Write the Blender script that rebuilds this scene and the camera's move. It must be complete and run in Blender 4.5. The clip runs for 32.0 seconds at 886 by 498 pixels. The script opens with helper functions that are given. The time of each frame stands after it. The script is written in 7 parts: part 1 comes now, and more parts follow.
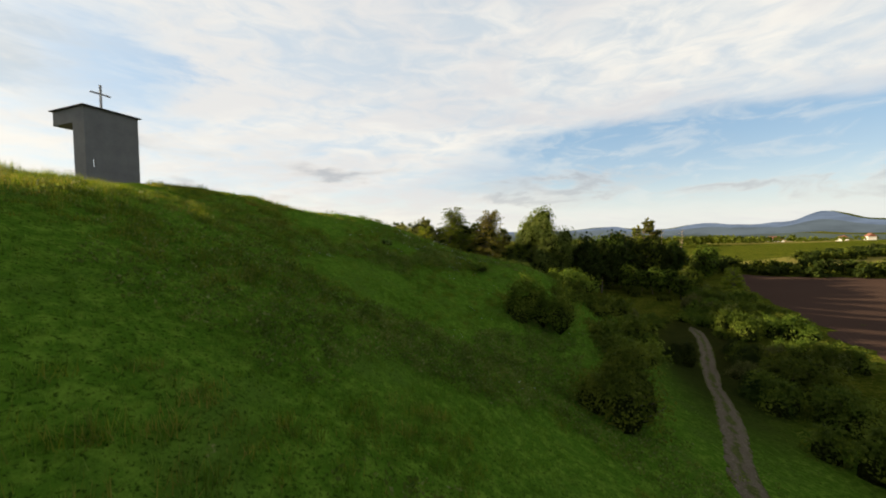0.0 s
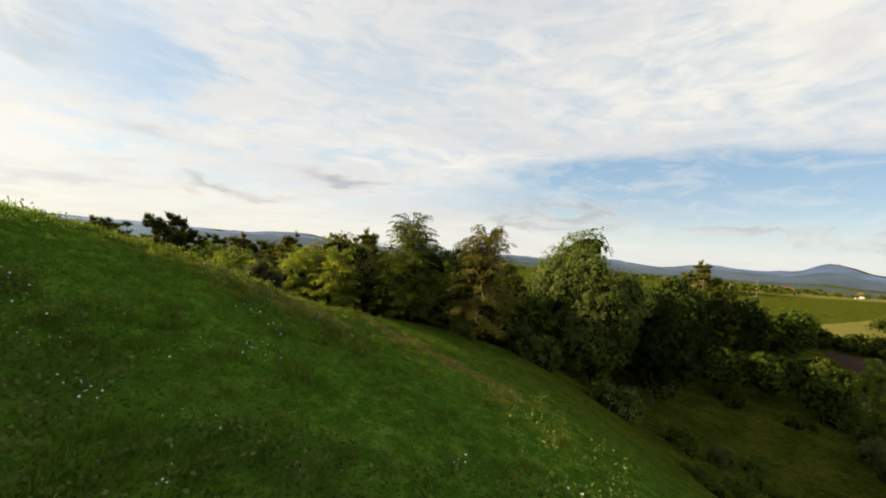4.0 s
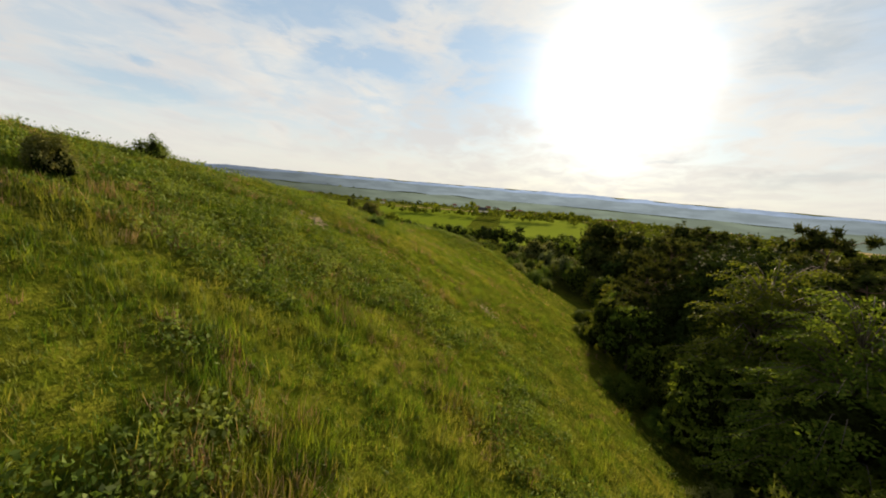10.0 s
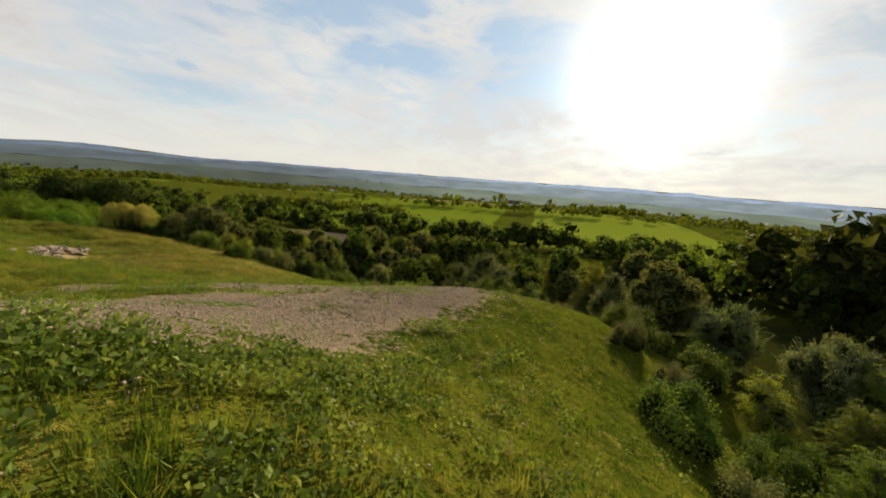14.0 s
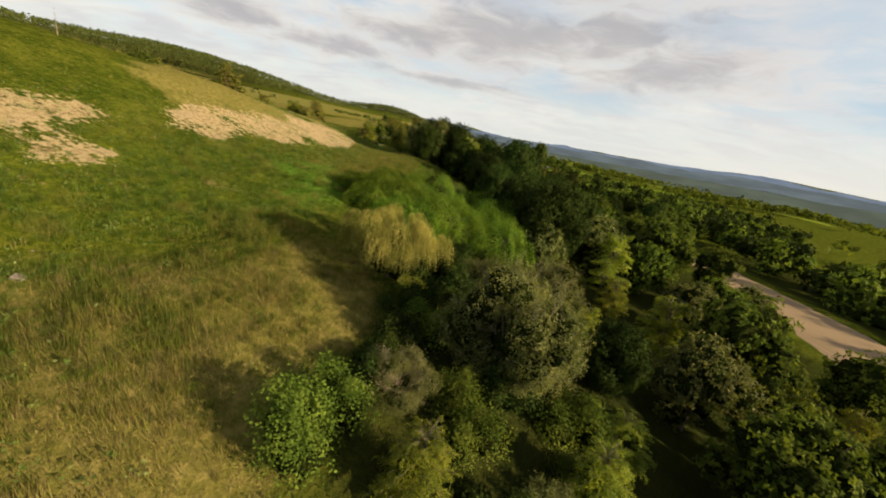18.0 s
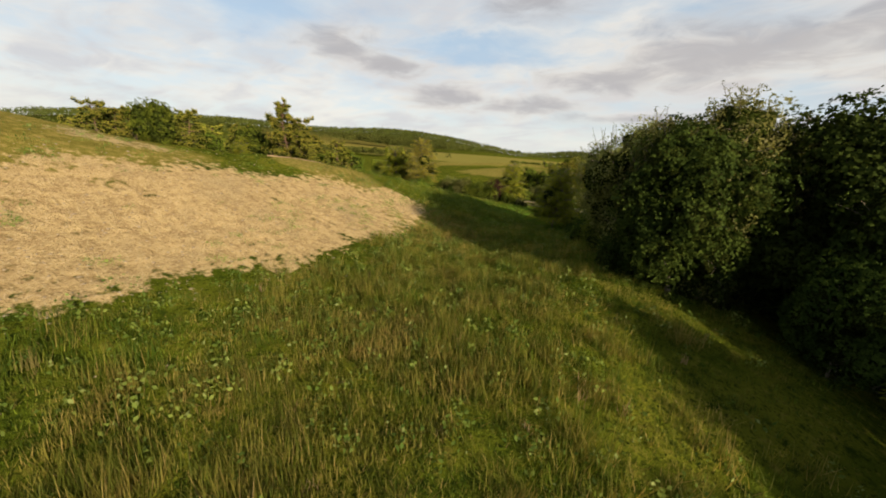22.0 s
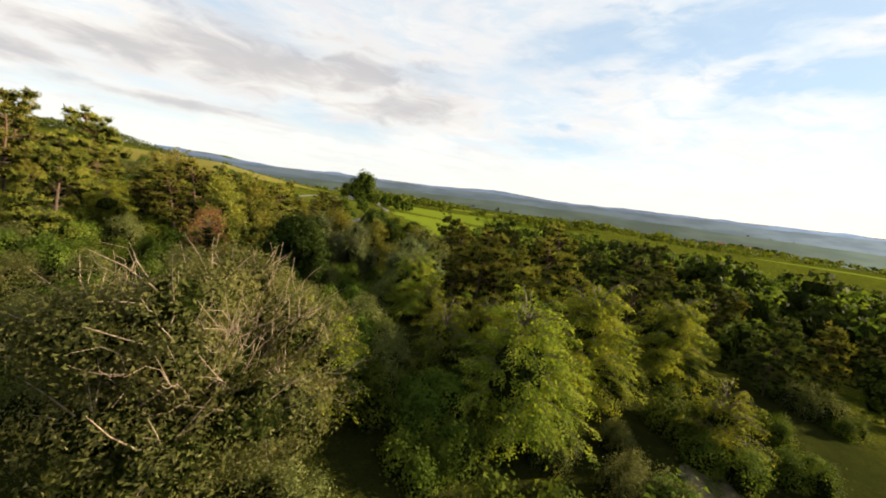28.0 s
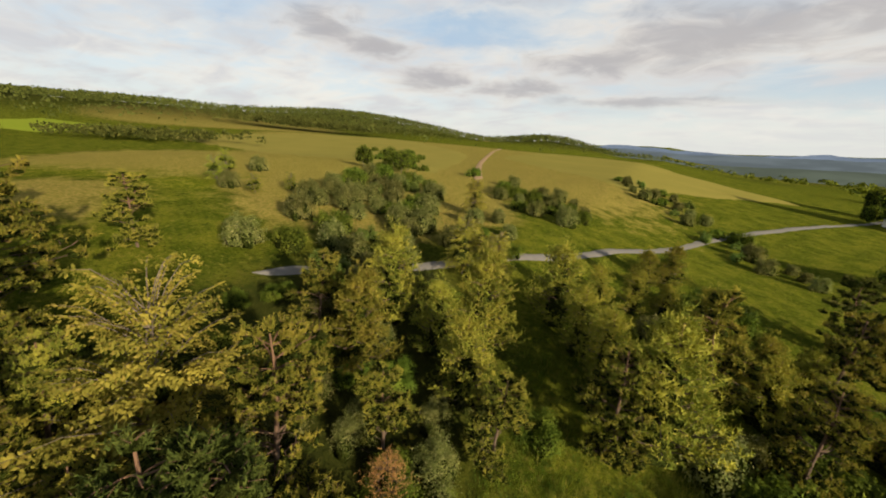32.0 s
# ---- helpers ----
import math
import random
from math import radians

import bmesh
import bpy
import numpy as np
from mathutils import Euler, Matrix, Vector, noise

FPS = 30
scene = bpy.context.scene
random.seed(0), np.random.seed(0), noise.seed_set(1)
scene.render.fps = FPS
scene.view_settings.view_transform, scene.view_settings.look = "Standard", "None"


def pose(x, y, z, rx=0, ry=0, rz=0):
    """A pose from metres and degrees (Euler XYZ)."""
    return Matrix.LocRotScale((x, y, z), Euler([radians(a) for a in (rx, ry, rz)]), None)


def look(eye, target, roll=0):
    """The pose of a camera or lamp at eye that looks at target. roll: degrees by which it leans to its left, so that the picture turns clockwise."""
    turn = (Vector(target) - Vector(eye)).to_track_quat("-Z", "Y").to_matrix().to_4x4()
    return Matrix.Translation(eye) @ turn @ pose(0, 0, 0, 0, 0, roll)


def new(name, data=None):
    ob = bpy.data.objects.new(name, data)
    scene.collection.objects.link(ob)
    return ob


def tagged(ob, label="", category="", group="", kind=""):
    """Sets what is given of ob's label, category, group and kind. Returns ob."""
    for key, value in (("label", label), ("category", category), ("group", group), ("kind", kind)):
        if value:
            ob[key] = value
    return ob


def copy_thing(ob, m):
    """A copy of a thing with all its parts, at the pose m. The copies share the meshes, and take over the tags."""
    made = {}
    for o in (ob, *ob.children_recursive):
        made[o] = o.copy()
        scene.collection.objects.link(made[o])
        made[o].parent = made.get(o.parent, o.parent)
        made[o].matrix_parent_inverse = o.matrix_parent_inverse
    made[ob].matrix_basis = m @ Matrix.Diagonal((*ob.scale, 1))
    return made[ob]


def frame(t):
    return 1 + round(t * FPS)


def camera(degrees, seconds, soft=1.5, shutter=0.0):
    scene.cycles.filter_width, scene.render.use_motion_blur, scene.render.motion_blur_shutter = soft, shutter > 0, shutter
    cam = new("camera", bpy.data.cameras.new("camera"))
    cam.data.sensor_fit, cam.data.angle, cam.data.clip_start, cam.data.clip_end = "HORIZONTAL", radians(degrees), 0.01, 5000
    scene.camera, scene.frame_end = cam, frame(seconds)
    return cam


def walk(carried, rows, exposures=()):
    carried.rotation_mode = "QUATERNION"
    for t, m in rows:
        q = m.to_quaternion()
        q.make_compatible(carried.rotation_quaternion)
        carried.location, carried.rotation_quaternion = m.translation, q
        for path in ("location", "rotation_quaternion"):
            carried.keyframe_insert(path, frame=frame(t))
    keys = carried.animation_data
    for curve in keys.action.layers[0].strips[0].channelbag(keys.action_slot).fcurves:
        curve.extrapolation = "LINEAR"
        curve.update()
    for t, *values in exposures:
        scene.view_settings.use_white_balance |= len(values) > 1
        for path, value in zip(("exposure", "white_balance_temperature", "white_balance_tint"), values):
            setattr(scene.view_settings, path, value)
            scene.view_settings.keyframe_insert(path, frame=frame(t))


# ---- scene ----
# the flight
cam = camera(102.0, 32.0, soft=1.9)
PATH = [
    (0, (0.334, -0.500, -0.785), (0.335, 1.499, -0.855), -0.8),
    (0.5, (-0.071, 2.840, -0.609), (0.035, 4.837, -0.600), -2.2),
    (1, (-0.507, 6.293, -0.348), (-0.168, 8.263, -0.276), -4.7),
    (1.5, (-0.737, 10.357, -0.142), (-0.151, 12.268, -0.062), -6.8),
    (2, (-0.412, 14.832, 0.273), (0.270, 16.712, 0.324), -7.1),
    (2.5, (0.573, 19.420, 0.605), (1.260, 21.298, 0.638), -6.1),
    (3, (2.014, 24.090, 0.757), (2.627, 25.993, 0.780), -4.5),
    (3.5, (3.746, 28.804, 0.893), (4.164, 30.759, 0.913), -1.3),
    (4, (5.377, 33.664, 1.290), (5.371, 35.664, 1.310), 4.7),
    (4.5, (6.437, 38.809, 2.218), (5.770, 40.694, 2.199), 12.0),
    (6.5, (-3.158, 50.965, 4.007), (-4.855, 51.881, 3.478), 13.2),
    (7, (-7.512, 54.096, 3.383), (-9.311, 54.770, 2.826), 11.4),
    (7.5, (-12.434, 56.824, 2.242), (-14.308, 57.277, 1.708), 9.9),
    (8, (-17.829, 59.287, 1.015), (-19.764, 59.513, 0.565), 8.7),
    (8.5, (-23.822, 61.179, 0.014), (-25.780, 61.273, -0.383), 8.2),
    (9, (-30.019, 62.376, -0.501), (-31.988, 62.368, -0.855), 7.5),
    (9.5, (-36.283, 63.029, -0.457), (-38.252, 62.961, -0.801), 6.7),
    (10, (-42.924, 62.940, -0.339), (-44.895, 62.846, -0.667), 5.1),
    (10.5, (-49.361, 62.467, -0.530), (-51.336, 62.390, -0.835), 2.8),
    (11, (-56.074, 61.974, -1.014), (-58.052, 61.977, -1.309), -2.2),
    (11.5, (-63.199, 61.559, -1.840), (-65.176, 61.618, -2.137), -4.8),
    (12, (-70.514, 61.758, -2.639), (-72.489, 61.833, -2.940), -6.0),
    (12.5, (-78.069, 62.484, -3.449), (-80.044, 62.558, -3.754), -5.6),
    (13, (-85.570, 63.496, -4.332), (-87.546, 63.529, -4.639), -3.5),
    (13.5, (-92.627, 64.566, -5.047), (-94.600, 64.507, -5.369), -0.3),
    (14, (-100.429, 65.945, -5.488), (-102.379, 65.692, -5.853), 4.6),
    (14.5, (-108.050, 66.457, -5.443), (-109.856, 65.745, -5.922), 11.7),
    (15, (-115.761, 65.738, -5.185), (-117.288, 64.575, -5.746), 14.8),
    (15.5, (-122.688, 63.170, -4.989), (-123.953, 61.750, -5.610), 14.7),
    (17.5, (-144.053, 44.075, -6.006), (-144.212, 42.192, -6.662), 10.9),
    (18, (-146.616, 37.292, -6.702), (-146.571, 35.392, -7.325), 10.2),
    (18.5, (-148.196, 29.792, -7.527), (-147.963, 27.896, -8.118), 9.5),
    (19, (-148.966, 22.347, -8.281), (-148.562, 20.470, -8.841), 8.9),
    (19.5, (-148.758, 14.853, -8.781), (-148.198, 13.005, -9.305), 8.4),
    (20, (-147.897, 7.675, -9.062), (-147.185, 5.871, -9.551), 7.9),
    (20.5, (-146.265, 0.681, -9.187), (-145.433, -1.076, -9.655), 6.8),
    (21, (-143.834, -6.210, -8.939), (-142.907, -7.922, -9.396), 5.8),
    (21.5, (-141.050, -12.719, -8.597), (-140.049, -14.386, -9.068), 4.4),
    (22, (-138.111, -18.811, -8.185), (-137.067, -20.449, -8.664), 2.8),
    (22.5, (-135.074, -24.637, -7.682), (-134.027, -26.272, -8.164), 1.1),
    (23, (-131.963, -30.547, -7.301), (-130.981, -32.225, -7.773), -1.8),
    (23.5, (-128.742, -36.468, -6.811), (-128.090, -38.284, -7.334), -7.3),
    (24, (-126.059, -42.798, -6.698), (-125.974, -44.692, -7.333), -10.7),
    (24.5, (-124.472, -48.778, -6.784), (-124.862, -50.626, -7.441), -10.7),
    (25, (-123.657, -55.637, -7.026), (-124.491, -57.343, -7.654), -9.5),
    (25.5, (-124.145, -62.477, -7.356), (-125.220, -64.060, -7.939), -7.9),
    (27.5, (-133.471, -84.957, -8.252), (-134.695, -86.473, -8.701), -0.3),
    (28, (-139.079, -92.210, -9.006), (-140.123, -93.887, -9.318), 7.3),
    (28.5, (-144.152, -100.159, -8.624), (-144.864, -102.007, -8.899), 13.4),
    (29, (-147.791, -108.486, -7.046), (-148.232, -110.407, -7.387), 15.2),
    (29.5, (-150.205, -116.934, -5.918), (-150.345, -118.883, -6.346), 15.1),
    (30, (-151.780, -125.096, -5.077), (-151.576, -127.021, -5.578), 14.0),
    (30.5, (-152.468, -133.465, -4.464), (-151.922, -135.310, -5.009), 12.4),
    (31, (-151.977, -141.573, -3.983), (-151.172, -143.316, -4.543), 10.1),
    (31.5, (-150.334, -149.498, -3.531), (-149.388, -151.166, -4.098), 6.9),
    (32, (-147.464, -157.208, -3.421), (-146.480, -158.859, -3.974), 2.6),
]

EXPOSURE = [(0.0, 1.18), (4.5, 1.15), (7.0, 1.05), (16.0, 1.0), (18.0, 1.10), (21.0, 1.08), (22.2, 1.10), (23.0, 1.06), (24.2, 1.18), (25.0, 1.32), (26.5, 1.36), (28.0, 1.45), (29.5, 1.32), (31.0, 1.22), (32.0, 1.07)]
walk(cam, [(t, look(eye, target, roll)) for t, eye, target, roll in PATH], EXPOSURE)

# world: low evening sun behind thin cloud, blue gaps near the horizon
SUN_AZ, SUN_EL = radians(70.0), radians(16.0)     # to the left of +y
SUN = Vector((-math.sin(SUN_AZ) * math.cos(SUN_EL), math.cos(SUN_AZ) * math.cos(SUN_EL), math.sin(SUN_EL)))


class Nodes:
    """A small builder for node trees."""

    def __init__(self, tree):
        self.tree = tree
        tree.nodes.clear()

    def add(self, kind, ins=None):
        n = self.tree.nodes.new(kind)
        for k, v in (ins or {}).items():
            self.put(n.inputs[k], v)
        return n

    def put(self, socket, v):
        if hasattr(v, "is_linked"):
            self.tree.links.new(v, socket)
        else:
            socket.default_value = v

    def math(self, op, a, b=None, c=None, clamp=False):
        n = self.tree.nodes.new("ShaderNodeMath")
        n.operation, n.use_clamp = op, clamp
        for i, v in enumerate((a, b, c)):
            if v is not None:
                self.put(n.inputs[i], v)
        return n.outputs[0]

    def mix(self, f, a, b, blend="MIX"):
        n = self.tree.nodes.new("ShaderNodeMix")
        n.data_type, n.blend_type = "RGBA", blend
        self.put(n.inputs[0], f)
        for i, v in ((6, a), (7, b)):
            self.put(n.inputs[i], v if hasattr(v, "is_linked") else (*v, 1.0))
        return n.outputs[2]

    def noise(self, scale, vec=None, detail=4.0, rough=0.5, dist=0.0, out=0):
        n = self.tree.nodes.new("ShaderNodeTexNoise")
        n.inputs["Scale"].default_value, n.inputs["Detail"].default_value = scale, detail
        n.inputs["Roughness"].default_value, n.inputs["Distortion"].default_value = rough, dist
        if vec is not None:
            self.put(n.inputs["Vector"], vec)
        return n.outputs[out]

    def step(self, v, lo, hi, to=(0.0, 1.0)):
        n = self.tree.nodes.new("ShaderNodeMapRange")
        n.interpolation_type = "SMOOTHSTEP"
        for i, x in enumerate((v, lo, hi, *to)):
            self.put(n.inputs[i], x)
        return n.outputs[0]


# blue gaps in the cloud, and grey heaps: degrees to the left of +y, height, half-widths
BLUE_NORTH = [(-44, 8.6, 46, 7.0), (-30, 13.0, 26, 3.4)]
BLUE_WEST = [(116, 23, 13, 5.5), (106, 17, 9, 2.6), (84, 15, 8, 4.2), (112, 18, 5, 4.5), (90, 20, 7, 3.4), (132, 9, 11, 1.6), (44, 20, 9, 5.0), (103, 24, 9, 4.0)]
BLUE_SOUTH = [(28, 15.2, 11, 2.6), (21, 20, 7, 3.0), (-13, 7.4, 13, 1.7), (-3, 17.5, 9, 2.2), (-26, 16.0, 7, 2.0), (10, 5.6, 12, 1.2), (-48, 21, 10, 4.0), (60, 20, 14, 5.0)]
GREY_NORTH = [(15.7, 10.2, 8, 1.3), (-19.5, 7.7, 11, 1.1), (-39, 4.7, 8, 0.7), (-10.5, 6.4, 9, 0.8), (28, 7, 8, 0.9), (-52, 5.6, 6, 0.6)]
GREY_WEST = [(48, 4.4, 8, 1.6), (40, 11, 7, 1.5), (49, 19, 7, 4.4), (62, 5.5, 5, 0.8)]
GREY_SOUTH = [(48, 14.8, 7.5, 2.6), (41, 12.6, 7.0, 2.3), (33, 9.2, 8, 1.8), (21, 8.2, 12, 1.7), (9, 11.8, 12, 2.8), (-2, 13.4, 16, 4.4), (-15, 14.8, 15, 4.8), (-24, 11.4, 13, 3.2), (21, 21.5, 7, 3.6), (5, 6.6, 13, 1.0)]


def make_world():
    w = bpy.data.worlds.new("evening_sky")
    scene.world = w
    w.use_nodes = True
    g = Nodes(w.node_tree)
    co = g.add("ShaderNodeTexCoord").outputs["Generated"]
    air = g.add("ShaderNodeTexSky")
    air.sky_type, air.sun_disc, air.sun_elevation, air.sun_rotation = "NISHITA", False, SUN_EL, -SUN_AZ
    air.altitude, air.air_density, air.dust_density, air.ozone_density = 300.0, 1.0, 0.6, 1.6
    sky = air.outputs[0]
    x, y, z = g.add("ShaderNodeSeparateXYZ", {0: co}).outputs
    high = g.math("DEGREES", g.math("ARCSINE", z))
    back = g.math("MULTIPLY", x, -1.0)
    north = g.add("ShaderNodeCombineXYZ", {0: g.math("DEGREES", g.math("ARCTAN2", back, y)), 1: high, 2: 0.0}).outputs[0]
    south = g.add("ShaderNodeCombineXYZ", {0: g.math("DEGREES", g.math("ARCTAN2", x, g.math("MULTIPLY", y, -1.0))), 1: high, 2: 0.0}).outputs[0]
    # cloud texture: drawn out sideways near the horizon, a flat sheet seen in perspective above
    flat = g.add("ShaderNodeMapping", {"Vector": co, "Scale": (1.0, 1.0, 3.2)}).outputs[0]
    soft, wisp = g.noise(3.4, flat, 5.0, 0.52, 0.5), g.noise(9.0, flat, 6.0, 0.58, 0.7)
    zz = g.math("ADD", g.math("MAXIMUM", z, 0.0), 0.16)
    p = g.add("ShaderNodeCombineXYZ", {0: g.math("DIVIDE", x, zz), 1: g.math("DIVIDE", y, zz), 2: 0.0}).outputs[0]
    turned = g.add("ShaderNodeMapping", {"Vector": p, "Rotation": (0, 0, radians(24)), "Scale": (0.55, 0.85, 1.0), "Location": (3.1, 0.7, 0)}).outputs[0]
    sheet, curd = g.noise(0.9, turned, 5.0, 0.5, 0.4), g.noise(3.6, turned, 6.0, 0.56, 0.5)
    ragged = g.math("ADD", g.math("MULTIPLY", g.math("SUBTRACT", soft, 0.5), 1.2), g.math("MULTIPLY", g.math("SUBTRACT", wisp, 0.5), 1.6))
    drift = g.add("ShaderNodeVectorMath", {0: g.noise(4.2, flat, 5.0, 0.6, 0.3, out=1), 1: (0.5, 0.5, 0.5)})
    drift.operation = "SUBTRACT"
    drift = g.add("ShaderNodeVectorMath", {0: drift.outputs[0], 1: (26.0, 11.0, 0.0)})
    drift.operation = "MULTIPLY"
    slight = g.add("ShaderNodeVectorMath", {0: drift.outputs[0], 1: (0.45, 0.30, 0.0)})
    slight.operation = "MULTIPLY"
    north_sharp = g.add("ShaderNodeVectorMath", {0: north, 1: slight.outputs[0]}).outputs[0]
    south_near = g.add("ShaderNodeVectorMath", {0: south, 1: slight.outputs[0]}).outputs[0]
    north, south = (g.add("ShaderNodeVectorMath", {0: v, 1: drift.outputs[0]}).outputs[0] for v in (north, south))

    def spots(where, places, rag=1.0, lo=-0.45, hi=0.75):
        near = None
        for a, e, wa, we in places:
            off = g.add("ShaderNodeVectorMath", {0: where, 1: (a, e, 0.0)})
            off.operation = "SUBTRACT"
            sc = g.add("ShaderNodeVectorMath", {0: off.outputs[0], 1: (1 / wa, 1 / we, 0.0)})
            sc.operation = "MULTIPLY"
            ln = g.add("ShaderNodeVectorMath", {0: sc.outputs[0]})
            ln.operation = "LENGTH"
            near = ln.outputs["Value"] if near is None else g.math("SMOOTH_MIN", near, ln.outputs["Value"], 0.35)
        return g.step(g.math("ADD", g.math("SUBTRACT", 1.0, near), g.math("MULTIPLY", ragged, rag)), lo, hi)

    towards = g.add("ShaderNodeVectorMath", {0: co, 1: SUN})
    towards.operation = "DOT_PRODUCT"
    dot = towards.outputs["Value"]
    lit = g.step(dot, -0.2, 0.92)
    # thin white cloud, lavender where it is thicker
    cloud = g.mix(g.step(g.math("ADD", g.math("MULTIPLY", sheet, 0.6), g.math("MULTIPLY", curd, 0.4)), 0.40, 0.60), (9.4, 9.2, 8.8), (6.7, 6.9, 7.5))
    cloud = g.mix(g.math("MULTIPLY", lit, 0.45), cloud, (9.6, 9.5, 9.2))
    # clear air between
    blue = g.mix(0.55, g.mix(1.0, sky, (1.2, 1.5, 1.75), "MULTIPLY"), g.mix(g.step(high, 2.0, 15.0), (7.6, 8.2, 8.3), (2.7, 4.9, 7.5)))
    veil = g.mix(0.55, blue, (8.2, 8.6, 8.8))
    both = g.mix(g.math("MULTIPLY", g.step(g.math("ADD", g.math("MULTIPLY", curd, 0.5), g.math("MULTIPLY", wisp, 0.5)), 0.60, 0.36), 0.8), cloud, veil)
    both = g.mix(g.math("MULTIPLY", spots(north_sharp, BLUE_NORTH, 0.42, -0.03, 0.38), 0.92), both, g.mix(g.math("MULTIPLY", g.step(wisp, 0.46, 0.68), 0.35), g.mix(0.12, blue, (7.6, 8.4, 8.6)), (8.4, 8.5, 8.4)))
    both = g.mix(g.math("MULTIPLY", spots(north, BLUE_WEST, 1.5, -0.3, 0.8), 0.85), both, g.mix(0.28, blue, (8.2, 8.6, 8.8)))
    both = g.mix(g.math("MULTIPLY", spots(south, BLUE_SOUTH, 0.9), 0.8), both, g.mix(0.28, blue, (8.2, 8.6, 8.8)))
    # grey heaps with cream rims
    for where, places, rag, rim, core, most in ((north, GREY_NORTH, 0.55, (7.2, 6.7, 6.4), (4.6, 4.9, 5.4), 0.8), (north, GREY_WEST, 0.8, (8.4, 8.0, 7.6), (6.0, 6.5, 7.0), 0.7), (south_near, GREY_SOUTH, 0.8, (9.0, 8.2, 7.5), (4.9, 4.8, 5.1), 0.88)):
        m = spots(where, places, rag, -0.6, 1.0)
        shade = g.step(g.math("ADD", m, g.math("MULTIPLY", g.math("SUBTRACT", wisp, 0.5), 0.9)), 0.1, 1.1)
        both = g.mix(g.math("MULTIPLY", m, most), both, g.mix(shade, rim, core))
    haze = g.math("MULTIPLY", g.step(high, 9.0, 0.0), 0.7)
    both = g.mix(haze, both, g.mix(lit, (8.3, 8.4, 8.2), (9.4, 8.9, 8.0)))
    # an added greyer deck overhead, mostly out of view, weakens the sky's fill light
    both = g.mix(g.step(z, 0.54, 0.88), both, (2.7, 2.65, 2.7))
    # the sun's glow in the thin cloud
    d0 = g.math("MAXIMUM", dot, 0.0)
    glow = g.math("ADD", g.math("MULTIPLY", g.math("POWER", d0, 140.0), 22.0), g.math("MULTIPLY", g.math("POWER", d0, 34.0), 1.5))
    glow = g.math("MULTIPLY", glow, g.math("ADD", 0.35, g.math("MULTIPLY", soft, 1.3)))
    gl = g.mix(1.0, (1.0, 0.97, 0.90), g.add("ShaderNodeCombineXYZ", {0: glow, 1: glow, 2: glow}).outputs[0], "MULTIPLY")
    total = g.mix(1.0, both, gl, "ADD")
    bg = g.add("ShaderNodeBackground", {0: g.mix(1.0, total, (0.915, 0.9, 0.86), "MULTIPLY"), 1: 0.05})
    g.tree.links.new(bg.outputs[0], g.add("ShaderNodeOutputWorld").inputs[0])


make_world()
sun = new("sun", bpy.data.lights.new("sun", "SUN"))
sun.data.energy, sun.data.angle, sun.data.color = 5.0, radians(1.2), (1.0, 0.80, 0.52)
sun.matrix_world = look((0, 0, 0), tuple(-SUN))


# materials
def material(name):
    m = bpy.data.materials.new(name)
    m.use_nodes = True
    return m, Nodes(m.node_tree)


def finish(g, shader):
    g.tree.links.new(shader, g.add("ShaderNodeOutputMaterial").inputs[0])


def leaf_material(name, dark, light, tip=None, glow=0.35, tint=0.25, gloss=0.03):
    """Foliage: each leaf differs a little, each plant too; light passes through."""
    m, g = material(name)
    isl = g.add("ShaderNodeNewGeometry").outputs["Random Per Island"]
    obr = g.add("ShaderNodeObjectInfo").outputs["Random"]
    pos = g.add("ShaderNodeTexCoord").outputs["Object"]
    big = g.noise(0.7, pos, 2.0)
    col = g.mix(g.math("MULTIPLY", isl, 0.4), dark, light)
    col = g.mix(g.step(big, 0.42, 0.68), col, light)
    if tip:
        col = g.mix(g.math("MULTIPLY", g.step(isl, 0.82, 0.98), 0.7), col, tip)
    hsv = g.add("ShaderNodeHueSaturation", {"Hue": g.math("ADD", 0.5 - tint * 0.06, g.math("MULTIPLY", obr, tint * 0.12)),
                                            "Value": g.math("ADD", 1.0 - tint, g.math("MULTIPLY", obr, 2 * tint)), "Saturation": 0.95, "Color": col}).outputs[0]
    dif = g.add("ShaderNodeBsdfPrincipled", {"Base Color": hsv, "Roughness": 0.75 if gloss < 0.1 else 0.4, "Specular IOR Level": gloss})
    tr = g.add("ShaderNodeBsdfTranslucent", {0: g.mix(1.0, hsv, (1.25, 1.2, 0.6), "MULTIPLY")})
    mixs = g.add("ShaderNodeMixShader", {0: glow, 1: dif.outputs[0], 2: tr.outputs[0]})
    finish(g, mixs.outputs[0])
    return m


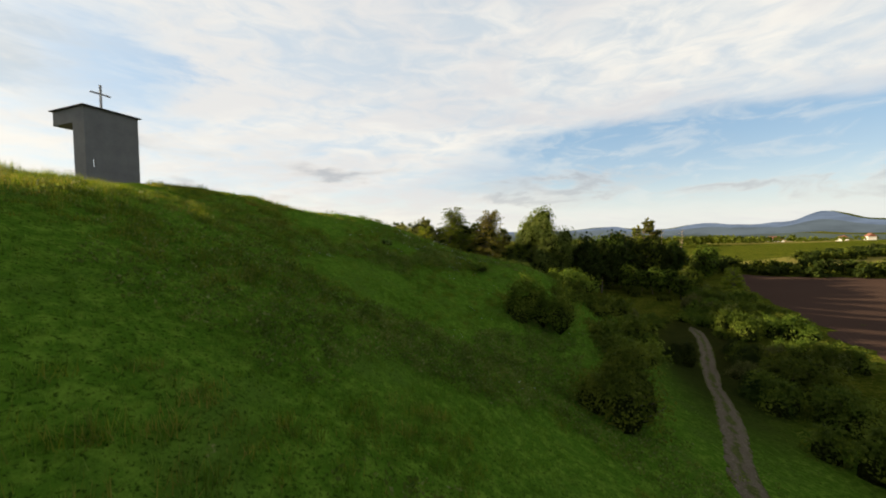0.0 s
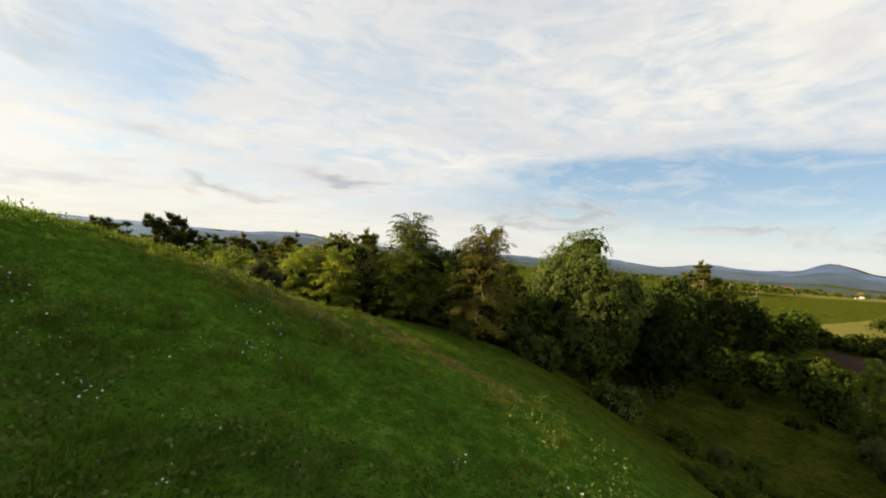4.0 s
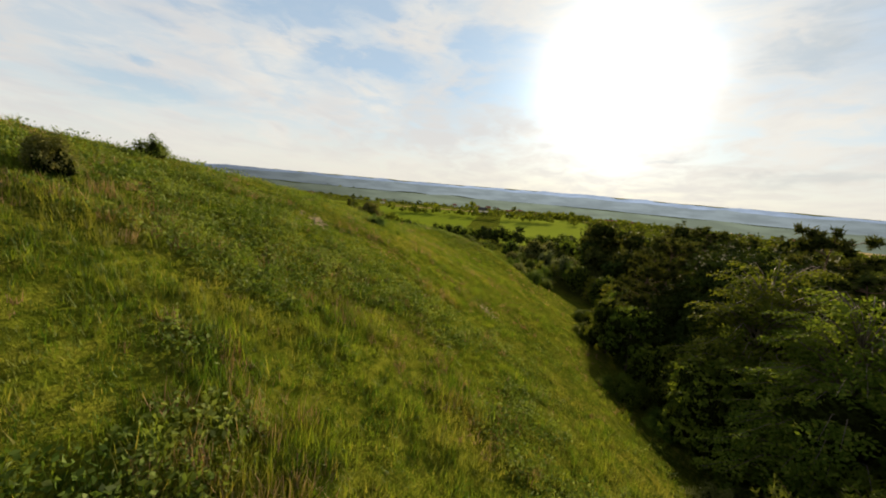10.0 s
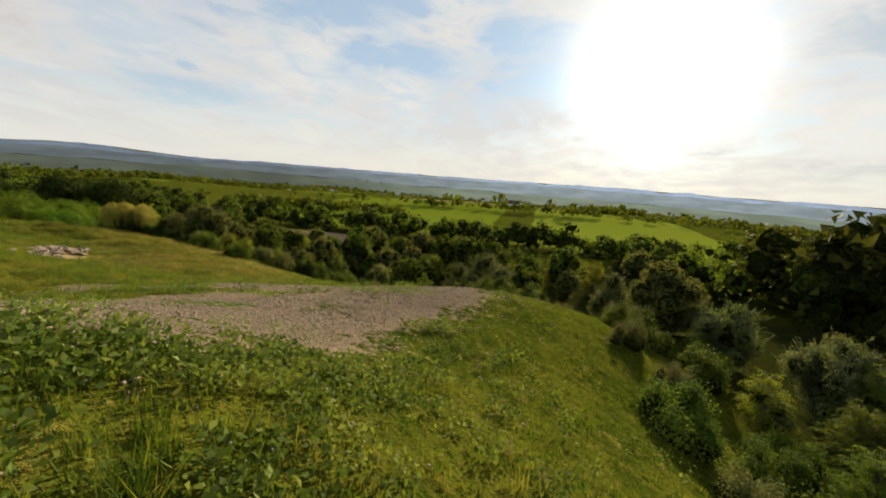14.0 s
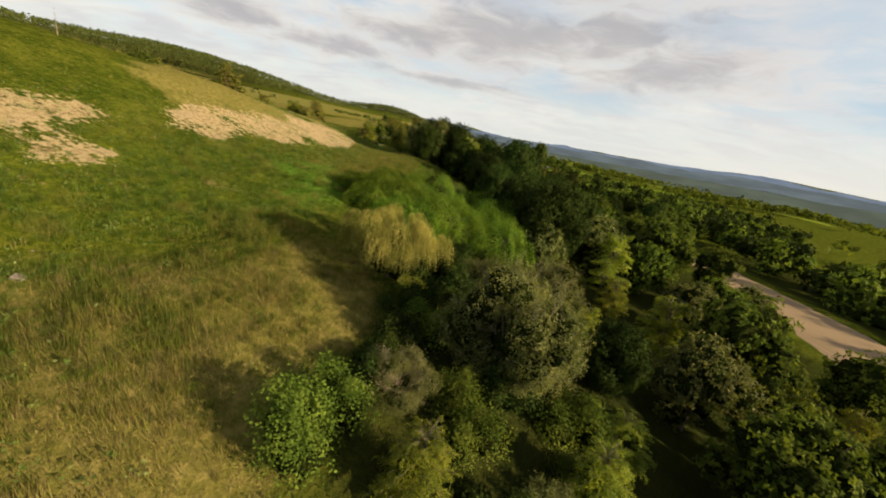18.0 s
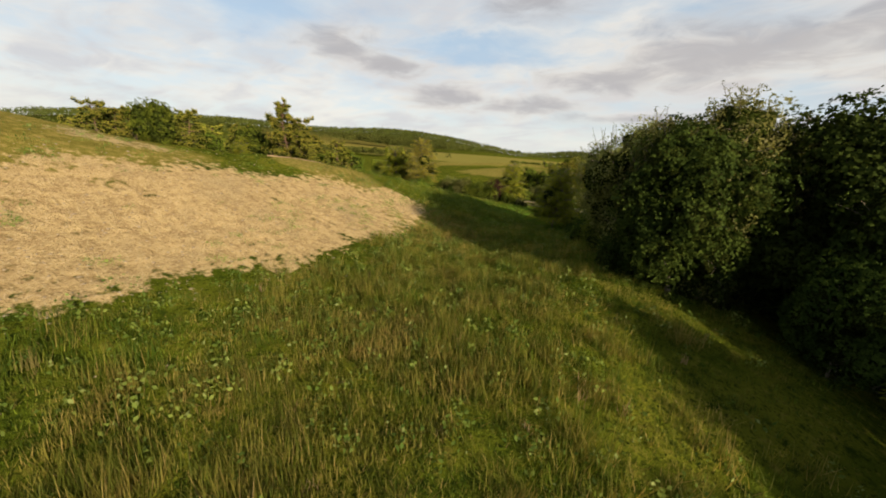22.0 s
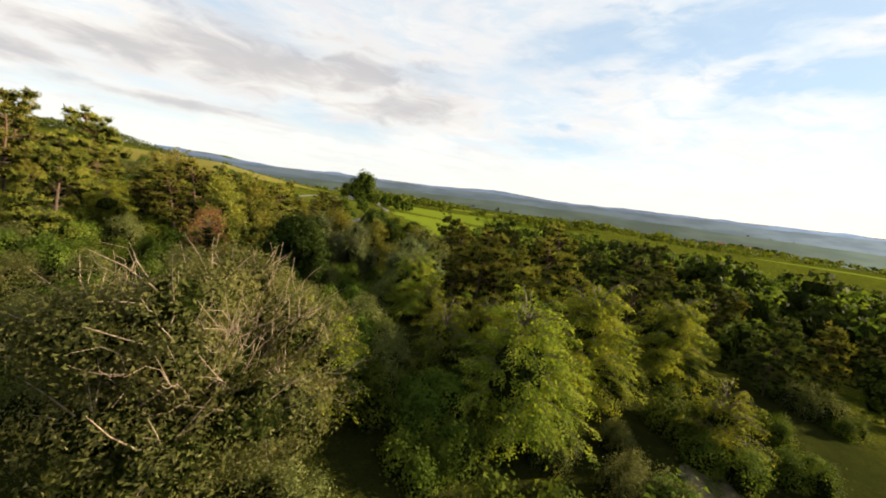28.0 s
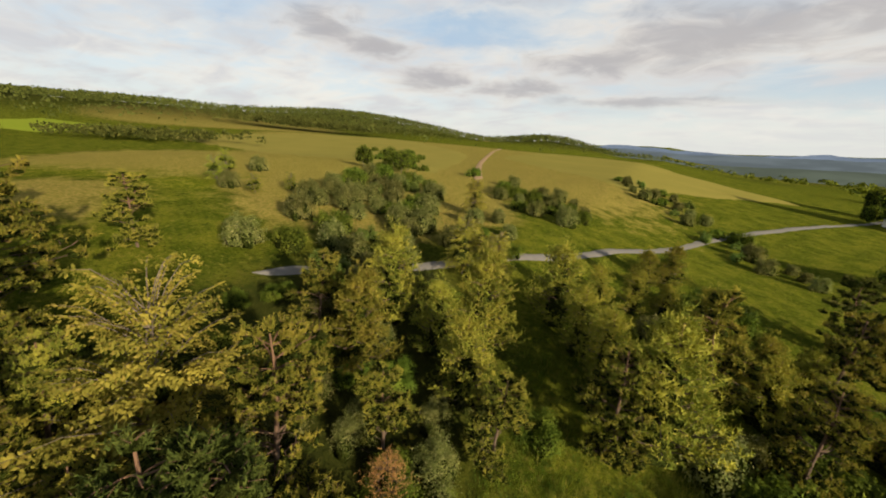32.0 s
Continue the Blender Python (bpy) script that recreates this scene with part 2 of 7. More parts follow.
def blade_material(name, dark, light, gold, glow=0.5, brown=0.55):
    """Meadow grass: patches of dark, fresh and yellowing blades."""
    m, g = material(name)
    isl = g.add("ShaderNodeNewGeometry").outputs["Random Per Island"]
    pos = g.add("ShaderNodeTexCoord").outputs["Object"]
    big, mid = g.noise(0.28, pos, 3.0, 0.6), g.noise(1.5, pos, 3.0, 0.6)
    col = g.mix(g.step(mid, 0.40, 0.62), dark, light)
    col = g.mix(g.math("MULTIPLY", g.step(big, 0.50, 0.66), 0.8), col, gold)
    col = g.mix(g.step(isl, 0.80, 0.98), col, gold)
    worn = g.noise(0.7, pos, 3.0, 0.6, 0.6)
    col = g.mix(g.math("MULTIPLY", g.step(worn, 0.56, 0.68), brown), col, tuple(0.5 * c + d for c, d in zip(gold, (0.045, 0.022, 0.006))))
    col = g.mix(g.math("MULTIPLY", g.step(worn, 0.42, 0.32), 0.6), col, tuple(0.8 * c for c in dark))
    col = g.mix(g.step(isl, 0.22, 0.05), col, dark)
    dif = g.add("ShaderNodeBsdfPrincipled", {"Base Color": col, "Roughness": 0.6, "Specular IOR Level": 0.12})
    tr = g.add("ShaderNodeBsdfTranslucent", {0: g.mix(1.0, col, (1.25, 1.2, 0.6), "MULTIPLY")})
    finish(g, g.add("ShaderNodeMixShader", {0: glow, 1: dif.outputs[0], 2: tr.outputs[0]}).outputs[0])
    return m


def bark_material(name, a, b, upper=None):
    m, g = material(name)
    pos = g.add("ShaderNodeTexCoord").outputs["Object"]
    st = g.add("ShaderNodeMapping", {"Vector": pos, "Scale": (6, 6, 1.5)}).outputs[0]
    n = g.noise(2.0, st, 5.0, 0.6)
    col = g.mix(n, a, b)
    if upper:
        zz = g.add("ShaderNodeSeparateXYZ", {0: pos}).outputs[2]
        col = g.mix(g.step(zz, 3.0, 6.0), col, upper)
    bump = g.add("ShaderNodeBump", {"Strength": 0.6, "Distance": 0.03, "Height": n}).outputs[0]
    finish(g, g.add("ShaderNodeBsdfPrincipled", {"Base Color": col, "Roughness": 0.9, "Normal": bump}).outputs[0])
    return m


def plain_material(name, a, b, scale=3.0, rough=0.85, metal=0.0, bump=0.3, dist=0.02):
    m, g = material(name)
    pos = g.add("ShaderNodeTexCoord").outputs["Object"]
    n = g.noise(scale, pos, 6.0, 0.6)
    n2 = g.noise(scale * 9, pos, 3.0, 0.6)
    col = g.mix(g.math("ADD", g.math("MULTIPLY", n, 0.7), g.math("MULTIPLY", n2, 0.3)), a, b)
    bm_ = g.add("ShaderNodeBump", {"Strength": bump, "Distance": dist, "Height": n2}).outputs[0]
    finish(g, g.add("ShaderNodeBsdfPrincipled", {"Base Color": col, "Roughness": rough, "Metallic": metal, "Specular IOR Level": 0.12, "Normal": bm_}).outputs[0])
    return m


def ground_material():
    """Rough meadow with dry patches, bare sand where the attribute says so, darker under trees."""
    m, g = material("meadow")
    pos = g.add("ShaderNodeTexCoord").outputs["Object"]

    def at(attribute):
        n = g.add("ShaderNodeAttribute")
        n.attribute_name = attribute
        return n.outputs["Fac"]

    n1, n2, n3, n4 = g.noise(0.045, pos, 4.0), g.noise(0.33, pos, 5.0, 0.6), g.noise(2.4, pos, 5.0, 0.65), g.noise(11.0, pos, 4.0, 0.7)
    grass = g.mix(g.step(n2, 0.38, 0.64), (0.052, 0.072, 0.007), (0.106, 0.118, 0.013))
    grass = g.mix(g.step(n3, 0.52, 0.70), grass, (0.150, 0.138, 0.026))
    grass = g.mix(g.step(n3, 0.46, 0.32), grass, (0.026, 0.042, 0.006))
    grass = g.mix(g.step(n4, 0.50, 0.66), grass, (0.020, 0.032, 0.005))
    lush = g.mix(g.step(n3, 0.42, 0.66), (0.073, 0.165, 0.014), (0.145, 0.262, 0.028))
    lush = g.mix(g.step(n2, 0.5, 0.7), lush, (0.090, 0.172, 0.022))
    lush = g.mix(g.step(n4, 0.50, 0.66), lush, (0.026, 0.058, 0.006))
    grass = g.mix(at("lush"), grass, lush)
    # glow of backlit grass put into the ground as a brighter yellow-green
    young = g.mix(g.step(n3, 0.40, 0.64), (0.068, 0.090, 0.008), (0.150, 0.160, 0.017))
    young = g.mix(g.math("MULTIPLY", g.step(n4, 0.52, 0.68), 0.7), young, (0.045, 0.062, 0.008))
    grass = g.mix(g.step(g.math("ADD", at("fresh"), g.math("MULTIPLY", g.math("SUBTRACT", n2, 0.5), 1.2)), 0.25, 0.75), grass, young)
    dryf = g.step(g.math("ADD", at("dry"), g.math("MULTIPLY", g.math("SUBTRACT", n2, 0.5), 1.1)), 0.35, 0.75)
    dry = g.mix(g.step(n3, 0.4, 0.65), (0.17, 0.15, 0.035), (0.28, 0.22, 0.07))
    col = g.mix(g.math("MULTIPLY", dryf, 0.75), grass, dry)
    sandf = g.step(g.math("ADD", at("sand"), g.math("MULTIPLY", g.math("SUBTRACT", g.math("ADD", g.math("MULTIPLY", n2, 0.5), g.math("MULTIPLY", n3, 0.5)), 0.5), 2.6)), 0.40, 0.60)
    sand = g.mix(g.step(n3, 0.32, 0.66), (0.25, 0.18, 0.09), (0.43, 0.33, 0.175))
    sand = g.mix(g.math("MULTIPLY", g.step(n2, 0.52, 0.68), 0.6), sand, (0.30, 0.235, 0.135))
    sand = g.mix(g.step(n4, 0.52, 0.66), sand, (0.45, 0.36, 0.22))
    sand = g.mix(g.step(n4, 0.42, 0.34), sand, (0.15, 0.10, 0.045))
    grey = g.mix(g.step(n4, 0.3, 0.7), (0.10, 0.080, 0.062), (0.25, 0.205, 0.165))
    sand = g.mix(at("scree"), sand, grey)
    col = g.mix(sandf, col, sand)
    # the wood mask mixes in a much darker ground colour
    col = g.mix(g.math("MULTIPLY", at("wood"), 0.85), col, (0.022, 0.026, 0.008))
    h = g.math("ADD", g.math("MULTIPLY", n3, 0.5), g.math("MULTIPLY", n4, 0.35))
    bump = g.add("ShaderNodeBump", {"Strength": 1.0, "Distance": 0.4, "Height": h}).outputs[0]
    finish(g, g.add("ShaderNodeBsdfPrincipled", {"Base Color": col, "Roughness": 1.0, "Specular IOR Level": 0.0, "Normal": bump}).outputs[0])
    return m


def field_material(name, a, b, stripe=0.0, turn=0.0):
    m, g = material(name)
    pos = g.add("ShaderNodeTexCoord").outputs["Object"]
    n, n2 = g.noise(0.05, pos, 5.0), g.noise(1.3, pos, 4.0, 0.6)
    col = g.mix(g.math("ADD", g.math("MULTIPLY", n, 0.6), g.math("MULTIPLY", n2, 0.4)), a, b)
    if stripe:
        mp = g.add("ShaderNodeMapping", {"Vector": pos, "Rotation": (0, 0, turn)}).outputs[0]
        wv = g.add("ShaderNodeTexWave", {"Vector": mp, "Scale": stripe, "Distortion": 1.5, "Detail": 2.0}).outputs["Fac"]
        col = g.mix(g.math("MULTIPLY", wv, 0.16), col, tuple(c * 0.55 for c in a))
    bump = g.add("ShaderNodeBump", {"Strength": 0.6, "Distance": 0.1, "Height": n2}).outputs[0]
    finish(g, g.add("ShaderNodeBsdfPrincipled", {"Base Color": col, "Roughness": 0.95, "Specular IOR Level": 0.0, "Normal": bump}).outputs[0])
    return m


def crown_shade_material():
    """Leaves and twigs deep inside a crown, dappled and rough, with their shade painted in."""
    m, g = material("crown_shade")
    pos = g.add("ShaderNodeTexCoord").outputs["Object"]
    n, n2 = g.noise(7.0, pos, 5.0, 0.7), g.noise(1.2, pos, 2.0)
    # near-black tones stand for the shadow gaps between leaves
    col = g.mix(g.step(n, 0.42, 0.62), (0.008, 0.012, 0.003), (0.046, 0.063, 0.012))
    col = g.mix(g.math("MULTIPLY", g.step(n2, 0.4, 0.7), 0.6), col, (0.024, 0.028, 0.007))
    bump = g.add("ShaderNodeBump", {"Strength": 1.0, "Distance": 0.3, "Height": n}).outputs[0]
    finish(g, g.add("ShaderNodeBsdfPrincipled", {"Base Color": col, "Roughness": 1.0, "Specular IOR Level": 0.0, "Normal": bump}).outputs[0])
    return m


def track_material(name, a, b):
    """Worn earth with grass growing in from the edges and along the middle."""
    m, g = material(name)
    pos = g.add("ShaderNodeTexCoord").outputs["Object"]
    n, n2, n3 = g.noise(1.0, pos, 6.0, 0.6), g.noise(9.0, pos, 4.0, 0.65), g.noise(2.6, pos, 5.0, 0.65)
    at = g.add("ShaderNodeAttribute")
    at.attribute_name = "across"
    off = g.math("ABSOLUTE", g.math("SUBTRACT", g.math("MULTIPLY", at.outputs["Fac"], 2.0), 1.0), 0.0)
    edge = g.step(g.math("ADD", off, g.math("MULTIPLY", g.math("SUBTRACT", n3, 0.5), 1.5)), 0.55, 0.80)
    ridge = g.step(g.math("SUBTRACT", g.math("MULTIPLY", g.math("SUBTRACT", n, 0.42), 1.6), off), -0.12, 0.12)
    soil = g.mix(g.math("ADD", g.math("MULTIPLY", n, 0.6), g.math("MULTIPLY", n2, 0.4)), a, b)
    soil = g.mix(g.step(n2, 0.56, 0.66), soil, tuple(1.25 * v for v in b))
    grass = g.mix(g.step(n2, 0.42, 0.62), (0.034, 0.058, 0.007), (0.092, 0.118, 0.016))
    col = g.mix(g.math("MAXIMUM", edge, g.math("MULTIPLY", ridge, 0.75)), soil, grass)
    bump = g.add("ShaderNodeBump", {"Strength": 1.0, "Distance": 0.12, "Height": n2}).outputs[0]
    finish(g, g.add("ShaderNodeBsdfPrincipled", {"Base Color": col, "Roughness": 1.0, "Specular IOR Level": 0.0, "Normal": bump}).outputs[0])
    return m


MEADOW = ground_material()
LEAF = {
    "broad": leaf_material("broad_leaf", (0.046, 0.078, 0.007), (0.140, 0.180, 0.017)),
    # darker leaf copy: carries the shade of trees and bushes out of the sun
    "dark": leaf_material("dark_shade_leaf", (0.015, 0.028, 0.004), (0.040, 0.062, 0.008), glow=0.15),
    "lime": leaf_material("lime_leaf", (0.095, 0.135, 0.009), (0.25, 0.27, 0.018), tip=(0.31, 0.30, 0.025), glow=0.45),
    "olive": leaf_material("olive_leaf", (0.082, 0.100, 0.024), (0.185, 0.19, 0.056), tip=(0.26, 0.25, 0.11)),
    "silver": leaf_material("silver_leaf", (0.065, 0.088, 0.030), (0.155, 0.18, 0.068), tip=(0.25, 0.27, 0.13)),
    "needle": leaf_material("pine_needle", (0.092, 0.112, 0.012), (0.25, 0.235, 0.026), tip=(0.30, 0.235, 0.045), glow=0.25),
    # darker needle copy: shade of pines put into colour; spruce uses it too
    "needle_dark": leaf_material("dark_shade_needle", (0.032, 0.048, 0.009), (0.095, 0.108, 0.020), glow=0.28),
    "willow": leaf_material("willow_leaf", (0.14, 0.145, 0.025), (0.30, 0.27, 0.06), tip=(0.40, 0.36, 0.11), glow=0.4),
    "leafy": leaf_material("fresh_leaf", (0.058, 0.098, 0.008), (0.150, 0.195, 0.018), tip=(0.20, 0.225, 0.03), glow=0.4),
    "far_wood": leaf_material("far_conifer", (0.030, 0.041, 0.008), (0.080, 0.084, 0.017), glow=0.2),
    "vine": leaf_material("vine_leaf", (0.040, 0.085, 0.004), (0.135, 0.205, 0.010), tip=(0.21, 0.26, 0.022), glow=0.35),
    "willow_green": leaf_material("light_willow_leaf", (0.075, 0.105, 0.018), (0.17, 0.20, 0.045), tip=(0.22, 0.23, 0.07), glow=0.4),
    "gold": leaf_material("golden_leaf", (0.13, 0.14, 0.018), (0.29, 0.265, 0.035), tip=(0.34, 0.27, 0.05), glow=0.4),
    "purple": leaf_material("purple_leaf", (0.035, 0.016, 0.014), (0.09, 0.045, 0.035)),
    "rust": leaf_material("rusty_needle", (0.20, 0.10, 0.035), (0.36, 0.20, 0.08)),
    "grass": blade_material("grass_blade", (0.042, 0.078, 0.008), (0.110, 0.152, 0.016), (0.160, 0.162, 0.028)),
    "tussock": blade_material("tussock_blade", (0.055, 0.105, 0.010), (0.155, 0.205, 0.020), (0.225, 0.215, 0.045)),
    "lush_grass": blade_material("lush_blade", (0.070, 0.155, 0.014), (0.125, 0.245, 0.024), (0.145, 0.225, 0.036), brown=0.12),
    "tawny_grass": blade_material("tawny_blade", (0.085, 0.105, 0.014), (0.19, 0.175, 0.035), (0.29, 0.225, 0.075)),
    "straw": leaf_material("dry_grass", (0.13, 0.12, 0.035), (0.27, 0.225, 0.08), glow=0.4),
    "weed": leaf_material("weed_leaf", (0.05, 0.095, 0.012), (0.16, 0.215, 0.04), tip=(0.23, 0.28, 0.10), glow=0.35, gloss=0.04),
    "russet": leaf_material("russet_stalk", (0.13, 0.075, 0.04), (0.26, 0.17, 0.10), glow=0.25),
}
CROWN_SHADE = crown_shade_material()
BARK = bark_material("grey_bark", (0.05, 0.04, 0.03), (0.16, 0.13, 0.10))
PINE_BARK = bark_material("pine_bark", (0.045, 0.030, 0.021), (0.105, 0.070, 0.050), upper=(0.105, 0.058, 0.034))
PALE_BARK = bark_material("pale_bark", (0.17, 0.12, 0.08), (0.36, 0.28, 0.20))
PETAL = plain_material("white_petal", (0.75, 0.74, 0.70), (0.85, 0.84, 0.82), 20.0, 0.7)
STONE = plain_material("limestone", (0.15, 0.125, 0.09), (0.32, 0.265, 0.20), 2.2, 0.9, bump=0.6, dist=0.05)
GRAVEL = track_material("gravel", (0.095, 0.080, 0.056), (0.26, 0.22, 0.165))
DIRT = track_material("trodden_earth", (0.065, 0.056, 0.038), (0.19, 0.162, 0.122))
ASPHALT = plain_material("worn_asphalt", (0.10, 0.10, 0.10), (0.17, 0.165, 0.16), 1.2, 0.85, bump=0.3)
CONCRETE = plain_material("weathered_concrete", (0.08, 0.083, 0.088), (0.22, 0.225, 0.23), 0.8, 0.85, bump=0.3)
ROOF_METAL = plain_material("dark_roof_metal", (0.05, 0.05, 0.052), (0.08, 0.08, 0.082), 2.0, 0.5, 0.6, 0.1)
STEEL = plain_material("grey_steel", (0.22, 0.22, 0.22), (0.32, 0.32, 0.32), 4.0, 0.5, 0.7, 0.1)
OLD_WOOD = plain_material("grey_wood", (0.09, 0.08, 0.07), (0.2, 0.18, 0.155), 5.0, 0.9, bump=0.4)
DARK_WOOD = plain_material("dark_wood", (0.040, 0.036, 0.034), (0.095, 0.085, 0.078), 5.0, 0.85, bump=0.4)
SOIL = field_material("ploughed_soil", (0.052, 0.033, 0.026), (0.085, 0.055, 0.043), 0.55, radians(38))
STUBBLE = field_material("stubble", (0.26, 0.20, 0.10), (0.36, 0.29, 0.15), 0.12, radians(70))
HAY = field_material("dry_meadow", (0.130, 0.132, 0.030), (0.225, 0.195, 0.055))
PASTURE = field_material("pasture", (0.10, 0.15, 0.012), (0.16, 0.20, 0.02))
CROP = field_material("young_crop", (0.13, 0.185, 0.018), (0.20, 0.24, 0.03), 0.1, radians(20))
TAN = field_material("bare_field", (0.22, 0.16, 0.10), (0.33, 0.24, 0.15), 0.3, radians(-8))
WALL_PAINT = plain_material("pale_plaster", (0.66, 0.63, 0.57), (0.78, 0.75, 0.70), 0.5, 0.9)
TILE_ROOF = plain_material("red_tile", (0.16, 0.07, 0.05), (0.27, 0.12, 0.08), 1.5, 0.85)
GLASS_DARK = plain_material("dark_window", (0.02, 0.022, 0.025), (0.04, 0.042, 0.045), 1.0, 0.2)


# geometry helpers
def mesh_from(name, verts, faces, mats, smooth=False, slots=None):
    """A mesh from numpy vertices and a list of face arrays (rows of equal length)."""
    me = bpy.data.meshes.new(name)
    verts = np.asarray(verts, np.float32)
    faces = [np.asarray(f, np.int32) for f in faces if len(f)]
    me.vertices.add(len(verts))
    me.vertices.foreach_set("co", verts.ravel())
    loops = np.concatenate([f.ravel() for f in faces])
    total = np.concatenate([np.full(len(f), f.shape[1], np.int32) for f in faces])
    me.loops.add(len(loops))
    me.loops.foreach_set("vertex_index", loops)
    me.polygons.add(len(total))
    me.polygons.foreach_set("loop_start", np.r_[0, np.cumsum(total)[:-1]].astype(np.int32))
    me.polygons.foreach_set("loop_total", total)
    if slots is not None:
        me.polygons.foreach_set("material_index", np.asarray(slots, np.int32))
    if smooth:
        me.polygons.foreach_set("use_smooth", np.ones(len(total), bool))
    for m in mats:
        me.materials.append(m)
    me.update(calc_edges=True)
    me.validate()
    return me


def part(name, bm, mat, parent, label=""):
    """Links a bmesh, or a ready mesh, as one mesh object under a thing or a part."""
    if isinstance(bm, bmesh.types.BMesh):
        me = bpy.data.meshes.new(name)
        bm.to_mesh(me)
        bm.free()
        me.materials.append(mat)
    else:
        me = bm
    ob = new(name, me)
    ob.parent = parent
    return tagged(ob, label)


def thing(name, at, label, category, group="", kind="", turn=0.0, size=1.0):
    ob = new(name)
    ob.matrix_basis = pose(*at, 0, 0, turn) @ Matrix.Scale(size, 4)
    return tagged(ob, label, category, group, kind)


def box(bm, centre, size, turn=0.0, bevel=0.0):
    m = Matrix.Translation(centre) @ Matrix.Rotation(turn, 4, "Z") @ Matrix.Diagonal((*size, 1))
    made = bmesh.ops.create_cube(bm, size=1.0, matrix=m)
    if bevel:
        edges = list({e for v in made["verts"] for e in v.link_edges})
        bmesh.ops.bevel(bm, geom=edges, offset=bevel, segments=1, affect="EDGES")
    return bm


def value_noise(x, y, seed=0):
    """Smooth noise in 0..1 on numpy arrays."""
    xi, yi = np.floor(x).astype(np.int64), np.floor(y).astype(np.int64)
    fx, fy = x - xi, y - yi
    fx, fy = fx * fx * (3 - 2 * fx), fy * fy * (3 - 2 * fy)

    def at(a, b):
        h = (a * 374761393 + b * 668265263 + seed * 974634111) & 0x7FFFFFFF
        h = ((h ^ (h >> 13)) * 1274126177) & 0x7FFFFFFF
        return ((h ^ (h >> 16)) & 0xFFFF) / 65535.0

    return (at(xi, yi) * (1 - fx) + at(xi + 1, yi) * fx) * (1 - fy) + (at(xi, yi + 1) * (1 - fx) + at(xi + 1, yi + 1) * fx) * fy


def sstep(v, lo, hi):
    t = np.clip((v - lo) / (hi - lo), 0, 1)
    return t * t * (3 - 2 * t)


# the land
# mounds and hollows: x, y, half-widths, height
KNOLL = [
    (-40, 22, 23.6, 21.8, 12.3),
    (-1, 49, 12.0, 19.8, 4.9),
    (-70, 40, 19.5, 17.4, 11.1),
    (10, 55, 15.3, 18.5, 7.0),
    (-49, 70, 25.8, 8.0, 5.6),
    (-60, 74, 12.3, 8.7, -4.6),
    (24, 40, 8.0, 15.0, -3.5),
    (93, 70, 23.4, 32.1, -2.7),
    (-40, 48, 15.9, 8.9, 5.8),
    (-12, 49, 7.9, 7.9, 5.0),
    (-66, 41, 13.7, 8.0, -2.7),
    (-20, 86, 28.6, 8.0, 3.1),
    (-25, 35, 11.5, 9.6, 5.4),
    (13, 42, 8.0, 8.4, 3.2),
    (33, 64, 8.0, 8.0, -1.9),
    (-52, 42, 8.0, 11.1, -0.8),
    (-17, 31, 8.0, 8.0, 1.5),
    (8, 49, 8.0, 8.0, -2.7),
]
HILL_BACK = [
    (-16, 7, 13.5, 14.1, 8.8),
    (-105, 43, 12.9, 16.6, 2.6),
    (-65, 4, 22.2, 19.3, 4.5),
    (-99, 11, 12.1, 19.6, 6.3),
    (-85, -25, 21.0, 21.6, 7.3),
    (-101, 63, 7.9, 13.2, 3.1),
    (-2, -15, 20.9, 10.8, 6.7),
    (-105, 85, 19.7, 9.1, -4.3),
    (-83, 54, 18.9, 7.9, 2.0),
    (-103, 39, 8.0, 8.0, -6.7),
]
WEST_EDGE = [
    (-124, 69, 7.9, 10.8, 3.3),
    (-133, 20, 12.3, 15.5, 4.4),
    (-115, -9, 12.9, 11.8, 0.9),
    (-152, -1, 14.9, 23.9, -1.1),
    (-161, 65, 19.0, 23.5, -7.6),
    (-176, 17, 15.0, 20.0, -4.1),
    (-130, 23, 9.0, 15.4, -3.9),
]
SOUTH = [
    (-112, -32, 7.9, 19.5, 4.1),
    (-140, -39, 8.7, 14.6, 3.4),
    (-132, -97, 16.2, 8.2, -3.4),
    (-96, -141, 26.5, 26.0, 2.6),
    (-64, -204, 30.4, 33.0, 4.0),
    (-141, -157, 21.0, 22.8, -5.1),
    (-188, -184, 24.6, 24.6, -6.1),
    (-51, -88, 22.4, 24.6, 3.1),
    (-164, -52, 21.0, 22.5, -3.9),
    (-156, -234, 21.1, 19.3, -3.7),
    (-108, -31, 12.2, 8.0, -1.6),
]
# distant skyline: azimuth to the left of +y, degrees of height, half-width
SKYLINE = [(335, 0.55, 3), (323, 0.75, 2.2), (317, 0.35, 2.0), (312.4, 1.05, 1.5), (310, 0.7, 4.0), (298, 0.6, 5), (275, 0.5, 8), (21, 0.75, 3.5), (45, 0.35, 16), (75, 0.45, 12),
           (107, 0.35, 14), (141, 0.55, 5), (165, 0.3, 10), (183, 0.45, 6), (196, 0.4, 6)]
# nearer hills: x, y, half-widths, height
HILLS = [(500, -761, 229, 209, 62), (679, -321, 279, 156, 42), (301, -1247, 261, 266, 29), (44, -861, 70, 111, 21), (959, -426, 139, 124, 30), (578, -301, 104, 123, 4), (40, -430, 130, 130, 9), (980, 40, 300, 300, 40),
         (-480, 120, 110, 240, 15), (-420, -420, 190, 160, 6)]


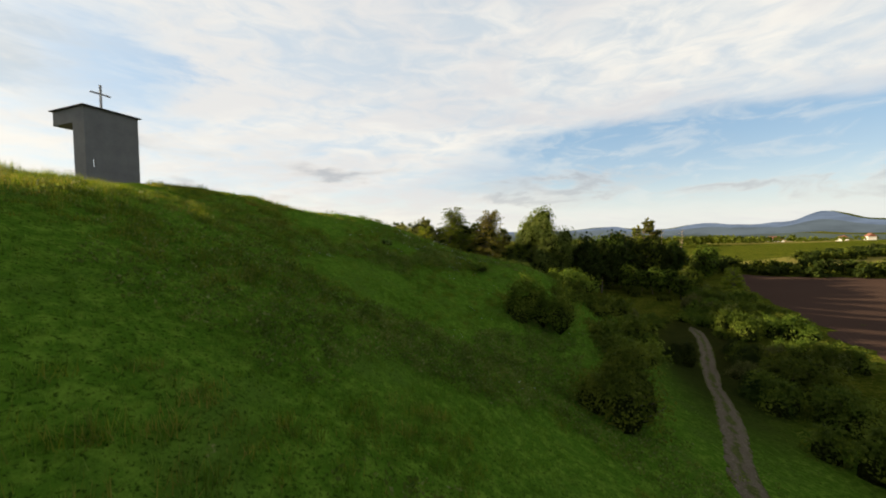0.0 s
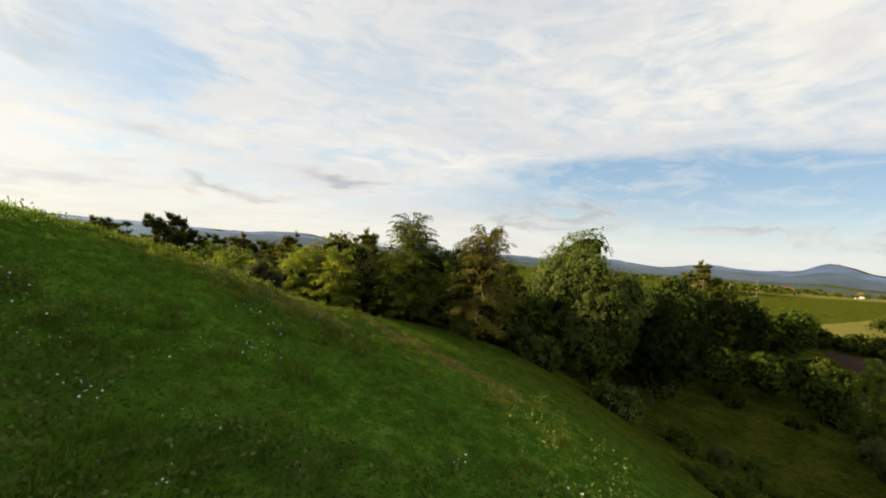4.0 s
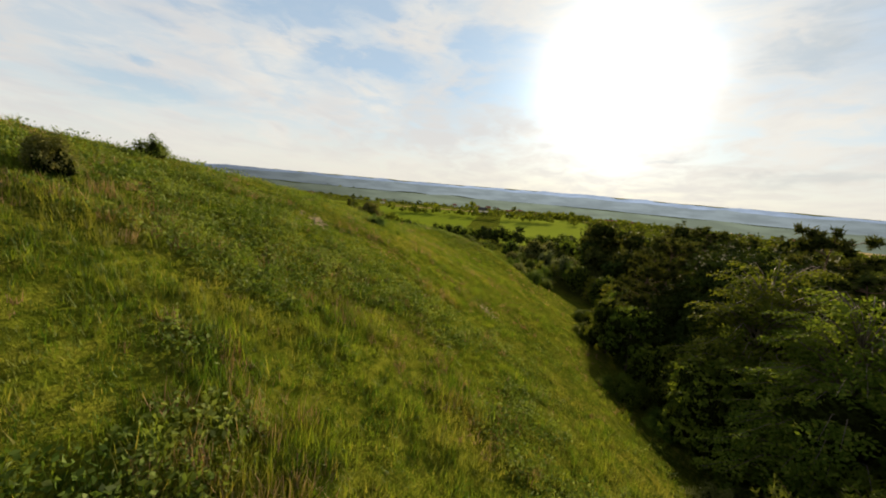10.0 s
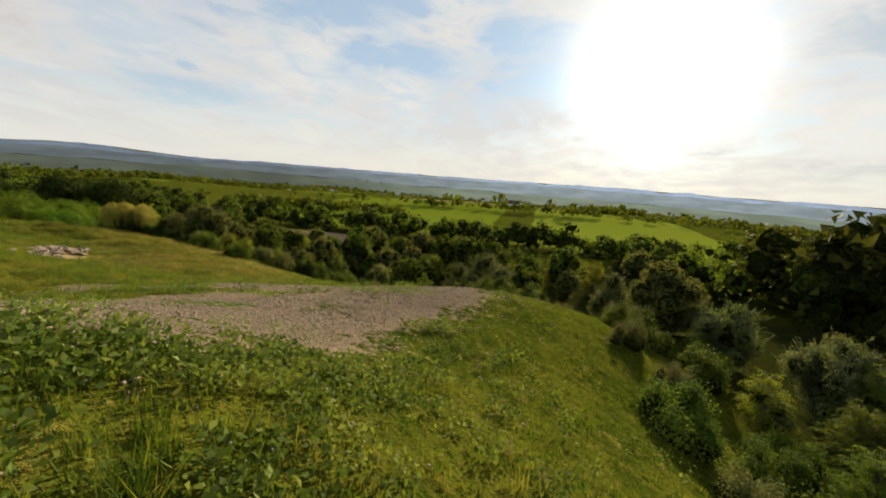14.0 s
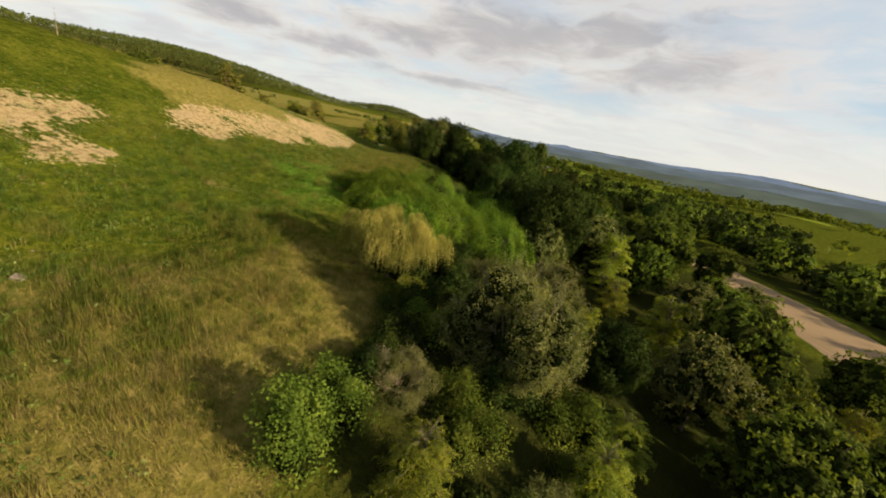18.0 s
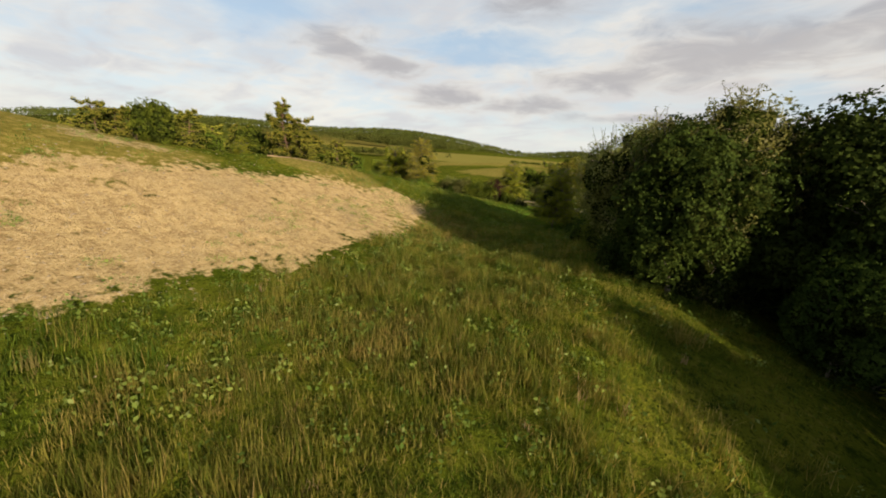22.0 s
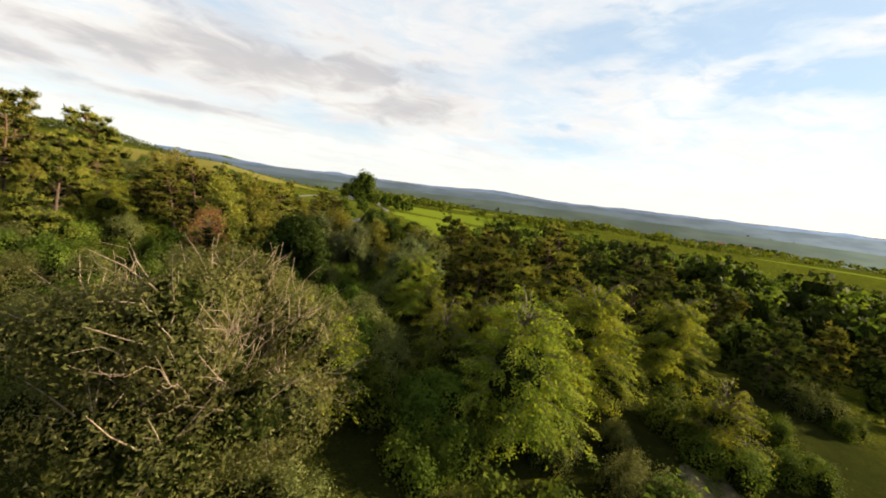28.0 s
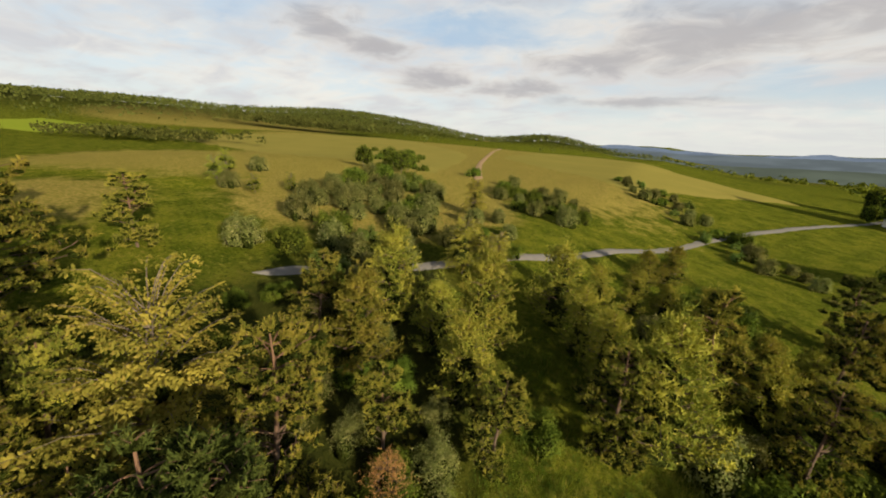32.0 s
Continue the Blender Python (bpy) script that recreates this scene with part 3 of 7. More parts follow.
def land(x, y):
    """The height of the ground."""
    x, y = np.asarray(x, float), np.asarray(y, float)
    w = np.clip(-x - 135, 0, None)
    h = -15 - 0.16 * w * np.exp(-w / 400)
    for a, b, c, d, e in KNOLL + HILL_BACK + WEST_EDGE + SOUTH:
        h = h + e * np.exp(-(((x - a) / c) ** 2 + ((y - b) / d) ** 2) / 2)
    for a, b, c, d, e in HILLS + [(-36, 22, 9, 9, -1.4)]:
        h = h + e * np.exp(-(((x - a) / c) ** 2 + ((y - b) / d) ** 2) / 2)
    r = np.hypot(x + 70, y)
    az = np.degrees(np.arctan2(-(x + 70), y)) % 360
    deep = 30 + 34 * np.exp(-(((az - 80 + 180) % 360 - 180) / 55) ** 2)
    rim = 0.30 + 0 * az
    for a, e, wd in SKYLINE:
        rim = rim + e * np.exp(-((((az - a + 180) % 360) - 180) / wd) ** 2 / 2)
    h = h + sstep(r, 350, 1500) * (-deep + 18) + sstep(r, 1900, 4300) * (np.radians(rim) * 4300 + deep + 5)
    roll = (value_noise(x / 160, y / 160, 5) - 0.5) * 14 * sstep(r, 300, 900)
    fine = (value_noise(x / 5.5, y / 5.5, 1) - 0.5) * 0.35 + (value_noise(x / 1.9, y / 1.9, 2) - 0.5) * 0.16
    return h + roll + fine * (1 - sstep(r, 250, 500))


def ground_at(x, y):
    return float(land(np.array([x]), np.array([y]))[0])


def spot_mask(x, y, spots):
    """How much a place belongs to soft-edged patches: x, y, half-lengths, turn in degrees."""
    out = np.zeros_like(x)
    for a, b, c, d, t in spots:
        ca, sa = math.cos(radians(t)), math.sin(radians(t))
        u, v = ((x - a) * ca + (y - b) * sa) / c, (-(x - a) * sa + (y - b) * ca) / d
        out = np.maximum(out, 1 - sstep(np.hypot(u, v), 0.55, 1.25))
    return out


SAND = [(-121.0, -36.5, 3.0, 5.5, 0), (-119.6, -40.5, 2.6, 3.0, 0), (-120.2, -29.5, 5.8, 14, 3), (-122.2, -20.5, 3.8, 6, 0), (-120.5, -12, 4.6, 8, 0), (-118.5, -2, 3.6, 7, 10), (-116.5, 12, 2.2, 5, 15), (-121, 15, 2, 3, 0), (-112, -26, 1.6, 3, 0), (-126.5, 27.5, 2, 1.5, 50),
        (-127, 28, 3.5, 2, 50), (-116, 15, 3, 5, 0)]
SCREE = [(-117.2, 45.5, 2.6, 5.0, 12), (-105.5, 58.8, 4.2, 2.6, -15), (-111, 57, 9, 7, -35), (-118, 61, 8, 5, -35), (-122, 53, 5.5, 7, 25), (-121.5, 62.5, 6.5, 4.5, -25), (-62.2, 54.8, 1.6, 1.0, 0), (-65.3, 65.2, 1.6, 0.9, 40), (-100, 55, 4, 4, 0)]
DRY = [(-114, -39, 6, 3.5, 20), (-88, -146, 20, 34, 0), (-40, -212, 70, 44, 0), (-135, 33, 9, 12, 0), (-113, -15, 9, 16, 0), (-140, 22, 4, 8, 0), (-26, 50, 5, 2, 0), (-5, 51, 8, 2, 0), (6, 52, 8, 1.2, -30), (-124, -40, 5, 6, 0),
       (-97, -25, 12, 16, 0), (-70, -260, 90, 60, 0), (40, -400, 160, 110, 0), (120, -1060, 240, 200, 0), (-106, -205, 26, 28, 30), (330, -420, 160, 150, 0), (-40, -330, 120, 50, 0)]


UNDER = [(-138, -100, 22, 12, -40), (-133, -130, 13, 34, 0), (-146, -116, 9, 12, 0), (-131, -168, 13, 22, 15), (-155, -8, 9, 26, 0), (-150, 30, 7, 26, 0), (-146, -54, 10, 16, 10), (-160, -100, 18, 14, 0), (-165, -130, 10, 30, -12),
         (30, 40, 6, 26, -32)]


FOREST_SPOTS = [(520, -780, 400, 350, 0), (720, -380, 400, 290, 0), (60, -880, 130, 140, 0), (960, 60, 380, 350, 0), (130, -1110, 250, 130, 0), (250, -470, 110, 30, 35)]


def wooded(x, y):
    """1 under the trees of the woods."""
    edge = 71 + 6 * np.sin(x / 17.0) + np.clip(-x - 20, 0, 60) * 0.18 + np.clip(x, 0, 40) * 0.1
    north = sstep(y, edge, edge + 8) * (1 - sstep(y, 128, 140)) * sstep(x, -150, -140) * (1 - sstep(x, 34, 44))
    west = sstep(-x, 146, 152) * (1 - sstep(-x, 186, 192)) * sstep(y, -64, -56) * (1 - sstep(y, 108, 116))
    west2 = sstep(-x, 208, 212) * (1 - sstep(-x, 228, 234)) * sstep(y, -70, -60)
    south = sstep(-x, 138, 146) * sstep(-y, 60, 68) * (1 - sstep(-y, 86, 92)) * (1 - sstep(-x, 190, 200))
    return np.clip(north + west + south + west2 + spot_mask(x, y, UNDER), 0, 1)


def axis_steps(lo, hi, step, end_lo, end_hi):
    """Fine steps from lo to hi that widen outwards."""
    mid = np.arange(lo, hi + step / 2, step)

    def out(start, stop):
        vals, d, v = [], step, start
        while v < stop:
            d = min(d * 1.085, 130.0)
            v += d
            vals.append(v)
        return np.array(vals)

    return np.r_[-out(-lo, -end_lo)[::-1], mid, out(hi, end_hi)]


def make_ground():
    xs, ys = axis_steps(-215, 75, 1.4, -4950, 4950), axis_steps(-215, 105, 1.4, -4950, 4950)
    X, Y = np.meshgrid(xs, ys)
    Z = land(X, Y)
    n, k = X.shape
    idx = np.arange(n * k).reshape(n, k)
    quads = np.stack([idx[:-1, :-1], idx[:-1, 1:], idx[1:, 1:], idx[1:, :-1]], -1).reshape(-1, 4)
    me = mesh_from("ground", np.stack([X, Y, Z], -1).reshape(-1, 3), [quads], [MEADOW], smooth=True)
    x, y = X.ravel(), Y.ravel()
    r = np.hypot(x + 70, y)
    scree = spot_mask(x, y, SCREE)
    far_dry = sstep(value_noise(x / 330, y / 330, 9), 0.5, 0.62) * sstep(r, 500, 900) * 0.45
    # slopes where the grass colour is brightened for the low sun
    fresh = spot_mask(x, y, [(-26, 62, 26, 7, 0), (-52, 60, 24, 6, 0), (-14, 58, 10, 5, 0), (-112, 44, 16, 12, -30), (-126, 20, 7, 22, 0), (-70, -205, 60, 34, 20)])
    for name, val in (("fresh", fresh), ("lush", spot_mask(x, y, [(2, 18, 26, 44, 0), (-125, -60, 8, 13, 0), (-131, 2, 6, 14, 0), (-112, 46, 16, 11, 0)])), ("sand", np.maximum(np.maximum(spot_mask(x, y, SAND[:4]) * 0.8, spot_mask(x, y, SAND[4:]) * 0.64), scree * 0.66)), ("scree", scree), ("dry", np.maximum(spot_mask(x, y, DRY), far_dry)),
                      ("wood", np.maximum(np.maximum(wooded(x, y), spot_mask(x, y, FOREST_SPOTS)), sstep(value_noise(x / 260 + 7, y / 260, 11), 0.5, 0.62) * sstep(r, 700, 1100) * 0.4))):
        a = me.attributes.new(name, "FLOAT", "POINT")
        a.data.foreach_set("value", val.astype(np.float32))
    ob = new("ground", me)
    tagged(ob, "rough green hill meadow with dry and sandy patches", "ground", kind="structure")


def strip(name, line, width, mat, label, category, lift=0.05, step=0.9, ragged=0.25, seed=0, across=4):
    """A track draped over the ground along a line of places."""
    pts = [Vector(p) for p in line]
    dense = []
    for i in range(len(pts) - 1):
        a, b = pts[max(i - 1, 0)], pts[i]
        c, d = pts[i + 1], pts[min(i + 2, len(pts) - 1)]
        m = max(2, int((c - b).length / step))
        for j in range(m):
            t = j / m
            dense.append(0.5 * ((2 * b) + (c - a) * t + (2 * a - 5 * b + 4 * c - d) * t * t + (3 * b - a - 3 * c + d) * t ** 3))
    dense.append(pts[-1])
    P = np.array([(p.x, p.y) for p in dense])
    T = np.gradient(P, axis=0)
    T /= np.linalg.norm(T, axis=1)[:, None] + 1e-9
    N = np.stack([-T[:, 1], T[:, 0]], 1)
    rng = np.random.default_rng(seed)
    wl = width / 2 * (1 + ragged * (rng.random(len(P)) - 0.5) * 2)
    wr = width / 2 * (1 + ragged * (rng.random(len(P)) - 0.5) * 2)
    ker = np.ones(5) / 5
    wl, wr = (np.convolve(np.pad(q, 2, mode="edge"), ker, mode="valid") for q in (wl, wr))
    taper = np.minimum(1.0, np.minimum(np.arange(len(P)), np.arange(len(P))[::-1]) / 3.0 + 0.05)
    wl, wr = wl * taper, wr * taper
    rows = []
    for j in range(across + 1):
        f = j / across
        off = -wr + (wl + wr) * f
        q = P + N * off[:, None]
        sink = 0.0 if 0 < j < across else -0.12
        rows.append(np.c_[q, land(q[:, 0], q[:, 1]) + lift + sink])
    V = np.stack(rows, 1)
    n, k = V.shape[:2]
    idx = np.arange(n * k).reshape(n, k)
    quads = np.stack([idx[:-1, :-1], idx[1:, :-1], idx[1:, 1:], idx[:-1, 1:]], -1).reshape(-1, 4)
    me = mesh_from(name, V.reshape(-1, 3), [quads], [mat], smooth=True)
    a = me.attributes.new("across", "FLOAT", "POINT")
    a.data.foreach_set("value", np.tile(np.linspace(0, 1, k), n).astype(np.float32))
    ob = new(name, me)
    return tagged(ob, label, category, kind="structure")


def patch(name, corners, mat, label, lift, step):
    """A field draped over the ground inside four corners."""
    a, b, c, d = (np.array(p, float) for p in corners)
    n = max(2, int(max(np.linalg.norm(b - a), np.linalg.norm(c - d)) / step))
    k = max(2, int(max(np.linalg.norm(d - a), np.linalg.norm(c - b)) / step))
    S, T = np.meshgrid(np.linspace(0, 1, n + 1), np.linspace(0, 1, k + 1))
    S, T = S[..., None], T[..., None]
    Q = a * (1 - S) * (1 - T) + b * S * (1 - T) + c * S * T + d * (1 - S) * T
    edge = (value_noise(Q[..., 0] / 14, Q[..., 1] / 14, 3) - 0.5) * step * 1.0
    Q[..., 0] += edge
    Z = land(Q[..., 0], Q[..., 1]) + lift
    Z[0, :], Z[-1, :], Z[:, 0], Z[:, -1] = Z[0, :] - lift * 2, Z[-1, :] - lift * 2, Z[:, 0] - lift * 2, Z[:, -1] - lift * 2
    idx = np.arange(S.size).reshape(k + 1, n + 1)
    quads = np.stack([idx[:-1, :-1], idx[:-1, 1:], idx[1:, 1:], idx[1:, :-1]], -1).reshape(-1, 4)
    ob = new(name, mesh_from(name, np.concatenate([Q, Z[..., None]], -1).reshape(-1, 3), [quads], [mat], smooth=True))
    return tagged(ob, label, "field", kind="structure")


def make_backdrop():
    """Wooded ridges closing the horizon, far beyond the fields; their haze is painted as emission."""
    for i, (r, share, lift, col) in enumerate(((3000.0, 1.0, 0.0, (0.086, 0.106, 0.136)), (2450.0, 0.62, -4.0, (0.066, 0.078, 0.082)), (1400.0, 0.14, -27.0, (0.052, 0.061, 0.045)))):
        m, g = material("painted_haze_ridge")
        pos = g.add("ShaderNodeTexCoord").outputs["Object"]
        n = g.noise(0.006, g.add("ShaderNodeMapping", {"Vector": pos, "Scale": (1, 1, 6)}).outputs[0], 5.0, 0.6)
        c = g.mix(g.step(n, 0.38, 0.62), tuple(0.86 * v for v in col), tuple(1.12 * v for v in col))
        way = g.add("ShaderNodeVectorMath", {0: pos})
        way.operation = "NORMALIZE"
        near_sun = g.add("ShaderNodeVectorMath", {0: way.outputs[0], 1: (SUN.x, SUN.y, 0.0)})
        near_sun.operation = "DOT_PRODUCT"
        # emission is raised towards the sun to stand for its glow in the haze
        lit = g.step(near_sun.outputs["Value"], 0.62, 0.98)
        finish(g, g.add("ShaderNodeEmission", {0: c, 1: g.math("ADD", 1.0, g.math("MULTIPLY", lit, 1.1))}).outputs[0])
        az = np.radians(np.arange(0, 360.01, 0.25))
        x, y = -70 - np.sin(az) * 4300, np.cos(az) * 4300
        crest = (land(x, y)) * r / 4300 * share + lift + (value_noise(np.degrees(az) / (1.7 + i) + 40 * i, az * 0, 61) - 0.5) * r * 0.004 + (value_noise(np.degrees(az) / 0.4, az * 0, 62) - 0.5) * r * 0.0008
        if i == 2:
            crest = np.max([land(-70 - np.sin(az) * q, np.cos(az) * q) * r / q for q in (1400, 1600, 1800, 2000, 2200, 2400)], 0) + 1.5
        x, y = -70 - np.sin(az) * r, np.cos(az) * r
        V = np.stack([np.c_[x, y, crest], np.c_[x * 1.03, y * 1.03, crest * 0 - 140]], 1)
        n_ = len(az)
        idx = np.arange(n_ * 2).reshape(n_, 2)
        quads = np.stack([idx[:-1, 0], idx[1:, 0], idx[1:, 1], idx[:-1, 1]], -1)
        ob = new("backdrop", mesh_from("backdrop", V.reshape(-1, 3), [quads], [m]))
        tagged(ob, ("wooded ridge along the horizon with blue haze painted as glow", "lower green ridge before the horizon with haze painted as glow", "glowing backdrop ring standing for the hazy wooded valley floor")[i], "ridge", kind="structure")


TRACK = [(3, -4), (9, 7), (14, 15.2), (16.1, 18.3), (20.8, 25.2), (25.5, 32.7), (29, 38.2), (32.8, 43.9), (36, 51)]


def off_track(x, y):
    """How far a place lies from the farm track."""
    P = np.array(TRACK, float)
    out = np.full(np.shape(x), 1e9)
    for (a, b), (c, d) in zip(P[:-1], P[1:]):
        f = np.clip(((x - a) * (c - a) + (y - b) * (d - b)) / ((c - a) ** 2 + (d - b) ** 2), 0, 1)
        out = np.minimum(out, np.hypot(x - a - f * (c - a), y - b - f * (d - b)))
    return out


make_ground()
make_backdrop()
strip("track", TRACK, 1.9, DIRT, "stony farm track worn into the grass below the hill", "track", 0.06, ragged=0.35, seed=1)
strip("dirt_road", [(-100, -62), (-112, -70), (-118, -73.3), (-123.5, -74.8), (-128, -75.5), (-133, -78), (-139, -83), (-147, -90), (-158, -98)], 2.9, GRAVEL, "pale rutted dirt road past the gate", "road", 0.06, ragged=0.5, seed=3)
strip("dirt_road", [(-126, -68.6), (-127, -71), (-129, -74.5), (-132, -77.2)], 3.0, GRAVEL, "worn gravel turning leading to the gate", "road", 0.09, ragged=0.45, seed=4)
strip("footpath", [(-141, -83), (-147, -87.3), (-152, -89.6), (-157.8, -91.3), (-166, -91.4), (-176, -88)], 1.7, GRAVEL, "narrow trodden path through the scrub", "path", 0.05, ragged=0.4, seed=5)
strip("lane", [(-119.2, -173.4), (-124, -179.5), (-129.5, -185.8), (-135, -193.4), (-140.3, -202.5), (-146, -216.5), (-157.5, -243), (-174, -266), (-186, -285), (-203, -314), (-222, -350), (-250, -400)], 1.7, ASPHALT, "grey asphalt lane between bushes", "road", 0.08, ragged=0.08, seed=6)
strip("lane", [(-196, -140), (-195, -160), (-194.5, -169), (-188, -180), (-180, -188.8), (-175.3, -194.3), (-173, -200.5), (-174.3, -209), (-181, -220), (-191, -234), (-204, -254), (-210, -265), (-214, -280), (-222, -310), (-240, -352), (-262, -400)], 2.7, ASPHALT, "grey asphalt lane winding down the meadow", "road", 0.08, ragged=0.08, seed=7)
strip("footpath", [(-88, -86), (-97, -66), (-104, -55), (-108, -45), (-110, -36)], 1.4, TAN, "pale sandy path on the meadow edge", "path", 0.06, ragged=0.3, seed=8)
strip("track", [(-110, -235), (-84, -290), (-53, -371), (-20, -460), (40, -560)], 2.0, TAN, "pale mown track climbing the dry meadow", "track", 0.25, step=3, ragged=0.2, seed=9)
patch("ploughed_field", [(14, -12), (100, 124), (140, 96), (132, -50)], SOIL, "bare red-brown ploughed field", 0.10, 4.0)
patch("crop_field", [(112, 152), (560, 420), (640, 300), (190, 96)], HAY, "golden dry grassland beyond the ploughed field", 0.5, 16.0)
patch("crop_field", [(330, 560), (760, 900), (980, 640), (560, 380)], HAY, "golden stubble field on the plain", 0.8, 30.0)
patch("crop_field", [(560, 330), (1050, 560), (1180, 360), (640, 180)], CROP, "bright green crop strip on the plain", 0.8, 30.0)
patch("crop_field", [(760, 980), (1500, 1600), (1800, 1200), (1000, 700)], STUBBLE, "pale stubble field below the hills", 1.5, 50.0)
patch("crop_field", [(1150, 560), (1800, 900), (1900, 500), (1250, 300)], TAN, "tan harvested field", 1.5, 50.0)
patch("stubble_strip", [(-192, -44), (-206, -44), (-212, 32), (-190, 32)], TAN, "narrow brown harvested strip between hedges", 0.10, 3.0)
patch("pasture", [(-193, -190), (-212, -270), (-262, -270), (-250, -186)], PASTURE, "sunlit green pasture beside the lane", 0.10, 5.0)
patch("crop_field", [(-216, -292), (-262, -420), (-420, -380), (-330, -250)], PASTURE, "green pasture beyond the lane", 0.3, 10.0)
patch("crop_field", [(-250, -70), (-240, 60), (-470, 92), (-460, -80)], PASTURE, "green field behind the wooded gully", 0.5, 12.0)
patch("crop_field", [(-234, 72), (-234, 190), (-480, 240), (-480, 104)], CROP, "bright green field above the valley", 0.5, 12.0)
patch("crop_field", [(-490, -40), (-500, 90), (-590, 95), (-580, -30)], STUBBLE, "pale stubble field between green ones", 0.6, 14.0)
patch("crop_field", [(-600, -260), (-600, -20), (-860, 10), (-860, -260)], CROP, "bright green strip on the far rise", 0.9, 22.0)
patch("crop_field", [(-520, 300), (-500, 420), (-640, 460), (-650, 320)], CROP, "small bright green field by the wood", 0.7, 16.0)
patch("crop_field", [(-700, 760), (-500, 980), (-760, 1240), (-980, 960)], STUBBLE, "pale field on the far valley side", 1.2, 34.0)
patch("crop_field", [(-400, 1100), (-160, 1200), (-200, 1500), (-520, 1400)], SOIL, "brown ploughed field on the plain", 1.2, 34.0)
patch("crop_field", [(-480, 820), (-240, 860), (-260, 1040), (-480, 1000)], PASTURE, "green field on the plain", 1.2, 34.0)
patch("crop_field", [(-420, -560), (-520, -760), (-800, -640), (-700, -440)], CROP, "green field towards the far ridge", 0.9, 26.0)
patch("dry_meadow", [(-100, -232), (-60, -330), (160, -520), (120, -260)], HAY, "dry golden meadow on the slope", 0.22, 7.0)
patch("dry_meadow", [(-140, -262), (-190, -330), (-60, -520), (-70, -336)], HAY, "dry golden meadow below the wood", 0.22, 7.0)
patch("dry_meadow", [(0, -900), (-40, -1040), (260, -1120), (240, -920)], HAY, "golden field in front of the wooded rise", 1.0, 24.0)
patch("crop_field", [(150, -215), (200, -285), (300, -255), (270, -185)], CROP, "bright green field below the wooded hill", 0.6, 14.0)


# plants
def leaf_quads(rng, centres, spread, size, aspect=0.5, lift=0.25, jitter=0.45):
    """Small folded leaves scattered round centres."""
    n = len(centres)
    c = centres + rng.normal(size=(n, 3)) * spread
    a = rng.normal(size=(n, 3))
    a[:, 2] += lift
    a /= np.linalg.norm(a, axis=1)[:, None]
    b = np.cross(a, rng.normal(size=(n, 3)))
    b /= np.linalg.norm(b, axis=1)[:, None] + 1e-9
    s = size * (1 + jitter * (rng.random(n) - 0.5) * 2)[:, None]
    up = np.cross(a, b) * s * 0.12
    v = np.stack([c - a * s * 0.5, c + b * s * aspect * 0.5 + up, c + a * s * 0.5, c - b * s * aspect * 0.5 + up], 1)
    return v.reshape(-1, 3)


def quads_of(v, start=0):
    return np.arange(start, start + len(v)).reshape(-1, 4)


def tube(line, radii, sides=6):
    line = np.asarray(line, float)
    t = np.gradient(line, axis=0)
    t /= np.linalg.norm(t, axis=1)[:, None] + 1e-9
    ref = np.where(np.abs(t[:, 2:3]) > 0.9, np.array([[1.0, 0, 0]]), np.array([[0, 0, 1.0]]))
    a = np.cross(t, ref)
    a /= np.linalg.norm(a, axis=1)[:, None] + 1e-9
    b = np.cross(t, a)
    ang = np.linspace(0, 2 * np.pi, sides, endpoint=False)
    v = line[:, None] + (a[:, None] * np.cos(ang)[None, :, None] + b[:, None] * np.sin(ang)[None, :, None]) * np.asarray(radii)[:, None, None]
    idx = np.arange(len(line) * sides).reshape(len(line), sides)
    nxt = np.roll(idx, -1, 1)
    return v.reshape(-1, 3), np.stack([idx[:-1], nxt[:-1], nxt[1:], idx[1:]], -1).reshape(-1, 4)


class Wood:
    """Gathers tapered limbs into one mesh."""

    def __init__(self):
        self.v, self.f, self.n = [], [], 0

    def limb(self, line, r0, r1, sides=5):
        v, f = tube(line, np.linspace(r0, r1, len(line)), sides)
        self.v.append(v), self.f.append(f + self.n)
        self.n += len(v)

    def bow(self, rng, a, b, r0, r1, bend=0.12, sides=5, steps=5):
        a, b = np.asarray(a, float), np.asarray(b, float)
        t = np.linspace(0, 1, steps)[:, None]
        off = rng.normal(size=3) * np.linalg.norm(b - a) * bend
        self.limb(a + (b - a) * t + off * np.sin(np.pi * t), r0, r1, sides)

    def mesh(self, name, mat):
        return mesh_from(name, np.concatenate(self.v), [np.concatenate(self.f)], [mat], smooth=True)


def leaf_tris(rng, centres, spread, size, aspect=0.55, out=None, flat=0.5, jitter=0.45):
    """Small three-cornered leaves; out holds the way that each one faces, more or less."""
    n = len(centres)
    c = centres + rng.normal(size=(n, 3)) * spread
    nrm = rng.normal(size=(n, 3)) * flat
    if out is not None:
        nrm = nrm + out
    nrm /= np.linalg.norm(nrm, axis=1)[:, None] + 1e-9
    a = np.cross(nrm, rng.normal(size=(n, 3)))
    a /= np.linalg.norm(a, axis=1)[:, None] + 1e-9
    b = np.cross(nrm, a)
    s = size * (1 + jitter * (rng.random(n) - 0.5) * 2)[:, None]
    k = rng.uniform(-0.25, 0.25, (n, 1))
    if size > 0.2 or size < 0.105:
        return np.stack([c - a * s * 0.5, c + a * s * 0.5, c + (b * aspect + a * k) * s], 1)
    b = b * s * aspect * 0.55
    fold = nrm * s * 0.08
    return np.stack([c - a * s * 0.55, c + b + a * s * k * 0.5 + fold, c + a * s * 0.6, c - b + a * s * k * 0.5 + fold], 1)


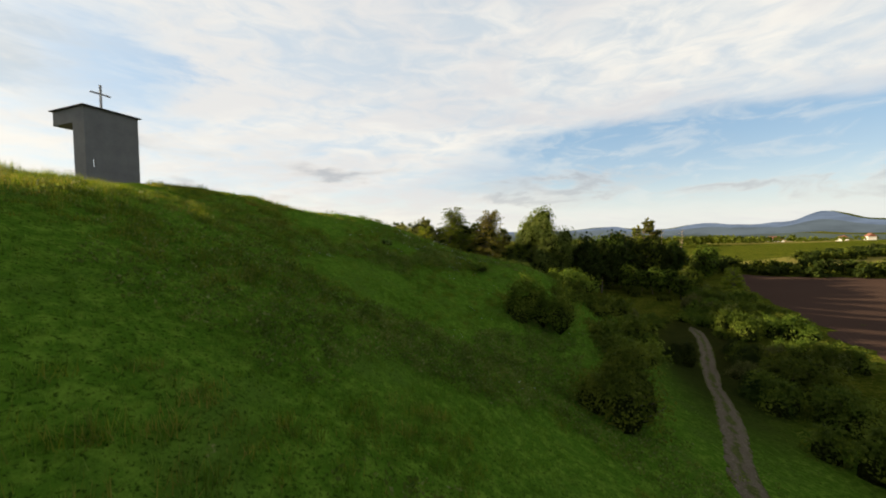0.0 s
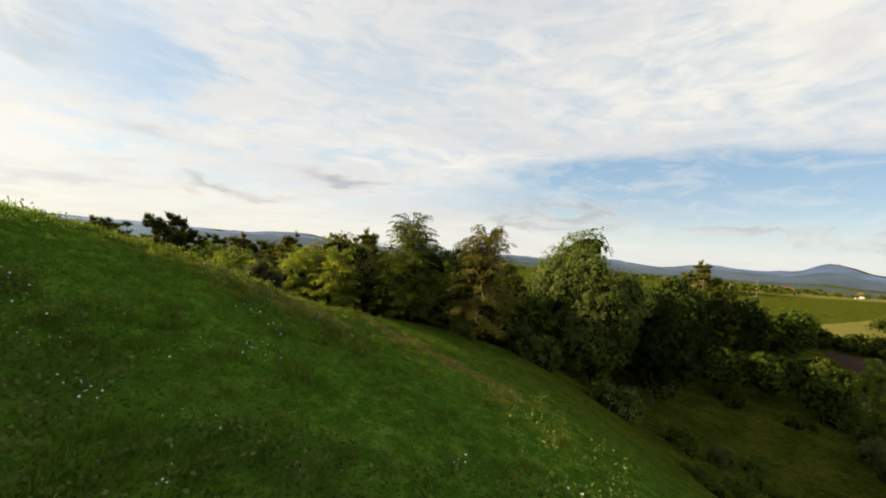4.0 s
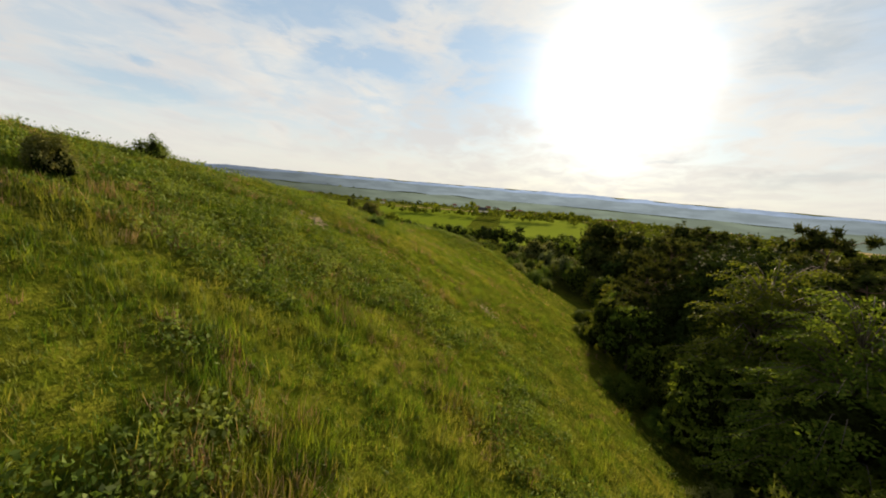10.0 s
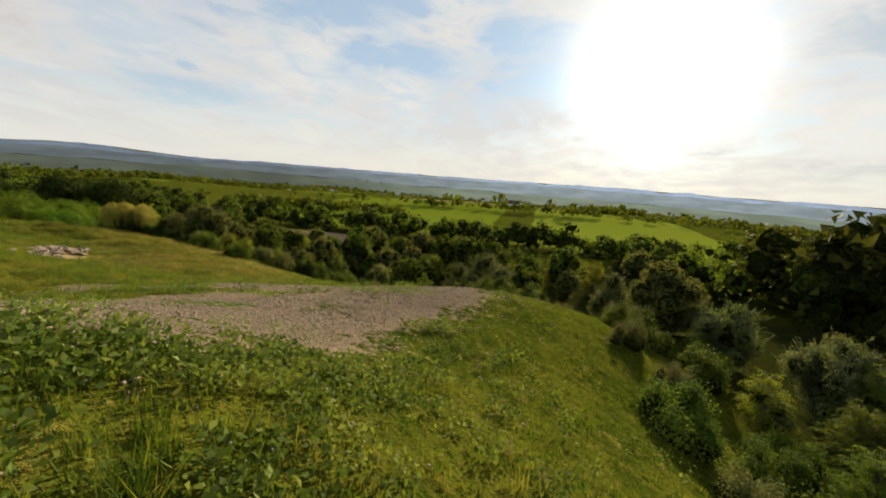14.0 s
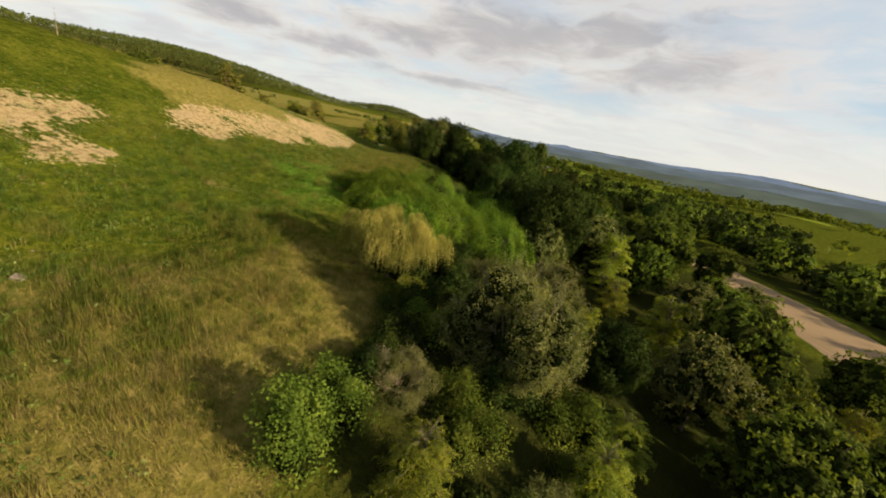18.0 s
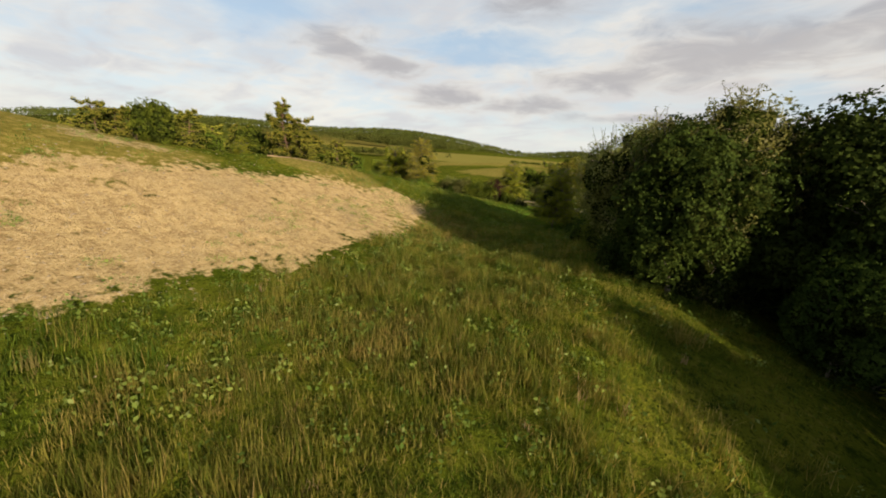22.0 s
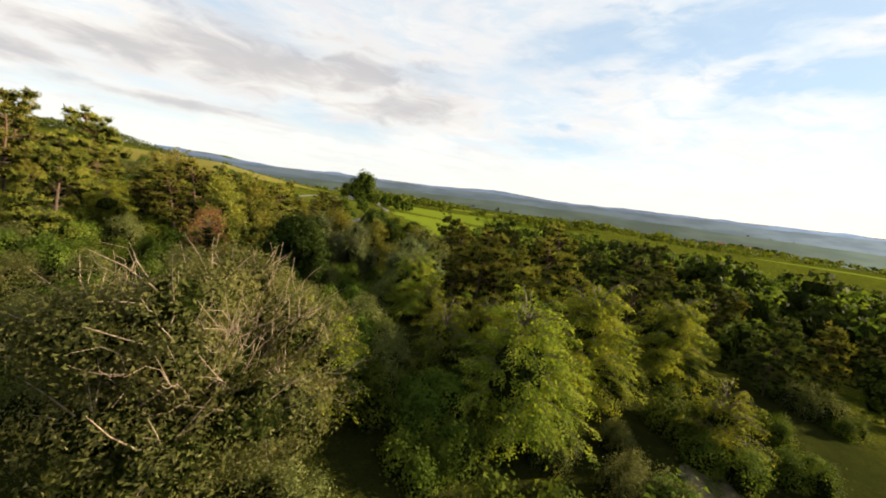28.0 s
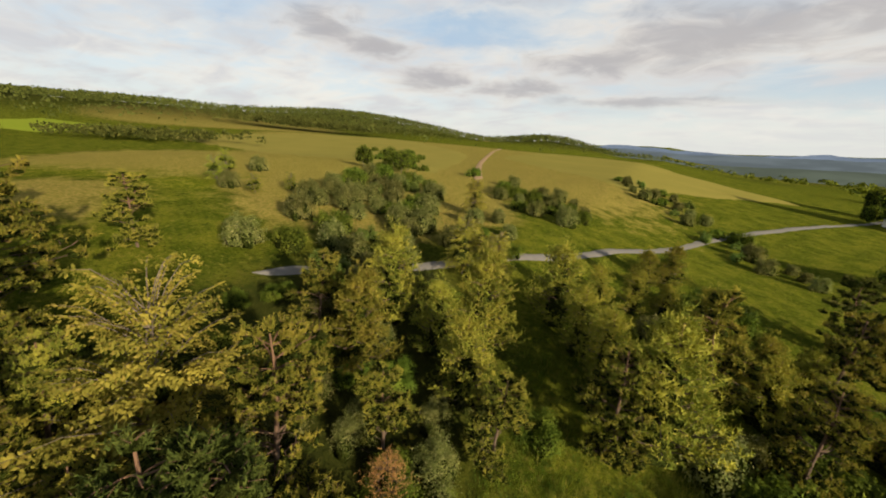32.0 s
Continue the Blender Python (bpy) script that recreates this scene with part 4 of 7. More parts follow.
def needles(rng, pads, shoots, per, reach, size, width, up=0.5):
    """Short shoots set with narrow needle sprays, fanning from each pad."""
    n = len(pads) * shoots
    d = rng.normal(size=(n, 3))
    d[:, 2] = np.abs(d[:, 2]) * 0.6 + up * rng.random(n)
    d /= np.linalg.norm(d, axis=1)[:, None]
    base = np.repeat(pads, shoots, 0) + rng.normal(size=(n, 3)) * reach * np.array([0.45, 0.45, 0.22])
    m = n * per
    f = np.tile(np.linspace(0.1, 1.0, per), n)[:, None]
    dd = np.repeat(d, per, 0)
    c = np.repeat(base, per, 0) + dd * f * reach * rng.uniform(0.7, 1.1, (m, 1))
    a = dd * 0.75 + rng.normal(size=(m, 3)) * 0.55
    a /= np.linalg.norm(a, axis=1)[:, None]
    b = np.cross(a, rng.normal(size=(m, 3)))
    b /= np.linalg.norm(b, axis=1)[:, None] + 1e-9
    s = size * rng.uniform(0.7, 1.3, (m, 1))
    return np.stack([c - b * width * 0.5, c + b * width * 0.5, c + a * s], 1)


def ball(detail):
    """A low round lump: vertices and triangles."""
    bm = bmesh.new()
    bmesh.ops.create_icosphere(bm, subdivisions=detail, radius=1.0)
    v = np.array([p.co[:] for p in bm.verts])
    f = np.array([[p.index for p in q.verts] for q in bm.faces])
    bm.free()
    return v, f


LUMPS = [ball(1), ball(2)]


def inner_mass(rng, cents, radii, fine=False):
    """The dense inside of a crown, jagged lumps coloured dark for the shade among twigs and leaves."""
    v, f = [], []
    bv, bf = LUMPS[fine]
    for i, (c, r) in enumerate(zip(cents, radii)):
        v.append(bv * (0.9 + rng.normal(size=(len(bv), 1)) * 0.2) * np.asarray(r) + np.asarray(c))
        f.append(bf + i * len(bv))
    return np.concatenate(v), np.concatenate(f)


def crown_mesh(name, leaves, mat, inner=None):
    """Leaves, three or four corners each, with the shade-coloured inside."""
    leaves = np.asarray(leaves)
    k = leaves.shape[1] if leaves.ndim == 3 else 4
    leaves = leaves.reshape(-1, 3)
    faces = np.arange(len(leaves)).reshape(-1, k)
    if inner is None:
        return mesh_from(name, leaves, [faces], [mat])
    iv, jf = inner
    return mesh_from(name, np.concatenate([leaves, iv]), [faces, jf + len(leaves)], [mat, CROWN_SHADE], slots=np.r_[np.zeros(len(faces)), np.ones(len(jf))])


def broad_tree(seed, h, w, count, leaf, low=0.22, lobes=8, stem=0.16, spiky=0.0, aspect=0.6, core=0.7, rough=0.1, shoot=1.0, knob=1.0):
    """A leafy tree: uneven lobes of leaves on limbs, with sprays standing out of them."""
    rng = np.random.default_rng(seed)
    wood = Wood()
    trunk_top = np.array([rng.normal() * 0.05 * w, rng.normal() * 0.05 * w, h * 0.62])
    wood.bow(rng, (0, 0, -0.3), trunk_top, stem, stem * 0.35, 0.04, 6, 5)
    mid, rad = np.array([0, 0, h * (1 + low) / 2]), np.array([w / 2, w / 2, h * (1 - low) / 2])
    dirs = rng.normal(size=(lobes, 3))
    dirs /= np.linalg.norm(dirs, axis=1)[:, None]
    dirs[0] = (0, 0, 1)
    cents, outs, mids, rads = [], [], [mid * np.array([1, 1, 0.9])], [rad * 0.55 * core]
    for i, d in enumerate(dirs):
        c = mid + d * rad * rng.uniform(0.45, 0.62) * (1.6 - 0.6 * knob)
        r = rad * rng.uniform(0.38, 0.62) * knob
        r[2] = min(r[2], r[0] * 1.3) if i else r[2]
        start = np.array([0, 0, h * rng.uniform(0.2, 0.5)])
        wood.bow(rng, start, c, stem * 0.45, stem * 0.16, 0.1, 4, 4)
        mids.append(c), rads.append(r * core)
        k = max(8, int(count / lobes / 9))
        q = rng.normal(size=(k, 3))
        q /= np.linalg.norm(q, axis=1)[:, None]
        pts = c + q * r * rng.uniform(0.74, 1.04 + rough, (k, 1))
        keep = pts[:, 2] > h * low * 0.5
        pts, q = pts[keep], q[keep]
        for p in pts[:: max(1, len(pts) // 3)]:
            wood.bow(rng, c, p, stem * 0.14, stem * 0.05, 0.1, 3, 3)
        cents.append(np.repeat(pts, 9, 0)), outs.append(np.repeat(q, 9, 0))
        if spiky:
            for p, e in zip(pts[q[:, 2] > -0.1][: int(10 * spiky)], q[q[:, 2] > -0.1]):
                tip = p + (e * 0.8 + np.array([0, 0, 0.55]) + rng.normal(size=3) * 0.2) * rng.uniform(0.5, 1.2) * shoot
                wood.bow(rng, c, tip, 0.03, 0.006, 0.04, 3, 4)
                m = int(26 * spiky)
                cents.append(p + (tip - p) * np.linspace(0.0, 1.05, m)[:, None]), outs.append(np.tile(np.array([[0, 0, 0.9]]), (m, 1)))
    big = max(0.12, 0.9 * w / lobes * 0.32)
    cents, outs = np.concatenate(cents), np.concatenate(outs)
    tight = np.where(np.abs(outs[:, 2:3] - 0.9) < 1e-9, 0.07, 1.0) if spiky else 1.0
    off = rng.normal(size=cents.shape) * big * tight
    v = leaf_tris(rng, cents + off - outs * (off * outs).sum(1)[:, None] * 0.6, 0.02, leaf, aspect, outs)
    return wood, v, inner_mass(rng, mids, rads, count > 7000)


def pine_tree(seed, h, w, whorls, shoots, per, size=0.4, width=0.09, bare=0.3, stem=0.17, lean=0.03, cone=0.75, thick=0.13):
    """A Scots pine: bowed limbs with pads of needle shoots."""
    rng = np.random.default_rng(seed)
    wood = Wood()
    top = np.array([rng.normal() * lean * h, rng.normal() * lean * h, h])
    steps = np.linspace(0, 1, 7)[:, None]
    sway = np.array([rng.normal(), rng.normal(), 0]) * 0.02 * h
    line = top * steps + sway * np.sin(steps * 2 * np.pi)
    line[0, 2] = -0.3
    wood.limb(line, stem, stem * 0.15, 6)
    pads, mids, rads = [], [], []
    for k in range(whorls):
        f = bare + (1 - bare) * (k + rng.uniform(0, 0.6)) / whorls
        base = np.array([np.interp(f, steps[:, 0], line[:, i]) for i in range(3)])
        reach = w / 2 * (1 - ((f - bare) / (1 - bare)) ** 1.5 * cone) * rng.uniform(0.6, 1.1)
        for j in range(rng.integers(3, 6)):
            az = rng.uniform(0, 2 * np.pi)
            rise = rng.uniform(0.0, 0.45)
            end = base + np.array([np.cos(az), np.sin(az), rise]) * reach * rng.uniform(0.65, 1.1)
            wood.bow(rng, base, end, stem * 0.28, 0.015, 0.1, 3, 3)
            for s in (0.4, 0.62, 0.82, 1.0):
                p = base + (end - base) * s
                side = np.array([-np.sin(az), np.cos(az), 0]) * rng.normal() * reach * 0.22 * (s > 0.5)
                pads.append(p + side + np.array([0, 0, 0.1]))
            if j < 3:
                mids.append(base + (end - base) * 0.6 - np.array([0, 0, 0.08]))
                rads.append(np.array([reach * 0.26, reach * 0.26, reach * thick + 0.04]))
    pads.append(top)
    v = needles(rng, np.array(pads), shoots, per, max(0.3, 0.1 * w), size, width)
    return wood, v, inner_mass(rng, mids, rads)


def tufts(rng, ends, ways, per, size, width, wide=0.75):
    """Round brushes of needles, one at each twig's end."""
    n = len(ends) * per
    c = np.repeat(ends, per, 0)
    a = np.repeat(ways, per, 0) + rng.normal(size=(n, 3)) * wide
    a /= np.linalg.norm(a, axis=1)[:, None] + 1e-9
    c = c - np.repeat(ways, per, 0) * (rng.random((n, 1)) * size * 1.5)
    b = np.cross(a, rng.normal(size=(n, 3)))
    b /= np.linalg.norm(b, axis=1)[:, None] + 1e-9
    ln = size * rng.uniform(0.7, 1.2, (n, 1))
    return np.stack([c - b * width * 0.5, c + b * width * 0.5, c + a * ln], 1)


def tuft_pine(seed, h, w, whorls, per=11, size=0.15, width=0.032, bare=0.03, stem=0.16, cone=0.7, twigs=11):
    """A Scots pine seen close: reddish limbs, forked boughs, and needle brushes in rounded pads with gaps between."""
    rng = np.random.default_rng(seed)
    wood = Wood()
    steps = np.linspace(0, 1, 8)[:, None]
    sway = np.array([rng.normal(), rng.normal(), 0]) * 0.03 * h
    line = np.array([rng.normal() * 0.04 * h, rng.normal() * 0.04 * h, h]) * steps + sway * np.sin(steps * 2 * np.pi)
    line[0, 2] = -0.3
    wood.limb(line, stem, stem * 0.18, 7)
    ends, ways, mids, rads = [], [], [], []

    def pad(p, r, way):
        """A bough's end: twigs fanning out into a dome of brushes."""
        mids.append(p - np.array([0, 0, r * 0.12])), rads.append(np.array([r * 0.7, r * 0.7, r * 0.36]))
        for _ in range(twigs):
            d = rng.normal(size=3) * np.array([1, 1, 0.5]) + way * 0.7 + np.array([0, 0, 0.55])
            d /= np.linalg.norm(d)
            tip = p + d * r * rng.uniform(0.55, 1.05)
            if rng.random() < 0.5:
                wood.bow(rng, p - d * 0.1, tip, 0.016, 0.006, 0.08, 3, 3)
            for q in (0.55, 0.8, 1.0):
                ends.append(p + (tip - p) * q + rng.normal(size=3) * 0.06)
                ways.append(d * 0.6 + np.array([0, 0, 0.6]) + rng.normal(size=3) * 0.25)

    for k in range(whorls):
        f = bare + (0.97 - bare) * (k + rng.uniform(0, 0.7)) / whorls
        base = np.array([np.interp(f, steps[:, 0], line[:, i]) for i in range(3)])
        reach = w / 2 * (1 - ((f - bare) / (1 - bare)) ** 1.6 * cone) * rng.uniform(0.65, 1.1)
        for j in range(int(rng.integers(3, 6))):
            az = rng.uniform(0, 2 * np.pi)
            way = np.array([np.cos(az), np.sin(az), 0])
            end = base + (way + np.array([0, 0, rng.uniform(0.05, 0.5)])) * reach * rng.uniform(0.6, 1.1)
            wood.bow(rng, base, end, stem * 0.22, 0.016, 0.12, 4, 5)
            pad(end, 0.42 + 0.09 * reach, way)
            for q in (0.5, 0.74):
                side = np.array([-way[1], way[0], 0.15]) * rng.choice([-1, 1]) * reach * rng.uniform(0.18, 0.38)
                m = base + (end - base) * q
                wood.bow(rng, m, m + side, stem * 0.14, 0.012, 0.1, 3, 3)
                pad(m + side, 0.36 + 0.08 * reach, way)
    pad(line[-1], 0.5, np.array([0, 0, 1.0]))
    ways = np.array(ways)
    ways /= np.linalg.norm(ways, axis=1)[:, None]
    return wood, tufts(rng, np.array(ends), ways, per, size, width), inner_mass(rng, mids, rads)


def spray_tree(seed, h, w, branches, leaf=0.11, step=0.08, stem=0.1, core=0.5, droop=0.35):
    """A young leafy tree of arching branches, each a flat feathered spray of leaves."""
    rng = np.random.default_rng(seed)
    wood = Wood()
    top = np.array([rng.normal() * 0.06 * w, rng.normal() * 0.06 * w, h * 0.86])
    wood.bow(rng, (0, 0, -0.3), top, stem, stem * 0.25, 0.05, 6, 6)
    cs, outs, along_ = [], [], []

    def leafy(a, b, c, n, up):
        """Leaves in two rows along a bent twig."""
        t = np.linspace(0.12, 1.0, max(3, n))[:, None]
        pts = a * (1 - t) ** 2 + 2 * b * t * (1 - t) + c * t ** 2
        tan = 2 * (b - a) * (1 - t) + 2 * (c - b) * t
        tan /= np.linalg.norm(tan, axis=1)[:, None] + 1e-9
        side = np.cross(tan, up)
        for sgn in (-1, 1):
            d = side * sgn + tan * 0.7
            cs.append(pts + d * leaf * 0.5), along_.append(d), outs.append(np.tile(up, (len(pts), 1)))

    for k in range(branches):
        f = rng.uniform(0.05, 1.0)
        base = np.array([top[0] * f, top[1] * f, h * (0.04 + 0.8 * f)])
        az = rng.uniform(0, 2 * np.pi)
        way = np.array([np.cos(az), np.sin(az), 0])
        ln = w / 2 * (1.0 - 0.62 * f ** 1.7) * rng.uniform(0.7, 1.12)
        rise = rng.uniform(0.35, 0.9) + 0.9 * f ** 3
        mid = base + way * ln * 0.55 + np.array([0, 0, ln * rise * 0.75])
        tip = base + way * ln + np.array([0, 0, ln * (rise - droop) * 0.8])
        wood.limb([base, base * 0.3 + mid * 0.7, mid * 0.7 + tip * 0.3, tip], 0.028, 0.005, 3)
        up = np.array([0, 0, 0.75]) + way * 0.7 + rng.normal(size=3) * 0.3
        up /= np.linalg.norm(up)
        leafy(base * 0.75 + mid * 0.25, mid, tip, int(ln * 0.9 / step), up)
        for q in np.linspace(0.15, 0.95, max(5, int(ln / 0.19))):
            p = base * (1 - q) ** 2 + 2 * mid * q * (1 - q) + tip * q ** 2
            sl = ln * 0.34 * (1.15 - q) * rng.uniform(0.7, 1.25) + 0.12
            d = np.cross(way, [0, 0, 1.0]) * rng.choice([-1, 1]) + way * 0.8 + rng.normal(size=3) * 0.22
            d /= np.linalg.norm(d)
            leafy(p, p + d * sl * 0.5 + np.array([0, 0, 0.06]), p + d * sl - np.array([0, 0, sl * 0.22]), int(sl / step), up)
    c, a, o = np.concatenate(cs), np.concatenate(along_), np.concatenate(outs)
    n = len(c)
    c = c + rng.normal(size=(n, 3)) * 0.02
    a = a + rng.normal(size=(n, 3)) * 0.3
    a /= np.linalg.norm(a, axis=1)[:, None] + 1e-9
    o = o + rng.normal(size=(n, 3)) * 0.55
    b = np.cross(a, o)
    b /= np.linalg.norm(b, axis=1)[:, None] + 1e-9
    ln = leaf * rng.uniform(0.7, 1.25, (n, 1))
    v = np.stack([c - a * ln * 0.5, c + b * ln * 0.27, c + a * ln * 0.55, c - b * ln * 0.27], 1)
    lumps = [np.array([rng.normal() * w * 0.1, rng.normal() * w * 0.1, h * q]) for q in (0.25, 0.42, 0.58)]
    return wood, v, inner_mass(rng, lumps, [np.array([w * 0.3, w * 0.3, h * 0.2]) * core * 1.3] * 3)


def bare_willow(seed, h, w, count, leaf):
    """A wide old sallow: thin grey leaf over many arching pale stems, half of them bare."""
    rng = np.random.default_rng(seed)
    wood, v, inner = broad_tree(seed, h, w, count, leaf, low=0.0, lobes=24, stem=0.12, aspect=0.42, core=0.62, rough=0.3, knob=0.6, spiky=0.6, shoot=0.6)
    for k in range(54):
        az, f = rng.uniform(0, 2 * np.pi), rng.uniform(0.35, 1.0)
        tip = np.array([np.cos(az) * w * 0.5 * f, np.sin(az) * w * 0.5 * f, h * (1.05 - 0.75 * f * rng.uniform(0.6, 1.1))])
        base = np.array([np.cos(az), np.sin(az), 0]) * rng.uniform(0, 0.35)
        mid = base * 0.4 + tip * 0.6 + np.array([0, 0, h * 0.2])
        t = np.linspace(0, 1, 7)[:, None]
        line = base * (1 - t) ** 2 + 2 * mid * t * (1 - t) + tip * t ** 2
        wood.limb(line, 0.035, 0.007, 4)
        for q in (3, 4, 5, 6):
            for _ in range(2):
                wood.bow(rng, line[q], line[q] + (tip - base) * 0.16 + rng.normal(size=3) * 0.32, 0.011, 0.004, 0.12, 3, 4)
    return wood, v, inner


def young_pine(seed, h, w, whorls, shoots, per, size=0.16, width=0.03):
    """A young conical pine with upright shoots."""
    rng = np.random.default_rng(seed)
    wood = Wood()
    wood.limb([(0, 0, -0.2), (0.03, 0, h * 0.5), (0, 0.04, h)], 0.09, 0.02, 6)
    pads, mids, rads = [], [], []
    for k in range(whorls):
        f = 0.08 + 0.9 * k / whorls
        reach = w / 2 * (1 - f) ** 0.75 + 0.15
        mids.append(np.array([0, 0, f * h])), rads.append(np.array([reach * 0.5, reach * 0.5, h / whorls * 0.6]))
        for j in range(6):
            az = rng.uniform(0, 2 * np.pi)
            base = np.array([0, 0, f * h])
            end = base + np.array([np.cos(az), np.sin(az), 0.45]) * reach * rng.uniform(0.7, 1.2)
            wood.bow(rng, base, end, 0.035, 0.012, 0.08, 3, 3)
            for s in (0.55, 0.8, 1.05):
                pads.append(base + (end - base) * s)
    for s in np.linspace(0.7, 1.05, 6):
        pads.append(np.array([0, 0, h * s]))
    v = needles(rng, np.array(pads), shoots, per, 0.34, size, width, 0.9)
    return wood, v, inner_mass(rng, mids[:-2], rads[:-2])


def shrub_plant(seed, h, w, count, leaf, aspect=0.55, bare=0.0, core=0.68):
    """A many-stemmed bush, leafy to the ground, of uneven lumps."""
    rng = np.random.default_rng(seed)
    wood = Wood()
    lumps = [(rng.normal(size=2) * w * 0.22, rng.uniform(0.5, 1.0), rng.uniform(0.22, 0.36)) for _ in range(8)]
    mids = [np.array([ox, oy, h * s * 0.3]) for (ox, oy), s, _ in lumps]
    rads = [np.array([w * e, w * e, h * s * 0.7]) * core for _, s, e in lumps]
    cents, outs = [], []
    for k in range(count // 7):
        (ox, oy), s, e = lumps[k % 8]
        az, el = rng.uniform(0, 2 * np.pi), rng.uniform(0.02, 1.0) ** 0.8 * np.pi / 2
        r = rng.uniform(0.72, 1.12)
        q = np.array([np.cos(az) * np.cos(el), np.sin(az) * np.cos(el), np.sin(el)])
        p = np.array([ox + q[0] * w * e * r, oy + q[1] * w * e * r, h * s * (0.1 + 0.9 * q[2] * r)])
        cents.append(p), outs.append(q)
        if k % 40 == 0 or (bare and rng.random() < bare):
            wood.bow(rng, (p[0] * 0.15, p[1] * 0.15, -0.1), p * (1.0 + 0.12 * bare), 0.035, 0.006, 0.1, 3, 4)
            if bare:
                for _ in range(3):
                    m = p * rng.uniform(0.75, 1.0)
                    wood.bow(rng, m, m + rng.normal(size=3) * 0.4 + np.array([0, 0, 0.2]), 0.012, 0.004, 0.1, 3, 3)
    cents, outs = np.repeat(np.array(cents), 7, 0), np.repeat(np.array(outs), 7, 0)
    v = leaf_tris(rng, cents, min(0.2, w * 0.05), leaf, aspect, outs)
    v = v[v[:, :, 2].min(1) > -0.05]
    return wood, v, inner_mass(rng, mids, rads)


def weeping_tree(seed, h, w, strands):
    """A young weeping willow: arching limbs and hanging strands of narrow leaves."""
    rng = np.random.default_rng(seed)
    wood = Wood()
    wood.bow(rng, (0, 0, -0.3), (0.2, 0.1, h * 0.55), 0.2, 0.1, 0.05, 7)
    heads = rng.uniform(-1, 1, (24, 2)) * w * 0.38
    cents, ways = [], []
    for k in range(strands):
        hx, hy = heads[k % 24]
        az, r = rng.uniform(0, 2 * np.pi), w * 0.085 * rng.uniform(0.0, 1.0) ** 0.5
        rr = math.hypot(hx, hy) / (w / 2)
        zt = h * (1.0 - 0.30 * rr * rr) - 1.5 * ((k % 24) * 0.37 % 1) + rng.normal() * 0.08 - r * r * 1.2
        top = np.array([hx + np.cos(az) * r, hy + np.sin(az) * r, zt])
        if k % 110 == 0:
            wood.bow(rng, (0.2, 0.1, h * 0.5), top, 0.04, 0.01, 0.12, 4)
        ln = rng.uniform(0.3, 0.9) * zt * 0.62
        m = int(ln / 0.055)
        s = np.linspace(0, 1, m)[:, None]
        out = (np.array([np.cos(az), np.sin(az), 0]) * 0.55 + np.array([hx, hy, 0]) / w * 0.9) * rng.uniform(0.3, 1.0)
        lines = top + out * np.sqrt(s) - np.array([0, 0, 1.0]) * ln * s ** 1.3
        cents.append(lines)
    c = np.concatenate(cents)
    n = len(c)
    a = np.array([0, 0, -1.0]) + rng.normal(size=(n, 3)) * 0.4
    a /= np.linalg.norm(a, axis=1)[:, None]
    b = np.cross(a, rng.normal(size=(n, 3)))
    b /= np.linalg.norm(b, axis=1)[:, None]
    c = c + rng.normal(size=(n, 3)) * 0.03
    v = np.stack([c - b * 0.014, c + b * 0.014, c + a * 0.17], 1)
    return wood, v, inner_mass(rng, [(0, 0, h * 0.4), (0.5, 0.4, h * 0.3), (-0.6, -0.3, h * 0.3)], [(w * 0.26, w * 0.26, h * 0.26), (w * 0.26, w * 0.26, h * 0.26), (w * 0.26, w * 0.26, h * 0.26)])


def bare_tree(seed, h, w):
    """A dead or thin-topped tree: twigs alone."""
    rng = np.random.default_rng(seed)
    wood = Wood()
    wood.limb([(0, 0, -0.3), (0.05, 0, h * 0.5), (0, 0.1, h)], 0.13, 0.02, 6)
    for k in range(34):
        f = rng.uniform(0.3, 0.98)
        az = rng.uniform(0, 2 * np.pi)
        a = np.array([0, 0, f * h])
        b = a + np.array([np.cos(az), np.sin(az), 0.5]) * w / 2 * (1.1 - f) * rng.uniform(0.6, 1.2)
        wood.bow(rng, a, b, 0.03, 0.006, 0.1, 3, 4)
        wood.bow(rng, a * 0.4 + b * 0.6, b + rng.normal(size=3) * 0.4, 0.012, 0.004, 0.1, 3, 3)
    return wood


